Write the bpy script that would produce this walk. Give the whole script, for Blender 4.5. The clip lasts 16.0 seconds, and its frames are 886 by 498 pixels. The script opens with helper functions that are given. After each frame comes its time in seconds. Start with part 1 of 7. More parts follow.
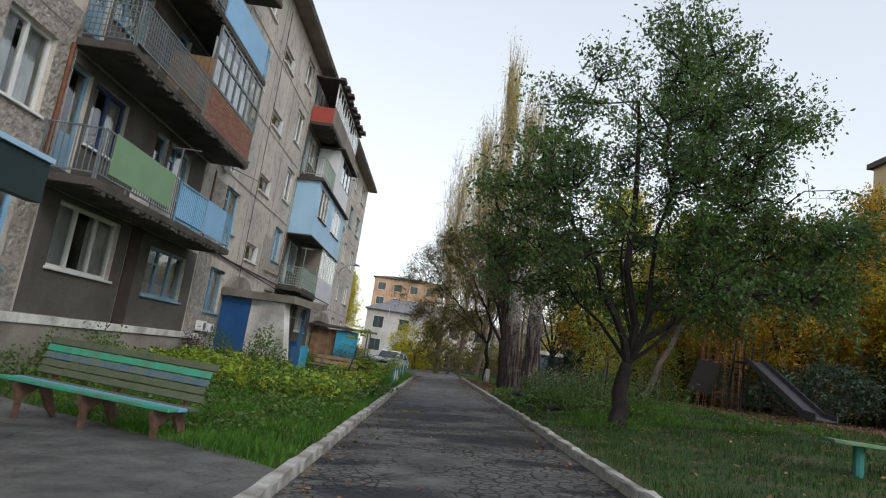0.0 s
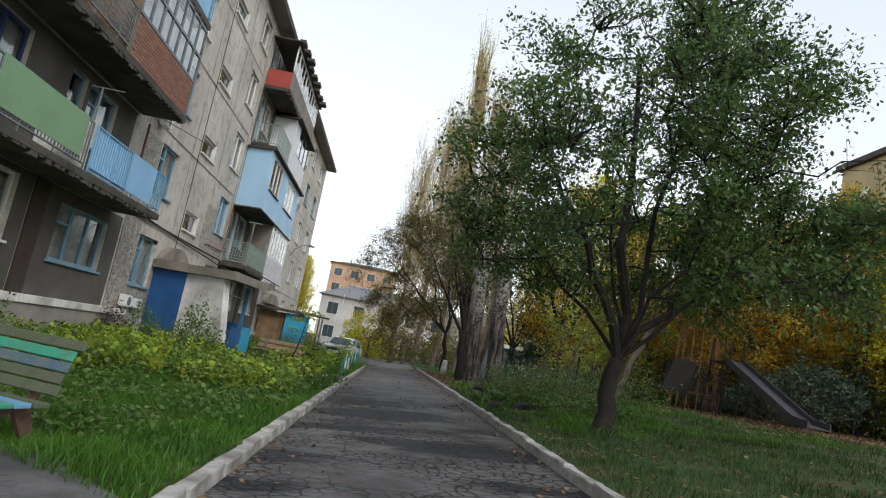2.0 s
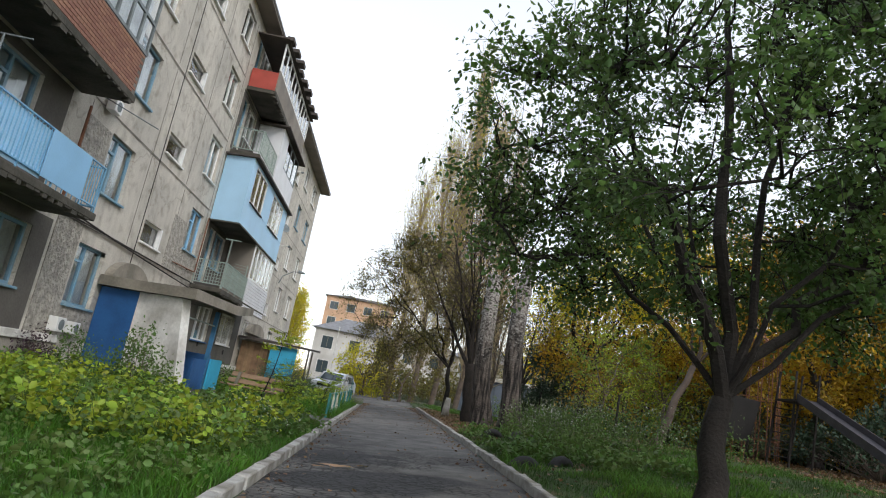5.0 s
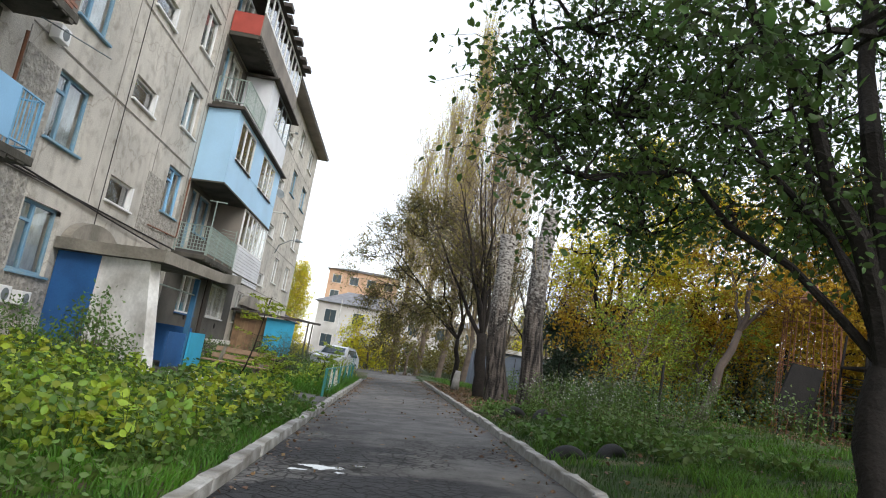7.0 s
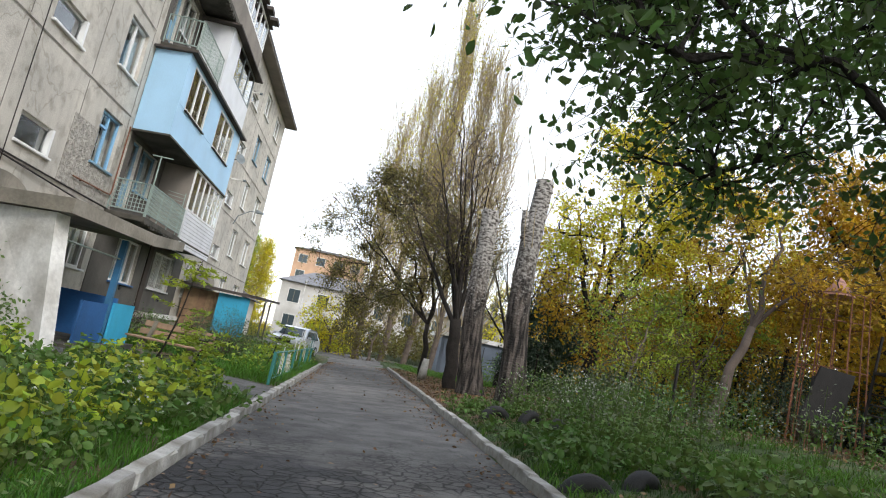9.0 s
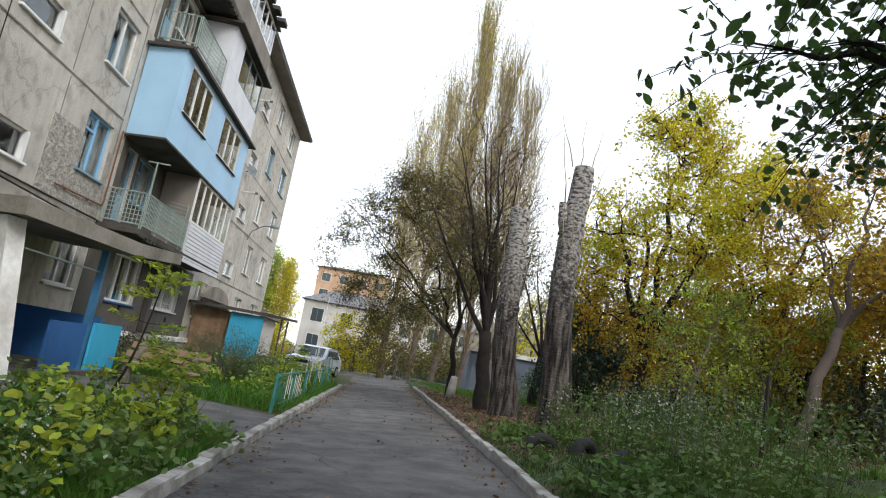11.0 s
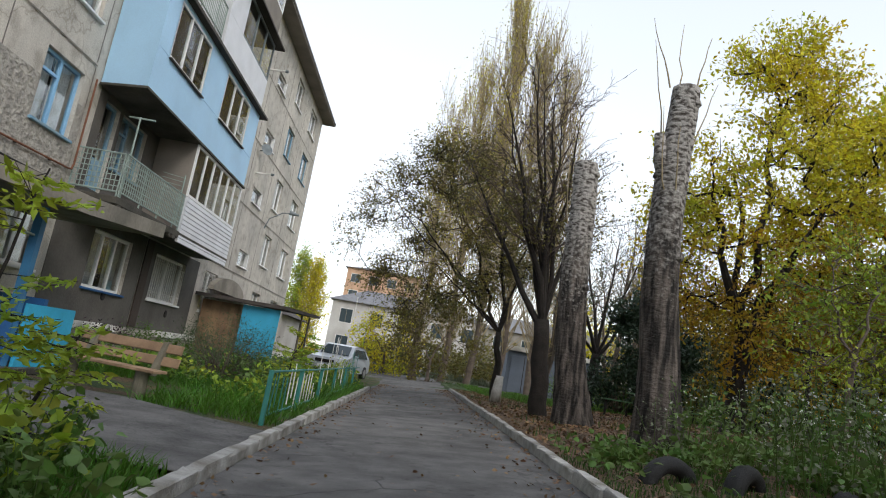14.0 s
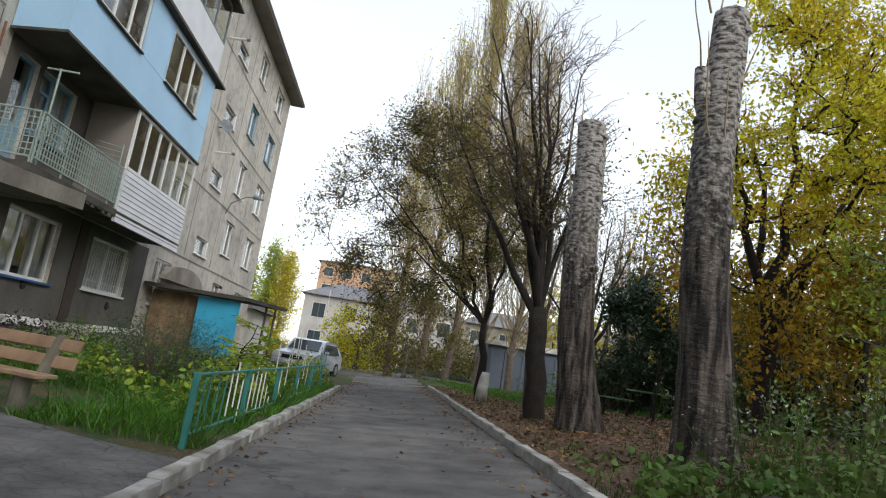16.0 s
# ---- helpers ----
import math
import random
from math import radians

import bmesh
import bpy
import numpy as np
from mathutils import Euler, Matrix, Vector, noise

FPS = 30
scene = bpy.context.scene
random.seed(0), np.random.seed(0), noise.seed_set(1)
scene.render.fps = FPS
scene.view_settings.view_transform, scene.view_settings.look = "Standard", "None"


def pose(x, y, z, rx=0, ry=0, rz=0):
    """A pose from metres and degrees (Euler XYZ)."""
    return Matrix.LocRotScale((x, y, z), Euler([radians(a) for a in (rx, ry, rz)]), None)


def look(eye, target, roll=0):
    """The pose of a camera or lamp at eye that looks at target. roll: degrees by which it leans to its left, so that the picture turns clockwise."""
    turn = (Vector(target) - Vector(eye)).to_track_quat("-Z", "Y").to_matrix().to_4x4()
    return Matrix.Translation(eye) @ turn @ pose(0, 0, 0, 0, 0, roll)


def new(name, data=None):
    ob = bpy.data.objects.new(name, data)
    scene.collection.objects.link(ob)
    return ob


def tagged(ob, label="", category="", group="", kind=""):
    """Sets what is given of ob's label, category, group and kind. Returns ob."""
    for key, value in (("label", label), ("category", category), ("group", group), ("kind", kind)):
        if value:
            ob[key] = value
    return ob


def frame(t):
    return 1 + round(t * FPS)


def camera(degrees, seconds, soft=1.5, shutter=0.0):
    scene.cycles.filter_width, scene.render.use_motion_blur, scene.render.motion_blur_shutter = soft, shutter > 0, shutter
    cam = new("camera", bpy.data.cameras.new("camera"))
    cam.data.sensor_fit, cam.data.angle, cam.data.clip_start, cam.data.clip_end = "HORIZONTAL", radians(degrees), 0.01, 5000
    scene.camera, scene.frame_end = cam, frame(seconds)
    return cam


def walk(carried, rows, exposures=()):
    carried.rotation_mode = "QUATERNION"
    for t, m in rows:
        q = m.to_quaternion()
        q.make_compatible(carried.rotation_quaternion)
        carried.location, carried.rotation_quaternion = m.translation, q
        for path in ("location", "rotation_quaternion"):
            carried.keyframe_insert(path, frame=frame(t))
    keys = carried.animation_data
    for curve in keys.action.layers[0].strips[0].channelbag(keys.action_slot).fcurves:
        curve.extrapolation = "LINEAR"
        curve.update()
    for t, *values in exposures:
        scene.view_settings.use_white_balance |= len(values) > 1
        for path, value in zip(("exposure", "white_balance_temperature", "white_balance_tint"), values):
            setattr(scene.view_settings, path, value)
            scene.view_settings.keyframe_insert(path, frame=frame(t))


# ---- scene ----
cam = camera(67.3, 16.0, 1.1)
PATH = [
    (0, (1.361, -1.359, 1.248), (1.336, 0.613, 1.579), 8.7),
    (0.5, (1.259, -0.559, 1.239), (1.314, 1.417, 1.541), 7.4),
    (1, (1.241, -0.059, 1.208), (1.397, 1.919, 1.462), 8.3),
    (1.5, (1.258, 0.378, 1.209), (1.41, 2.353, 1.486), 8.7),
    (2, (1.327, 0.795, 1.211), (1.429, 2.765, 1.535), 10.6),
    (2.5, (1.383, 1.34, 1.202), (1.494, 3.307, 1.544), 12.5),
    (3, (1.398, 1.946, 1.175), (1.478, 3.908, 1.555), 11.4),
    (3.5, (1.383, 2.656, 1.194), (1.446, 4.619, 1.575), 10.2),
    (3.7, (1.364, 2.885, 1.18), (1.423, 4.847, 1.566), 10.3),
    (5.8, (1.436, 5.509, 1.216), (1.538, 7.457, 1.655), 10.9),
    (6, (1.449, 5.769, 1.218), (1.539, 7.726, 1.624), 10.7),
    (6.5, (1.361, 6.37, 1.252), (1.468, 8.331, 1.629), 10.7),
    (7, (1.417, 6.956, 1.22), (1.511, 8.923, 1.569), 9.7),
    (7.5, (1.441, 7.625, 1.21), (1.541, 9.595, 1.541), 11.8),
    (8, (1.416, 8.241, 1.187), (1.569, 10.194, 1.587), 14.2),
    (8.5, (1.496, 8.801, 1.225), (1.624, 10.763, 1.59), 12.1),
    (9, (1.484, 9.46, 1.261), (1.676, 11.424, 1.588), 11.8),
    (9.5, (1.523, 9.893, 1.202), (1.69, 11.859, 1.53), 10.0),
    (9.7, (1.557, 10.104, 1.224), (1.694, 12.07, 1.562), 9.3),
    (11.8, (1.716, 12.672, 1.298), (1.823, 14.636, 1.659), 10.6),
    (12, (1.717, 12.999, 1.294), (1.836, 14.968, 1.625), 9.7),
    (12.5, (1.684, 13.616, 1.34), (1.811, 15.596, 1.593), 7.9),
    (13, (1.641, 13.995, 1.238), (1.81, 15.973, 1.477), 8.1),
    (13.5, (1.632, 14.432, 1.076), (1.753, 16.405, 1.382), 8.5),
    (14, (1.668, 15.233, 1.118), (1.692, 17.202, 1.471), 9.8),
    (14.5, (1.636, 15.921, 1.096), (1.65, 17.883, 1.483), 10.3),
    (15, (1.64, 16.517, 1.092), (1.684, 18.477, 1.488), 9.1),
    (15.5, (1.6, 17.129, 1.064), (1.72, 19.085, 1.461), 9.7),
    (16, (1.628, 17.485, 1.145), (1.73, 19.452, 1.495), 9.2),
]
walk(cam, [(t, look(eye, target, roll)) for t, eye, target, roll in PATH], [(0, 0.17), (0.8, 0.27), (2, 0.36), (3.7, 0.44), (6, 0.72), (8, 0.93), (9.7, 0.97), (12, 0.58), (13.2, 0.72), (14.2, 0.44), (16, 0.50)])

# ---- light: bright overcast afternoon ----
world = bpy.data.worlds.new("overcast_sky")
scene.world = world
world.use_nodes = True
wn = world.node_tree
sky = wn.nodes.new("ShaderNodeTexSky")
sky.sky_type, sky.sun_disc = 'NISHITA', False
sky.sun_elevation, sky.sun_rotation = radians(38), radians(150)
sky.air_density, sky.dust_density, sky.ozone_density = 1.0, 1.0, 1.0
hs = wn.nodes.new("ShaderNodeHueSaturation")
hs.inputs["Saturation"].default_value = 0.62
hs.inputs["Value"].default_value = 14.5
wn.links.new(sky.outputs[0], hs.inputs["Color"])
flat = wn.nodes.new("ShaderNodeGamma")   # cloud cover evens out the sky's brightness
flat.inputs["Gamma"].default_value = 0.45
wn.links.new(hs.outputs[0], flat.inputs["Color"])
wn.links.new(flat.outputs[0], wn.nodes["Background"].inputs["Color"])
wn.nodes["Background"].inputs["Strength"].default_value = 0.15
sun = new("sun", bpy.data.lights.new("sun", 'SUN'))
sun.data.energy, sun.data.angle, sun.data.color = 0.75, radians(14), (1.0, 0.97, 0.91)
sun.matrix_world = look((0, 0, 60), (-25.4, 44.0, 60 - 31.7))

# ---- materials ----
def material(name, base, rough=0.85, metal=0.0, vary=0.25, scale=6.0, bump=0.3, fine=60.0, tint=None, island=0.0, obj=0.0, trans=0.0, depth=0.02):
    """Procedural surface: two scales of noise over the base colour, fine relief."""
    m = bpy.data.materials.new(name)
    m.use_nodes = True
    n, l = m.node_tree.nodes, m.node_tree.links
    p = n["Principled BSDF"]
    p.inputs["Roughness"].default_value, p.inputs["Metallic"].default_value = rough, metal
    tc = n.new("ShaderNodeTexCoord")
    a = n.new("ShaderNodeTexNoise"); a.inputs["Scale"].default_value = scale; a.inputs["Detail"].default_value = 6
    b = n.new("ShaderNodeTexNoise"); b.inputs["Scale"].default_value = fine; b.inputs["Detail"].default_value = 4
    l.new(tc.outputs["Object"], a.inputs["Vector"]); l.new(tc.outputs["Object"], b.inputs["Vector"])
    mix = n.new("ShaderNodeMix"); mix.data_type = 'RGBA'
    t = tint or tuple(c * (1 - vary) for c in base)
    mix.inputs[6].default_value, mix.inputs[7].default_value = (*base, 1), (*t, 1)
    ramp = n.new("ShaderNodeValToRGB")
    ramp.color_ramp.elements[0].position, ramp.color_ramp.elements[1].position = 0.38, 0.68
    l.new(a.outputs["Fac"], ramp.inputs["Fac"]); l.new(ramp.outputs["Color"], mix.inputs[0])
    hv = n.new("ShaderNodeHueSaturation")
    l.new(mix.outputs[2], hv.inputs["Color"])
    val = n.new("ShaderNodeMath"); val.operation = 'MULTIPLY_ADD'
    val.inputs[1].default_value, val.inputs[2].default_value = vary * 1.2, 1 - vary * 0.6
    l.new(b.outputs["Fac"], val.inputs[0])
    last = val
    if island or obj:
        src = n.new("ShaderNodeNewGeometry") if island else n.new("ShaderNodeObjectInfo")
        out = src.outputs["Random Per Island"] if island else src.outputs["Random"]
        k = island or obj
        add = n.new("ShaderNodeMath"); add.operation = 'MULTIPLY_ADD'
        add.inputs[1].default_value, add.inputs[2].default_value = k, 1 - k / 2
        l.new(out, add.inputs[0])
        mul = n.new("ShaderNodeMath"); mul.operation = 'MULTIPLY'
        l.new(add.outputs[0], mul.inputs[0]); l.new(val.outputs[0], mul.inputs[1])
        last = mul
        hue = n.new("ShaderNodeMath"); hue.operation = 'MULTIPLY_ADD'
        hue.inputs[1].default_value, hue.inputs[2].default_value = 0.05 * k, 0.5 - 0.025 * k
        l.new(out, hue.inputs[0]); l.new(hue.outputs[0], hv.inputs["Hue"])
    l.new(last.outputs[0], hv.inputs["Value"])
    l.new(hv.outputs[0], p.inputs["Base Color"])
    if bump:
        bp = n.new("ShaderNodeBump"); bp.inputs["Strength"].default_value = bump; bp.inputs["Distance"].default_value = depth
        l.new(b.outputs["Fac"], bp.inputs["Height"]); l.new(bp.outputs[0], p.inputs["Normal"])
    if trans:
        tr = n.new("ShaderNodeBsdfTranslucent"); l.new(hv.outputs[0], tr.inputs["Color"])
        ms = n.new("ShaderNodeMixShader"); ms.inputs[0].default_value = trans
        l.new(p.outputs[0], ms.inputs[1]); l.new(tr.outputs[0], ms.inputs[2])
        l.new(ms.outputs[0], n["Material Output"].inputs["Surface"])
    return m


def leaf_mat(name, base, tint, trans=0.35, rough=0.55):
    return material(name, base, rough, 0, 0.25, 0.9, 0, 25, tint, island=0.7, trans=trans)


M = {}
M["plaster"] = material("weathered_plaster", (0.44, 0.405, 0.355), 0.95, 0, 0.4, 0.5, 0.6, 22, (0.29, 0.265, 0.235))
M["chips"] = material("stone_chip_render", (0.44, 0.41, 0.36), 0.95, 0, 0.5, 5.0, 1.0, 11, (0.27, 0.25, 0.22), depth=0.10)
# grey field paint, darkened further to hold shade under and behind balconies
M["darkplaster_shade"] = material("dark_grey_plaster_with_shade", (0.125, 0.114, 0.102), 0.95, 0, 0.4, 0.8, 0.5, 18, (0.075, 0.068, 0.060))
M["plinth"] = material("stained_concrete", (0.34, 0.31, 0.27), 0.95, 0, 0.4, 1.2, 0.6, 20, (0.2, 0.19, 0.16))
M["whitewash"] = material("chipped_whitewash", (0.82, 0.81, 0.78), 0.9, 0, 0.35, 1.6, 0.4, 14, (0.48, 0.46, 0.42))
# the shade of slab undersides is put into this concrete's colour
M["slab"] = material("mossy_concrete_with_shade", (0.090, 0.082, 0.068), 0.95, 0, 0.5, 1.5, 0.7, 16, (0.038, 0.036, 0.028))
M["seam"] = material("panel_joint_mortar", (0.22, 0.20, 0.175), 0.95, 0, 0.4, 2, 0.3)
M["white"] = material("white_window_plastic", (0.80, 0.80, 0.79), 0.35, 0, 0.06, 3, 0)
M["whitepanel"] = material("white_cladding", (0.72, 0.73, 0.76), 0.5, 0, 0.12, 1.5, 0.1)
M["bluewood"] = material("faded_blue_paint", (0.17, 0.33, 0.47), 0.7, 0, 0.4, 3, 0.4, 40, (0.25, 0.36, 0.42))
M["blue"] = material("light_blue_paint", (0.27, 0.52, 0.78), 0.6, 0, 0.15, 0.8, 0.15, 30)
M["skyblue"] = material("sky_blue_cladding", (0.42, 0.66, 0.88), 0.55, 0, 0.12, 0.7, 0.1, 25)
M["royal"] = material("dark_blue_paint", (0.025, 0.12, 0.33), 0.6, 0, 0.3, 1.5, 0.2, 25)
M["turq"] = material("turquoise_panel", (0.045, 0.42, 0.66), 0.6, 0, 0.2, 1.5, 0.15, 25)
M["green"] = material("faded_green_sheet", (0.21, 0.36, 0.20), 0.7, 0, 0.15, 1.2, 0.15, 25)
M["greybar"] = material("grey_painted_steel", (0.20, 0.23, 0.24), 0.6, 0.2, 0.3, 4, 0.2)
M["greenbar"] = material("pale_green_painted_steel", (0.33, 0.41, 0.37), 0.6, 0.1, 0.25, 4, 0.2)
M["bluebar"] = material("blue_painted_steel", (0.20, 0.44, 0.66), 0.6, 0.1, 0.2, 4, 0.2)
M["tealbar"] = material("teal_painted_steel", (0.04, 0.22, 0.19), 0.55, 0.1, 0.25, 4, 0.2)
M["brownwall"] = material("dark_brown_wall_paint", (0.060, 0.042, 0.034), 0.85, 0, 0.35, 2, 0.3)
M["rustpipe"] = material("rusty_red_pipe", (0.24, 0.10, 0.055), 0.8, 0.1, 0.35, 5, 0.3)
M["brickred"] = material("red_brown_brick", (0.34, 0.17, 0.12), 0.9, 0, 0.3, 6, 0.3, obj=0.3)
M["red"] = material("red_painted_panel", (0.42, 0.07, 0.05), 0.65, 0, 0.25, 2, 0.2)
M["plank"] = material("old_brown_planks", (0.30, 0.19, 0.11), 0.85, 0, 0.4, 3, 0.5, 50, island=0.3)
M["rawwood"] = material("bare_weathered_wood", (0.42, 0.28, 0.17), 0.8, 0, 0.35, 4, 0.4, 60, obj=0.35)
M["greywood"] = material("grey_worn_wood", (0.22, 0.20, 0.15), 0.85, 0, 0.4, 4, 0.5, 60)
M["benchgreen"] = material("emerald_paint_worn", (0.04, 0.36, 0.23), 0.55, 0, 0.35, 5, 0.3, 50, (0.10, 0.22, 0.15))
M["benchblue"] = material("blue_paint_worn", (0.12, 0.37, 0.60), 0.6, 0, 0.4, 5, 0.3, 50, (0.22, 0.32, 0.38))
M["benchdark"] = material("flaked_blue_grey_wood", (0.07, 0.14, 0.19), 0.8, 0, 0.45, 6, 0.4, 50, (0.16, 0.17, 0.13))
M["benchmoss"] = material("mossy_grey_wood", (0.115, 0.125, 0.08), 0.85, 0, 0.4, 6, 0.4, 50, (0.07, 0.10, 0.055))
M["castfoot"] = material("rusted_cast_iron_legs", (0.20, 0.115, 0.085), 0.85, 0.2, 0.4, 9, 0.4)
M["curtain"] = material("pale_curtain", (0.72, 0.73, 0.73), 0.9, 0, 0.3, 3, 0.2, 20, obj=0.5)
M["darkroom"] = material("room_coloured_as_unlit", (0.05, 0.05, 0.05), 0.9, 0, 0.3, 2, 0)
M["roof"] = material("dark_roof_sheet", (0.075, 0.062, 0.055), 0.85, 0, 0.3, 2, 0.4, 12)
M["slate"] = material("grey_slate_roof", (0.22, 0.22, 0.23), 0.85, 0, 0.3, 2, 0.4, 12)
M["soffit"] = material("eave_concrete", (0.25, 0.22, 0.19), 0.9, 0, 0.3, 1, 0.3)
M["kerb"] = material("whitewashed_kerb", (0.47, 0.46, 0.44), 0.9, 0, 0.45, 3.2, 0.8, 26, (0.20, 0.185, 0.155), obj=0.30)
M["bark"] = material("dark_bark", (0.024, 0.019, 0.016), 0.95, 0, 0.5, 5, 1.0, 28)
M["greybark"] = material("grey_branch_bark", (0.16, 0.125, 0.10), 0.95, 0, 0.4, 3, 0.8, 24)
M["twig"] = material("pale_bare_twigs", (0.40, 0.32, 0.19), 0.95, 0, 0.3, 2, 0.3)
M["darktwig"] = material("brown_grey_twigs", (0.095, 0.072, 0.058), 0.95, 0, 0.3, 3, 0.3)
M["leafdark"] = leaf_mat("apple_leaf_green", (0.120, 0.205, 0.050), (0.068, 0.122, 0.040), 0.58, 0.34)
M["leafyellow"] = leaf_mat("autumn_yellow_leaf", (0.70, 0.56, 0.025), (0.42, 0.46, 0.035), 0.55)
M["leafgold"] = leaf_mat("autumn_gold_leaf", (0.52, 0.30, 0.022), (0.34, 0.27, 0.028), 0.55)
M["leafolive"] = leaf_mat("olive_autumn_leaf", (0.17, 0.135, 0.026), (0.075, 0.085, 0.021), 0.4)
M["leaflime"] = leaf_mat("lime_green_leaf", (0.40, 0.46, 0.040), (0.15, 0.28, 0.035), 0.4)
M["weed"] = leaf_mat("weed_leaf_green", (0.085, 0.165, 0.030), (0.14, 0.21, 0.050), 0.35)
M["paleweed"] = leaf_mat("pale_grey_weed", (0.16, 0.18, 0.11), (0.085, 0.11, 0.06), 0.35)
M["grass"] = material("grass_blades", (0.085, 0.215, 0.014), 0.6, 0, 0.3, 0.7, 0, 20, (0.045, 0.125, 0.014), island=0.6, trans=0.35)
# darker copy of the grass, tree shade put into the blade colour
M["lawn"] = material("trodden_lawn_blades_with_shade", (0.040, 0.098, 0.012), 0.6, 0, 0.3, 0.7, 0, 20, (0.032, 0.070, 0.012), island=0.6, trans=0.3)
M["litter"] = leaf_mat("fallen_brown_leaf", (0.24, 0.135, 0.06), (0.12, 0.07, 0.04), 0.15)
M["asparagus"] = leaf_mat("soft_feathery_green", (0.055, 0.10, 0.035), (0.035, 0.07, 0.028), 0.25)
M["conifer"] = leaf_mat("dark_conifer_needles", (0.034, 0.068, 0.032), (0.020, 0.042, 0.022), 0.15)
M["purple"] = leaf_mat("purple_shrub_leaf", (0.07, 0.03, 0.05), (0.05, 0.05, 0.04), 0.2)
M["rubber"] = material("old_tyre_rubber", (0.020, 0.020, 0.021), 0.8, 0, 0.3, 8, 0.4)
M["iron"] = material("dark_iron", (0.035, 0.03, 0.028), 0.7, 0.5, 0.4, 6, 0.3)
M["slidesteel"] = material("worn_slide_steel", (0.075, 0.07, 0.08), 0.5, 0.5, 0.3, 4, 0.2)
M["pink"] = material("faded_pink_tin", (0.42, 0.22, 0.17), 0.7, 0.1, 0.25, 3, 0.2)
M["greentable"] = material("green_painted_planks", (0.13, 0.26, 0.13), 0.6, 0, 0.35, 4, 0.3)
M["carpaint"] = material("silver_car_paint", (0.55, 0.58, 0.62), 0.3, 0.4, 0.06, 2, 0)
M["carglass"] = material("car_window_tint", (0.05, 0.07, 0.08), 0.08, 0, 0.05, 2, 0)
M["lamp"] = material("headlamp_lens", (0.65, 0.68, 0.70), 0.15, 0, 0.05, 2, 0)
M["chrome"] = material("bare_metal", (0.45, 0.45, 0.45), 0.35, 0.9, 0.1, 2, 0)
M["whitewall"] = material("white_limewashed_wall", (0.62, 0.60, 0.57), 0.9, 0, 0.3, 0.35, 0.4, 8, (0.42, 0.39, 0.36))
M["orangewall"] = material("peach_brick_wall", (0.58, 0.37, 0.24), 0.9, 0, 0.2, 0.6, 0.3, 10)
M["yellowwall"] = material("pale_yellow_wall", (0.55, 0.42, 0.23), 0.9, 0, 0.2, 0.4, 0.3, 8)
M["greywall"] = material("blue_grey_garage_metal", (0.15, 0.18, 0.23), 0.7, 0.2, 0.2, 0.8, 0.2, 8)
M["porchslab"] = material("stained_porch_concrete", (0.30, 0.27, 0.225), 0.95, 0, 0.45, 1.1, 0.6, 14, (0.17, 0.155, 0.125))
M["brightgrass"] = material("fresh_lawn_blades", (0.10, 0.22, 0.02), 0.6, 0, 0.3, 0.7, 0, 20, (0.06, 0.14, 0.018), island=0.6, trans=0.35)
M["midblue"] = material("blue_gloss_post_paint", (0.05, 0.19, 0.36), 0.5, 0, 0.3, 3, 0.2)
M["navy"] = material("navy_window_paint", (0.03, 0.06, 0.17), 0.6, 0, 0.25, 3, 0.2)
M["darkboard"] = material("blackened_board", (0.018, 0.016, 0.015), 0.9, 0, 0.4, 4, 0.4)
M["awning"] = material("dark_green_awning", (0.012, 0.035, 0.032), 0.6, 0, 0.2, 1.5, 0.1)

g = bpy.data.materials.new("window_glass")
g.use_nodes = True
gp = g.node_tree.nodes["Principled BSDF"]
gp.inputs["Base Color"].default_value = (0.9, 0.94, 0.94, 1)
gp.inputs["Roughness"].default_value, gp.inputs["Transmission Weight"].default_value, gp.inputs["IOR"].default_value = 0.02, 1.0, 1.5
M["glass"] = g


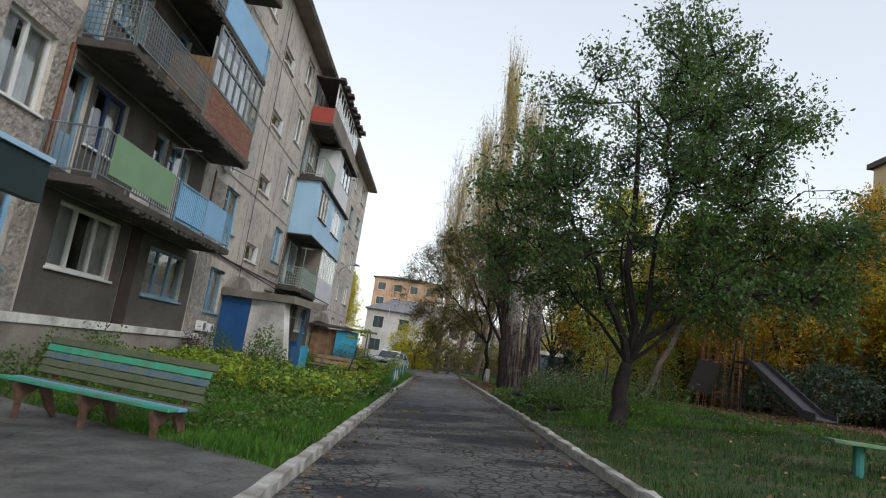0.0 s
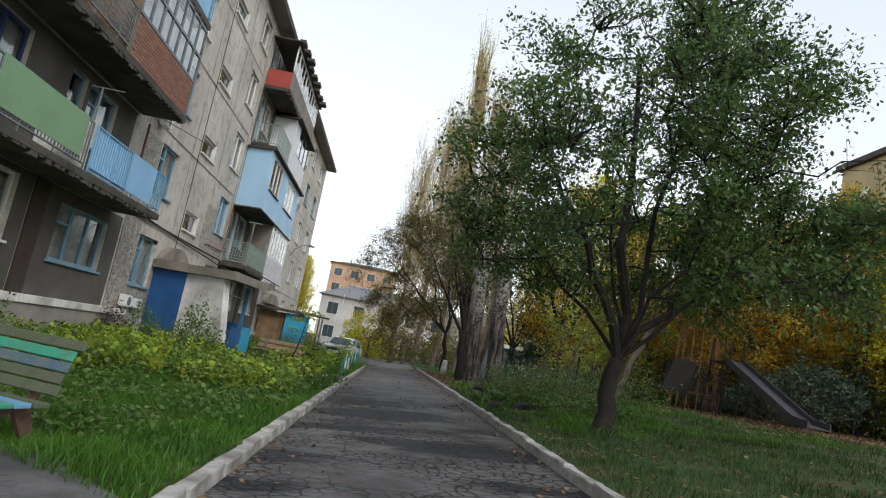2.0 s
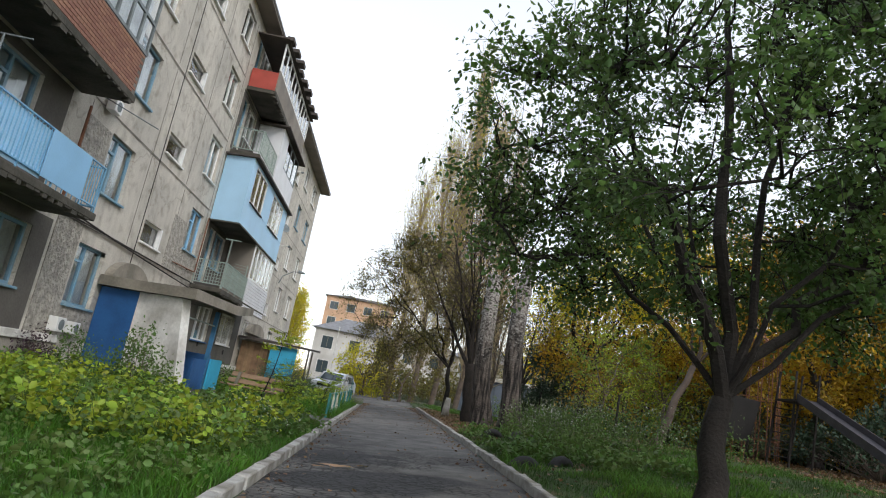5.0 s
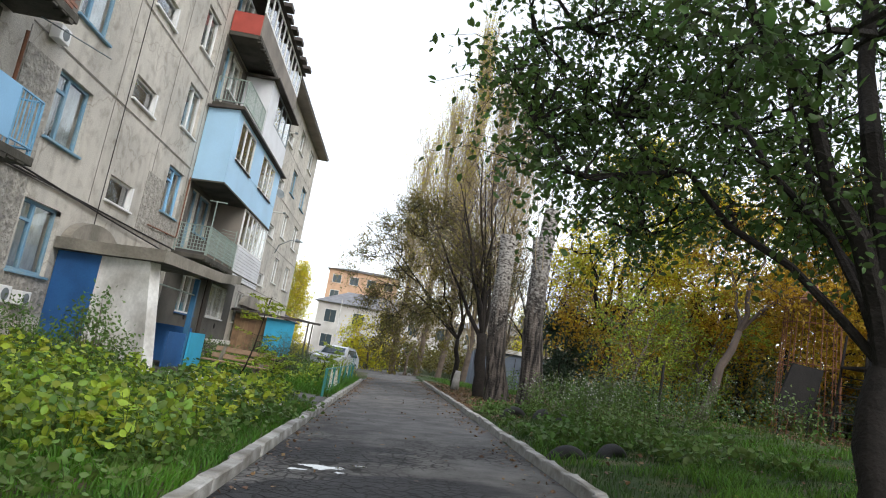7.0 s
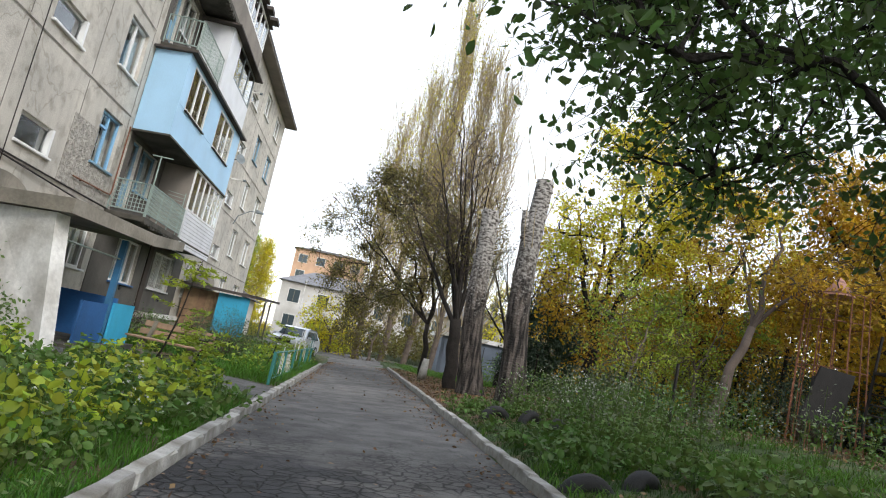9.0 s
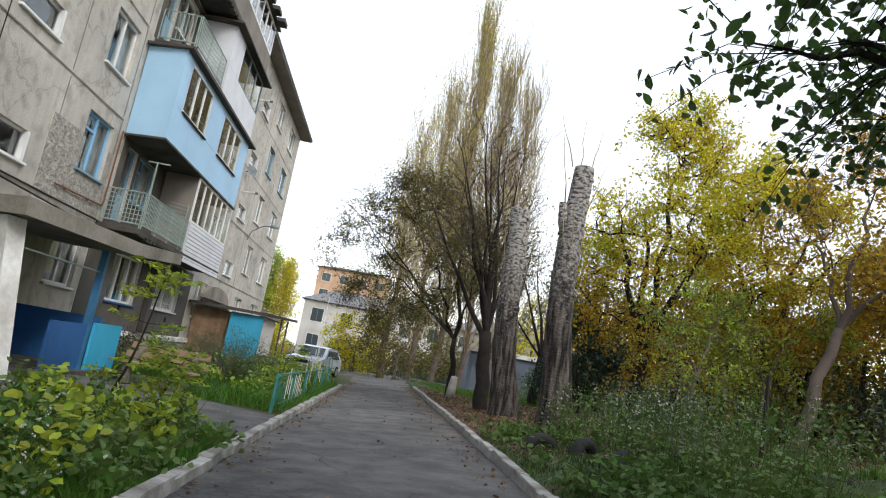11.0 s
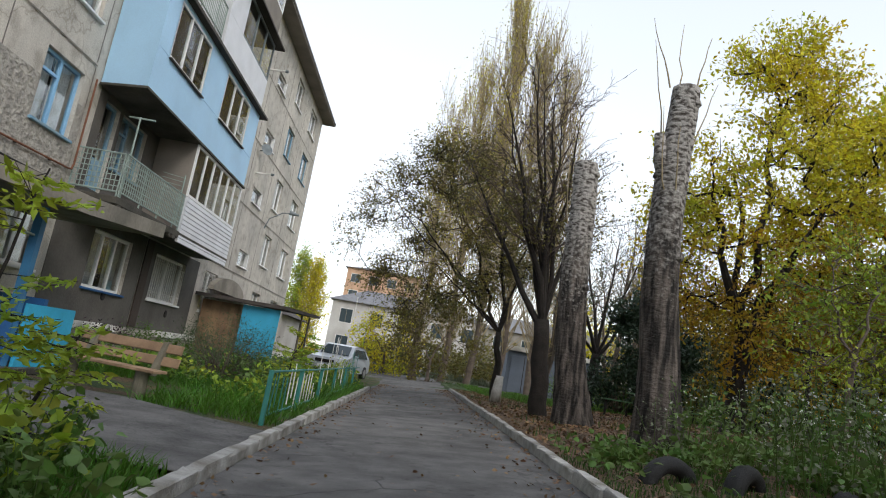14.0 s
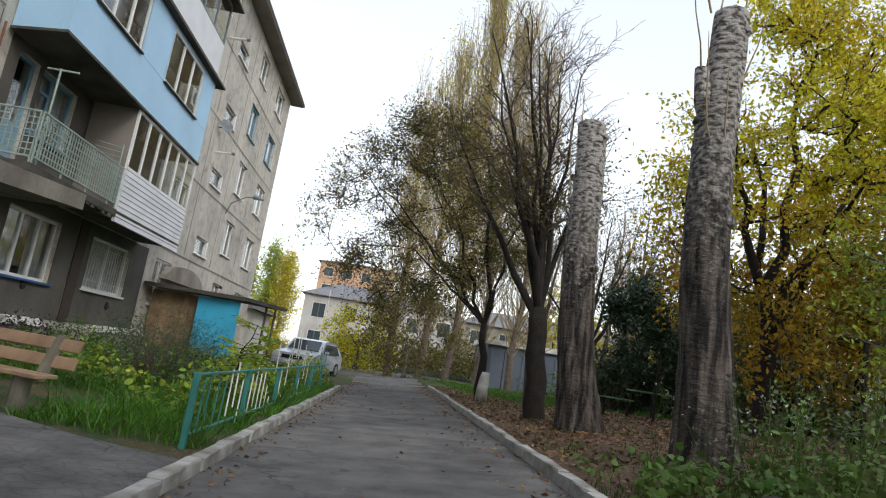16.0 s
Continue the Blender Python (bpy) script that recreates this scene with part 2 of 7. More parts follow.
def ground_mat():
    """Soil, trodden turf and leaf-strewn earth, parted by broad noise and by the plots of the yard."""
    m = bpy.data.materials.new("yard_soil_and_turf")
    m.use_nodes = True
    n, l = m.node_tree.nodes, m.node_tree.links
    p = n["Principled BSDF"]; p.inputs["Roughness"].default_value = 0.97
    tc = n.new("ShaderNodeTexCoord")
    def noise_node(s, d=6):
        a = n.new("ShaderNodeTexNoise"); a.inputs["Scale"].default_value = s; a.inputs["Detail"].default_value = d
        l.new(tc.outputs["Object"], a.inputs["Vector"]); return a
    big, mid, fine = noise_node(0.16), noise_node(1.7), noise_node(26)
    def ramp(src, a, b, ca, cb):
        r = n.new("ShaderNodeValToRGB")
        r.color_ramp.elements[0].position, r.color_ramp.elements[1].position = a, b
        r.color_ramp.elements[0].color, r.color_ramp.elements[1].color = (*ca, 1), (*cb, 1)
        l.new(src, r.inputs["Fac"]); return r
    turf = ramp(mid.outputs["Fac"], 0.35, 0.7, (0.030, 0.058, 0.014), (0.060, 0.095, 0.022))
    soil = ramp(fine.outputs["Fac"], 0.38, 0.66, (0.055, 0.036, 0.024), (0.17, 0.105, 0.055))
    at = n.new("ShaderNodeAttribute"); at.attribute_name = "litter"
    add = n.new("ShaderNodeMath"); add.operation = 'ADD'
    l.new(at.outputs["Fac"], add.inputs[0])
    sub = n.new("ShaderNodeMath"); sub.operation = 'MULTIPLY_ADD'; sub.inputs[1].default_value, sub.inputs[2].default_value = 1.6, -0.8
    l.new(mid.outputs["Fac"], sub.inputs[0]); l.new(sub.outputs[0], add.inputs[1])
    fac = ramp(add.outputs[0], 0.35, 0.65, (0, 0, 0), (1, 1, 1))
    mix = n.new("ShaderNodeMix"); mix.data_type = 'RGBA'
    l.new(fac.outputs[0], mix.inputs[0]); l.new(turf.outputs[0], mix.inputs[6]); l.new(soil.outputs[0], mix.inputs[7])
    l.new(mix.outputs[2], p.inputs["Base Color"])
    bp = n.new("ShaderNodeBump"); bp.inputs["Strength"].default_value = 0.9; bp.inputs["Distance"].default_value = 0.05
    l.new(fine.outputs["Fac"], bp.inputs["Height"]); l.new(bp.outputs[0], p.inputs["Normal"])
    return m


def asphalt_mat():
    """Old asphalt: fine crazing and wet dark patches where the damp lies, plain worn grey elsewhere."""
    m = bpy.data.materials.new("cracked_old_asphalt")
    m.use_nodes = True
    n, l = m.node_tree.nodes, m.node_tree.links
    p = n["Principled BSDF"]
    tc = n.new("ShaderNodeTexCoord")
    def noise_node(s, d=6, sc=(1, 1, 1)):
        mp = n.new("ShaderNodeMapping"); mp.inputs["Scale"].default_value = sc
        l.new(tc.outputs["Object"], mp.inputs["Vector"])
        a = n.new("ShaderNodeTexNoise"); a.inputs["Scale"].default_value = s; a.inputs["Detail"].default_value = d
        l.new(mp.outputs[0], a.inputs["Vector"]); return a
    def ramp(src, a, b, ca, cb):
        r = n.new("ShaderNodeValToRGB")
        r.color_ramp.elements[0].position, r.color_ramp.elements[1].position = a, b
        r.color_ramp.elements[0].color, r.color_ramp.elements[1].color = (*(ca,) * 3, 1), (*(cb,) * 3, 1)
        l.new(src, r.inputs["Fac"]); return r.outputs[0]
    def math_node(op, a, b):
        q = n.new("ShaderNodeMath"); q.operation = op
        for i, v in enumerate((a, b)):
            if isinstance(v, (int, float)): q.inputs[i].default_value = v
            else: l.new(v, q.inputs[i])
        return q.outputs[0]
    def blend(fac, a, b):
        q = n.new("ShaderNodeMix"); q.data_type = 'RGBA'
        l.new(fac, q.inputs[0])
        for i, v in ((6, a), (7, b)):
            if isinstance(v, tuple): q.inputs[i].default_value = (*v, 1)
            else: l.new(v, q.inputs[i])
        return q.outputs[2]
    def warped(k, w, feature='DISTANCE_TO_EDGE'):
        mx = n.new("ShaderNodeMix"); mx.data_type = 'RGBA'; mx.inputs[0].default_value = w
        l.new(tc.outputs["Object"], mx.inputs[6]); l.new(noise_node(1.3, 4).outputs["Color"], mx.inputs[7])
        vo = n.new("ShaderNodeTexVoronoi"); vo.feature = feature; vo.inputs["Scale"].default_value = k
        l.new(mx.outputs[2], vo.inputs["Vector"]); return vo
    da = n.new("ShaderNodeAttribute"); da.attribute_name = "damp"
    damp = da.outputs["Fac"]
    fine, mid = noise_node(150, 3).outputs["Fac"], noise_node(2.4, 9).outputs["Fac"]
    # wet patches, drawn out across the drive
    wet = math_node('MULTIPLY', ramp(noise_node(0.62, 7, (0.5, 1, 1)).outputs["Fac"], 0.50, 0.55, 0, 1), damp)
    # crazing: small plates parted by dark joints, in the damp stretch; long cracks on the rest
    plates = ramp(warped(8.5, 0.2).outputs["Distance"], 0.02, 0.10, 0.30, 1)
    long_cracks = ramp(warped(1.25, 0.5).outputs["Distance"], 0.002, 0.010, 0.42, 1)
    crazed = math_node('MULTIPLY', ramp(noise_node(0.55, 6).outputs["Fac"], 0.40, 0.50, 0, 1), damp)
    some = ramp(noise_node(0.4, 5).outputs["Fac"], 0.46, 0.58, 0, 0.85)
    joints = math_node('MULTIPLY', blend(crazed, (1, 1, 1), plates), blend(some, (1, 1, 1), long_cracks))
    base = blend(ramp(noise_node(0.30, 5).outputs["Fac"], 0.40, 0.60, 0, 1), (0.112, 0.109, 0.107), (0.172, 0.167, 0.161))
    base = blend(wet, base, (0.036, 0.036, 0.039))
    out = base
    for o in (ramp(mid, 0.34, 0.66, 0.72, 1.14), joints, ramp(fine, 0.3, 0.7, 0.78, 1.2), ramp(noise_node(11, 6).outputs["Fac"], 0.27, 0.40, 0.62, 1.0)):
        mu = n.new("ShaderNodeMix"); mu.data_type = 'RGBA'; mu.blend_type = 'MULTIPLY'; mu.inputs[0].default_value = 1
        l.new(out, mu.inputs[6]); l.new(o, mu.inputs[7]); out = mu.outputs[2]
    l.new(out, p.inputs["Base Color"])
    p.inputs["Specular IOR Level"].default_value = 0.22
    l.new(blend(wet, (0.92, 0.92, 0.92), (0.70, 0.70, 0.70)), p.inputs["Roughness"])
    b1 = n.new("ShaderNodeBump"); b1.inputs["Strength"].default_value = 0.5; b1.inputs["Distance"].default_value = 0.008
    l.new(fine, b1.inputs["Height"])
    b2 = n.new("ShaderNodeBump"); b2.inputs["Strength"].default_value = 0.8; b2.inputs["Distance"].default_value = 0.015
    l.new(joints, b2.inputs["Height"]); l.new(b1.outputs[0], b2.inputs["Normal"]); l.new(b2.outputs[0], p.inputs["Normal"])
    return m


def stump_mat():
    """Poplar bark: pale with dark horizontal scars above, dark and furrowed below."""
    m = bpy.data.materials.new("poplar_bark")
    m.use_nodes = True
    n, l = m.node_tree.nodes, m.node_tree.links
    p = n["Principled BSDF"]; p.inputs["Roughness"].default_value = 0.95
    tc = n.new("ShaderNodeTexCoord")
    def noise_node(sc, s, d=6):
        mp = n.new("ShaderNodeMapping"); mp.inputs["Scale"].default_value = sc
        l.new(tc.outputs["Object"], mp.inputs["Vector"])
        a = n.new("ShaderNodeTexNoise"); a.inputs["Scale"].default_value = s; a.inputs["Detail"].default_value = d
        l.new(mp.outputs[0], a.inputs["Vector"]); return a
    scars, furrow, fine = noise_node((1, 1, 1.9), 10.5, 10), noise_node((1, 1, 0.13), 12, 9), noise_node((1, 1, 1), 16, 8)
    def ramp(src, a, b, ca, cb):
        r = n.new("ShaderNodeValToRGB")
        r.color_ramp.elements[0].position, r.color_ramp.elements[1].position = a, b
        r.color_ramp.elements[0].color, r.color_ramp.elements[1].color = (*ca, 1), (*cb, 1)
        l.new(src, r.inputs["Fac"]); return r
    pale = ramp(scars.outputs["Fac"], 0.39, 0.54, (0.060, 0.050, 0.043), (0.36, 0.34, 0.315))
    dark = ramp(furrow.outputs["Fac"], 0.40, 0.68, (0.012, 0.010, 0.009), (0.15, 0.125, 0.108))
    at = n.new("ShaderNodeSeparateXYZ"); l.new(tc.outputs["Object"], at.inputs[0])
    ad = n.new("ShaderNodeMath"); ad.operation = 'MULTIPLY_ADD'; ad.inputs[1].default_value, ad.inputs[2].default_value = 0.19, -0.68
    l.new(at.outputs["Z"], ad.inputs[0])
    ad2 = n.new("ShaderNodeMath"); ad2.operation = 'ADD'; l.new(ad.outputs[0], ad2.inputs[0]); l.new(fine.outputs["Fac"], ad2.inputs[1])
    f = ramp(ad2.outputs[0], 0.30, 0.62, (0, 0, 0), (1, 1, 1))
    mix = n.new("ShaderNodeMix"); mix.data_type = 'RGBA'
    l.new(f.outputs[0], mix.inputs[0]); l.new(dark.outputs[0], mix.inputs[6]); l.new(pale.outputs[0], mix.inputs[7])
    l.new(mix.outputs[2], p.inputs["Base Color"])
    bp = n.new("ShaderNodeBump"); bp.inputs["Strength"].default_value = 1.0; bp.inputs["Distance"].default_value = 0.04
    sm = n.new("ShaderNodeMath"); sm.operation = 'ADD'; l.new(furrow.outputs["Fac"], sm.inputs[0]); l.new(scars.outputs["Fac"], sm.inputs[1])
    l.new(sm.outputs[0], bp.inputs["Height"]); l.new(bp.outputs[0], p.inputs["Normal"])
    return m


def facade_mat():
    """Old plaster: broad discolouring, rain streaks, patched and darker blotches, gritty relief."""
    m = bpy.data.materials.new("weathered_facade_plaster")
    m.use_nodes = True
    n, l = m.node_tree.nodes, m.node_tree.links
    p = n["Principled BSDF"]; p.inputs["Roughness"].default_value = 0.95
    tc = n.new("ShaderNodeTexCoord")
    def noise_node(sc, s, d=6):
        mp = n.new("ShaderNodeMapping"); mp.inputs["Scale"].default_value = sc
        l.new(tc.outputs["Object"], mp.inputs["Vector"])
        a = n.new("ShaderNodeTexNoise"); a.inputs["Scale"].default_value = s; a.inputs["Detail"].default_value = d
        l.new(mp.outputs[0], a.inputs["Vector"]); return a
    def ramp(src, a, b, ca, cb):
        r = n.new("ShaderNodeValToRGB")
        r.color_ramp.elements[0].position, r.color_ramp.elements[1].position = a, b
        r.color_ramp.elements[0].color, r.color_ramp.elements[1].color = (*ca, 1), (*cb, 1)
        l.new(src, r.inputs["Fac"]); return r
    base = ramp(noise_node((1, 1, 1), 0.42).outputs["Fac"], 0.36, 0.62, (0.45, 0.425, 0.38), (0.61, 0.57, 0.505))
    streak = ramp(noise_node((1, 1, 0.07), 3.4, 8).outputs["Fac"], 0.30, 0.56, (0.91, 0.905, 0.90), (1.04, 1.04, 1.035))
    blotch = ramp(noise_node((1, 1, 1), 2.6, 9).outputs["Fac"], 0.30, 0.50, (0.70, 0.68, 0.66), (1, 1, 1))
    crackn = n.new("ShaderNodeTexVoronoi"); crackn.feature = 'DISTANCE_TO_EDGE'; crackn.inputs["Scale"].default_value = 0.55
    wv = noise_node((1, 1, 1), 1.4, 5)
    mx = n.new("ShaderNodeMix"); mx.data_type = 'RGBA'; mx.inputs[0].default_value = 0.45
    l.new(tc.outputs["Object"], mx.inputs[6]); l.new(wv.outputs["Color"], mx.inputs[7]); l.new(mx.outputs[2], crackn.inputs["Vector"])
    crack = ramp(crackn.outputs["Distance"], 0.0, 0.007, (0.72, 0.70, 0.67), (1, 1, 1))
    grit = noise_node((1, 1, 1), 34, 5)
    gr = ramp(grit.outputs["Fac"], 0.3, 0.7, (0.80, 0.80, 0.80), (1.14, 1.14, 1.14))
    out = base.outputs[0]
    for o in (streak.outputs[0], blotch.outputs[0], crack.outputs[0], gr.outputs[0]):
        mu = n.new("ShaderNodeMix"); mu.data_type = 'RGBA'; mu.blend_type = 'MULTIPLY'; mu.inputs[0].default_value = 1
        l.new(out, mu.inputs[6]); l.new(o, mu.inputs[7]); out = mu.outputs[2]
    l.new(out, p.inputs["Base Color"])
    bp = n.new("ShaderNodeBump"); bp.inputs["Strength"].default_value = 0.7; bp.inputs["Distance"].default_value = 0.02
    l.new(grit.outputs["Fac"], bp.inputs["Height"]); l.new(bp.outputs[0], p.inputs["Normal"])
    return m


M["plaster"] = facade_mat()
M["ground"], M["asphalt"], M["poplar"] = ground_mat(), asphalt_mat(), stump_mat()
puddle = bpy.data.materials.new("puddle_water")
puddle.use_nodes = True
pp = puddle.node_tree.nodes["Principled BSDF"]
pp.inputs["Specular IOR Level"].default_value = 0.3
pp.inputs["Base Color"].default_value, pp.inputs["Roughness"].default_value = (0.025, 0.025, 0.026, 1), 0.03

# ---- helpers for building ----
WORLD = {}


def thing(name, label, category, at=(0, 0, 0), group="", rz=0.0, kind=""):
    e = new(name)
    e.matrix_world = pose(*at, 0, 0, rz)
    WORLD[e.name] = Vector(at) if rz == 0 else None
    return tagged(e, label, category, group, kind)


def mesh_of(name, bm, mat):
    me = bpy.data.meshes.new(name)
    bm.normal_update()
    bm.to_mesh(me)
    bm.free()
    me.materials.append(M[mat] if isinstance(mat, str) else mat)
    return me


def part(name, bm, mat, parent, label="", smooth=False):
    """One mesh as a part; its coordinates are those of its thing."""
    ob = new(name, mesh_of(name, bm, mat))
    if smooth:
        ob.data.polygons.foreach_set("use_smooth", [True] * len(ob.data.polygons))
    ob.parent = parent
    return tagged(ob, label)


def single(name, bm, mat, label, category, kind="", group="", smooth=False):
    ob = new(name, mesh_of(name, bm, mat))
    if smooth:
        ob.data.polygons.foreach_set("use_smooth", [True] * len(ob.data.polygons))
    return tagged(ob, label, category, group, kind)


def box(bm, x0, x1, y0, y1, z0, z1, bev=0.0):
    v = [bm.verts.new(c) for c in ((x0, y0, z0), (x1, y0, z0), (x1, y1, z0), (x0, y1, z0), (x0, y0, z1), (x1, y0, z1), (x1, y1, z1), (x0, y1, z1))]
    fs = [bm.faces.new([v[i] for i in q]) for q in ((3, 2, 1, 0), (4, 5, 6, 7), (0, 1, 5, 4), (1, 2, 6, 5), (2, 3, 7, 6), (3, 0, 4, 7))]
    if bev:
        es = {e for f in fs for e in f.edges}
        bmesh.ops.bevel(bm, geom=list(es), offset=bev, segments=1, affect='EDGES')
    return bm


def tube(bm, p, q, r0, r1=None, n=6, cap=True):
    """A tapered round bar from p to q."""
    r1 = r0 if r1 is None else r1
    p, q = Vector(p), Vector(q)
    d = (q - p).normalized()
    u = d.orthogonal().normalized()
    w = d.cross(u)
    a, b = [], []
    for i in range(n):
        t = 2 * math.pi * i / n
        o = u * math.cos(t) + w * math.sin(t)
        a.append(bm.verts.new(p + o * r0)); b.append(bm.verts.new(q + o * r1))
    for i in range(n):
        j = (i + 1) % n
        bm.faces.new((a[i], a[j], b[j], b[i]))
    if cap:
        bm.faces.new(a[::-1]); bm.faces.new(b)
    return bm


def poly(bm, pts, d):
    """A prism: the outline pts pushed along the vector d."""
    a = [bm.verts.new(p) for p in pts]
    b = [bm.verts.new(Vector(p) + Vector(d)) for p in pts]
    n = len(pts)
    bm.faces.new(a[::-1]); bm.faces.new(b)
    for i in range(n):
        bm.faces.new((a[i], a[(i + 1) % n], b[(i + 1) % n], b[i]))
    bmesh.ops.recalc_face_normals(bm, faces=bm.faces)
    return bm


def nb():
    return bmesh.new()


def lattice(bm, x0, x1, us, vs, solid):
    """One joined slab between x0 and x1 in the y-z plane: the cells of the grid us x vs for which solid(u, v) holds."""
    cache = {}
    def vert(x, u, v):
        k = (x, round(u, 4), round(v, 4))
        if k not in cache: cache[k] = bm.verts.new((x, u, v))
        return cache[k]
    us, vs = sorted(set(round(u, 4) for u in us)), sorted(set(round(v, 4) for v in vs))
    nu, nv = len(us) - 1, len(vs) - 1
    on = [[solid((us[i] + us[i + 1]) / 2, (vs[j] + vs[j + 1]) / 2) for j in range(nv)] for i in range(nu)]
    for i in range(nu):
        for j in range(nv):
            if not on[i][j]: continue
            a, b, c, d = us[i], us[i + 1], vs[j], vs[j + 1]
            bm.faces.new((vert(x1, a, c), vert(x1, b, c), vert(x1, b, d), vert(x1, a, d)))
            bm.faces.new((vert(x0, a, d), vert(x0, b, d), vert(x0, b, c), vert(x0, a, c)))
            for ok, q in (((i > 0 and on[i - 1][j]), ((x1, a, d), (x0, a, d), (x0, a, c), (x1, a, c))), ((i < nu - 1 and on[i + 1][j]), ((x1, b, c), (x0, b, c), (x0, b, d), (x1, b, d))),
                          ((j > 0 and on[i][j - 1]), ((x1, a, c), (x0, a, c), (x0, b, c), (x1, b, c))), ((j < nv - 1 and on[i][j + 1]), ((x1, b, d), (x0, b, d), (x0, a, d), (x1, a, d)))):
                if not ok: bm.faces.new([vert(*p) for p in q])
    return bm


KL, KR = 0.25, 3.38      # road-side edges of the kerbs
SLOPE = 0.08


def road_z(x):
    return SLOPE * (min(max(x, -0.2), 3.6) - 0.24)


def ground_z(x, y):
    """Level beside the block; the far verge climbs gently away from the road."""
    if x < KL:
        near = 1 - min(max((y - 9) / 7.0, 0), 1)     # the apron falls a little towards the block
        return 0.05 - 0.075 * near * min(max(KL - 0.2 - x, 0), 4.2)
    zr = road_z(x)
    if x <= KR + 0.1:
        return zr - 0.03
    z = 0.33 + 0.12 * (min(x, 9) - 3.48) + 0.03 * max(0.0, min(x, 30) - 9)
    fade = min(max((y - 25) / 26.0, 0), 1)
    z = z * (1 - fade) + (0.33 if x < 9 else 0.33 + 0.03 * min(x - 9, 30)) * fade
    return z

# ---- ground, road, kerbs ----
def axis(vals):
    return sorted(set(round(v, 3) for v in vals))


def build_ground():
    xs = axis([-3000, -600, -150, -60, -30, -14] + [-12 + 0.8 * i for i in range(15)] + [KL - 0.2, KL + 0.02, 1.8, KR, KR + 0.12] + [3.7 + 0.45 * i for i in range(28)] + [18, 22, 30, 50, 120, 600, 3000])
    ys = axis([-3000, -600, -120, -40, -20] + [-12 + 0.8 * i for i in range(100)] + [72, 80, 100, 140, 300, 900, 3000])
    verts, lit = [], []
    for y in ys:
        for x in xs:
            k = 0.05 * noise.noise((x * 0.7, y * 0.7, 3)) if (x > KR + 0.3 or x < KL - 0.5) and abs(y) < 90 else 0
            verts.append((x, y, ground_z(x, y) + k))
            v = 0.15
            if x > 3.4 and 21 < y < 40 and x < 9.5: v = 0.95
            elif x > 10 and 14 < y < 40: v = 0.75
            elif x > 3.4 and y <= 23: v = 0.30
            elif x < KL: v = 0.45
            if abs(y) > 60: v = 0.5
            lit.append(v)
    w = len(xs)
    faces = [(j * w + i, j * w + i + 1, (j + 1) * w + i + 1, (j + 1) * w + i) for j in range(len(ys) - 1) for i in range(w - 1)]
    me = bpy.data.meshes.new("ground")
    me.from_pydata(verts, [], faces)
    at = me.attributes.new("litter", 'FLOAT', 'POINT')
    at.data.foreach_set("value", lit)
    me.materials.append(M["ground"])
    tagged(new("ground", me), "turf, bare soil and leaf litter of the yard", "ground", kind="structure")


build_ground()


def sheet(name, rows, label, cat, mat="asphalt", zf=None, up=0.0):
    """A paved sheet from rows of (y, x0, x1)."""
    bm = nb()
    prev = None
    for y, x0, x1 in rows:
        n = 9
        line = []
        for i in range(n):
            x = x0 + (x1 - x0) * i / (n - 1)
            line.append(bm.verts.new((x, y, (zf(x, y) if zf else road_z(x)) + up)))
        if prev:
            for i in range(n - 1):
                bm.faces.new((prev[i], prev[i + 1], line[i + 1], line[i]))
        prev = line
    ob = single(name, bm, mat, label, cat, "structure")
    at = ob.data.attributes.new("damp", 'FLOAT', 'POINT')      # wet, patched stretch up to the puddle
    at.data.foreach_set("value", [1 - min(max((v.co.y - 15.5) / 3.0, 0), 1) if name == "road" else 0.25 for v in ob.data.vertices])
    return ob


sheet("road", [(-16 + 1.0 * i, KL, KR) for i in range(56)] + [(41, -1.0, KR), (44, -5.0, KR), (46.5, -6.3, KR + 0.2), (48, -6.3, 5), (52, -6.3, 9), (58, -7, 14), (66, -8, 18), (72, -8, 20)],
      "cracked grey asphalt drive with damp dark patches", "road", zf=lambda x, y: road_z(x) if y < 48 else road_z(x) + 0.06 * min((y - 48) / 6, 1))
sheet("pavement", [(20.25, -6.2, KL - 0.13), (21.2, -6.2, KL - 0.13), (22.3, -6.2, KL - 0.13), (23.2, -6.2, KL - 0.13), (23.6, -6.2, -0.9), (24.2, -6.2, -1.9)],
      "worn asphalt path leading to the porch", "path", zf=lambda x, y: 0.10)
sheet("pavement", [(-12, -9, KL - 0.005), (0, -9, KL - 0.005), (3, -9, KL - 0.005), (4.8, -9, KL - 0.10), (6.1, -9, -1.05), (7.8, -9, -3.5), (9.3, -9, -6.0)],
      "old asphalt apron in front of the bench", "path", zf=lambda x, y: ground_z(x, y) + 0.045)

# puddles on the road
for k, (px, py, rx, ry) in enumerate(((0.95, 13.98, 0.20, 0.14), (1.27, 14.20, 0.09, 0.06), (0.68, 13.76, 0.09, 0.05), (1.12, 13.72, 0.06, 0.04))):
    bm = nb()
    ring = []
    for i in range(40):
        a = 2 * math.pi * i / 40
        r = 1 + 0.8 * noise.noise((math.cos(a) * 1.3, math.sin(a) * 1.3, 7 + k)) + 0.45 * noise.noise((math.cos(a) * 4, math.sin(a) * 4, 3 + k))
        x, y = px + rx * r * math.cos(a), py + ry * r * math.sin(a)
        ring.append(bm.verts.new((x, y, road_z(x) + 0.005)))
    bm.faces.new(ring)
    single("puddle", bm, puddle, "shallow rain puddle lying on the asphalt", "puddle", group="puddles on the drive")

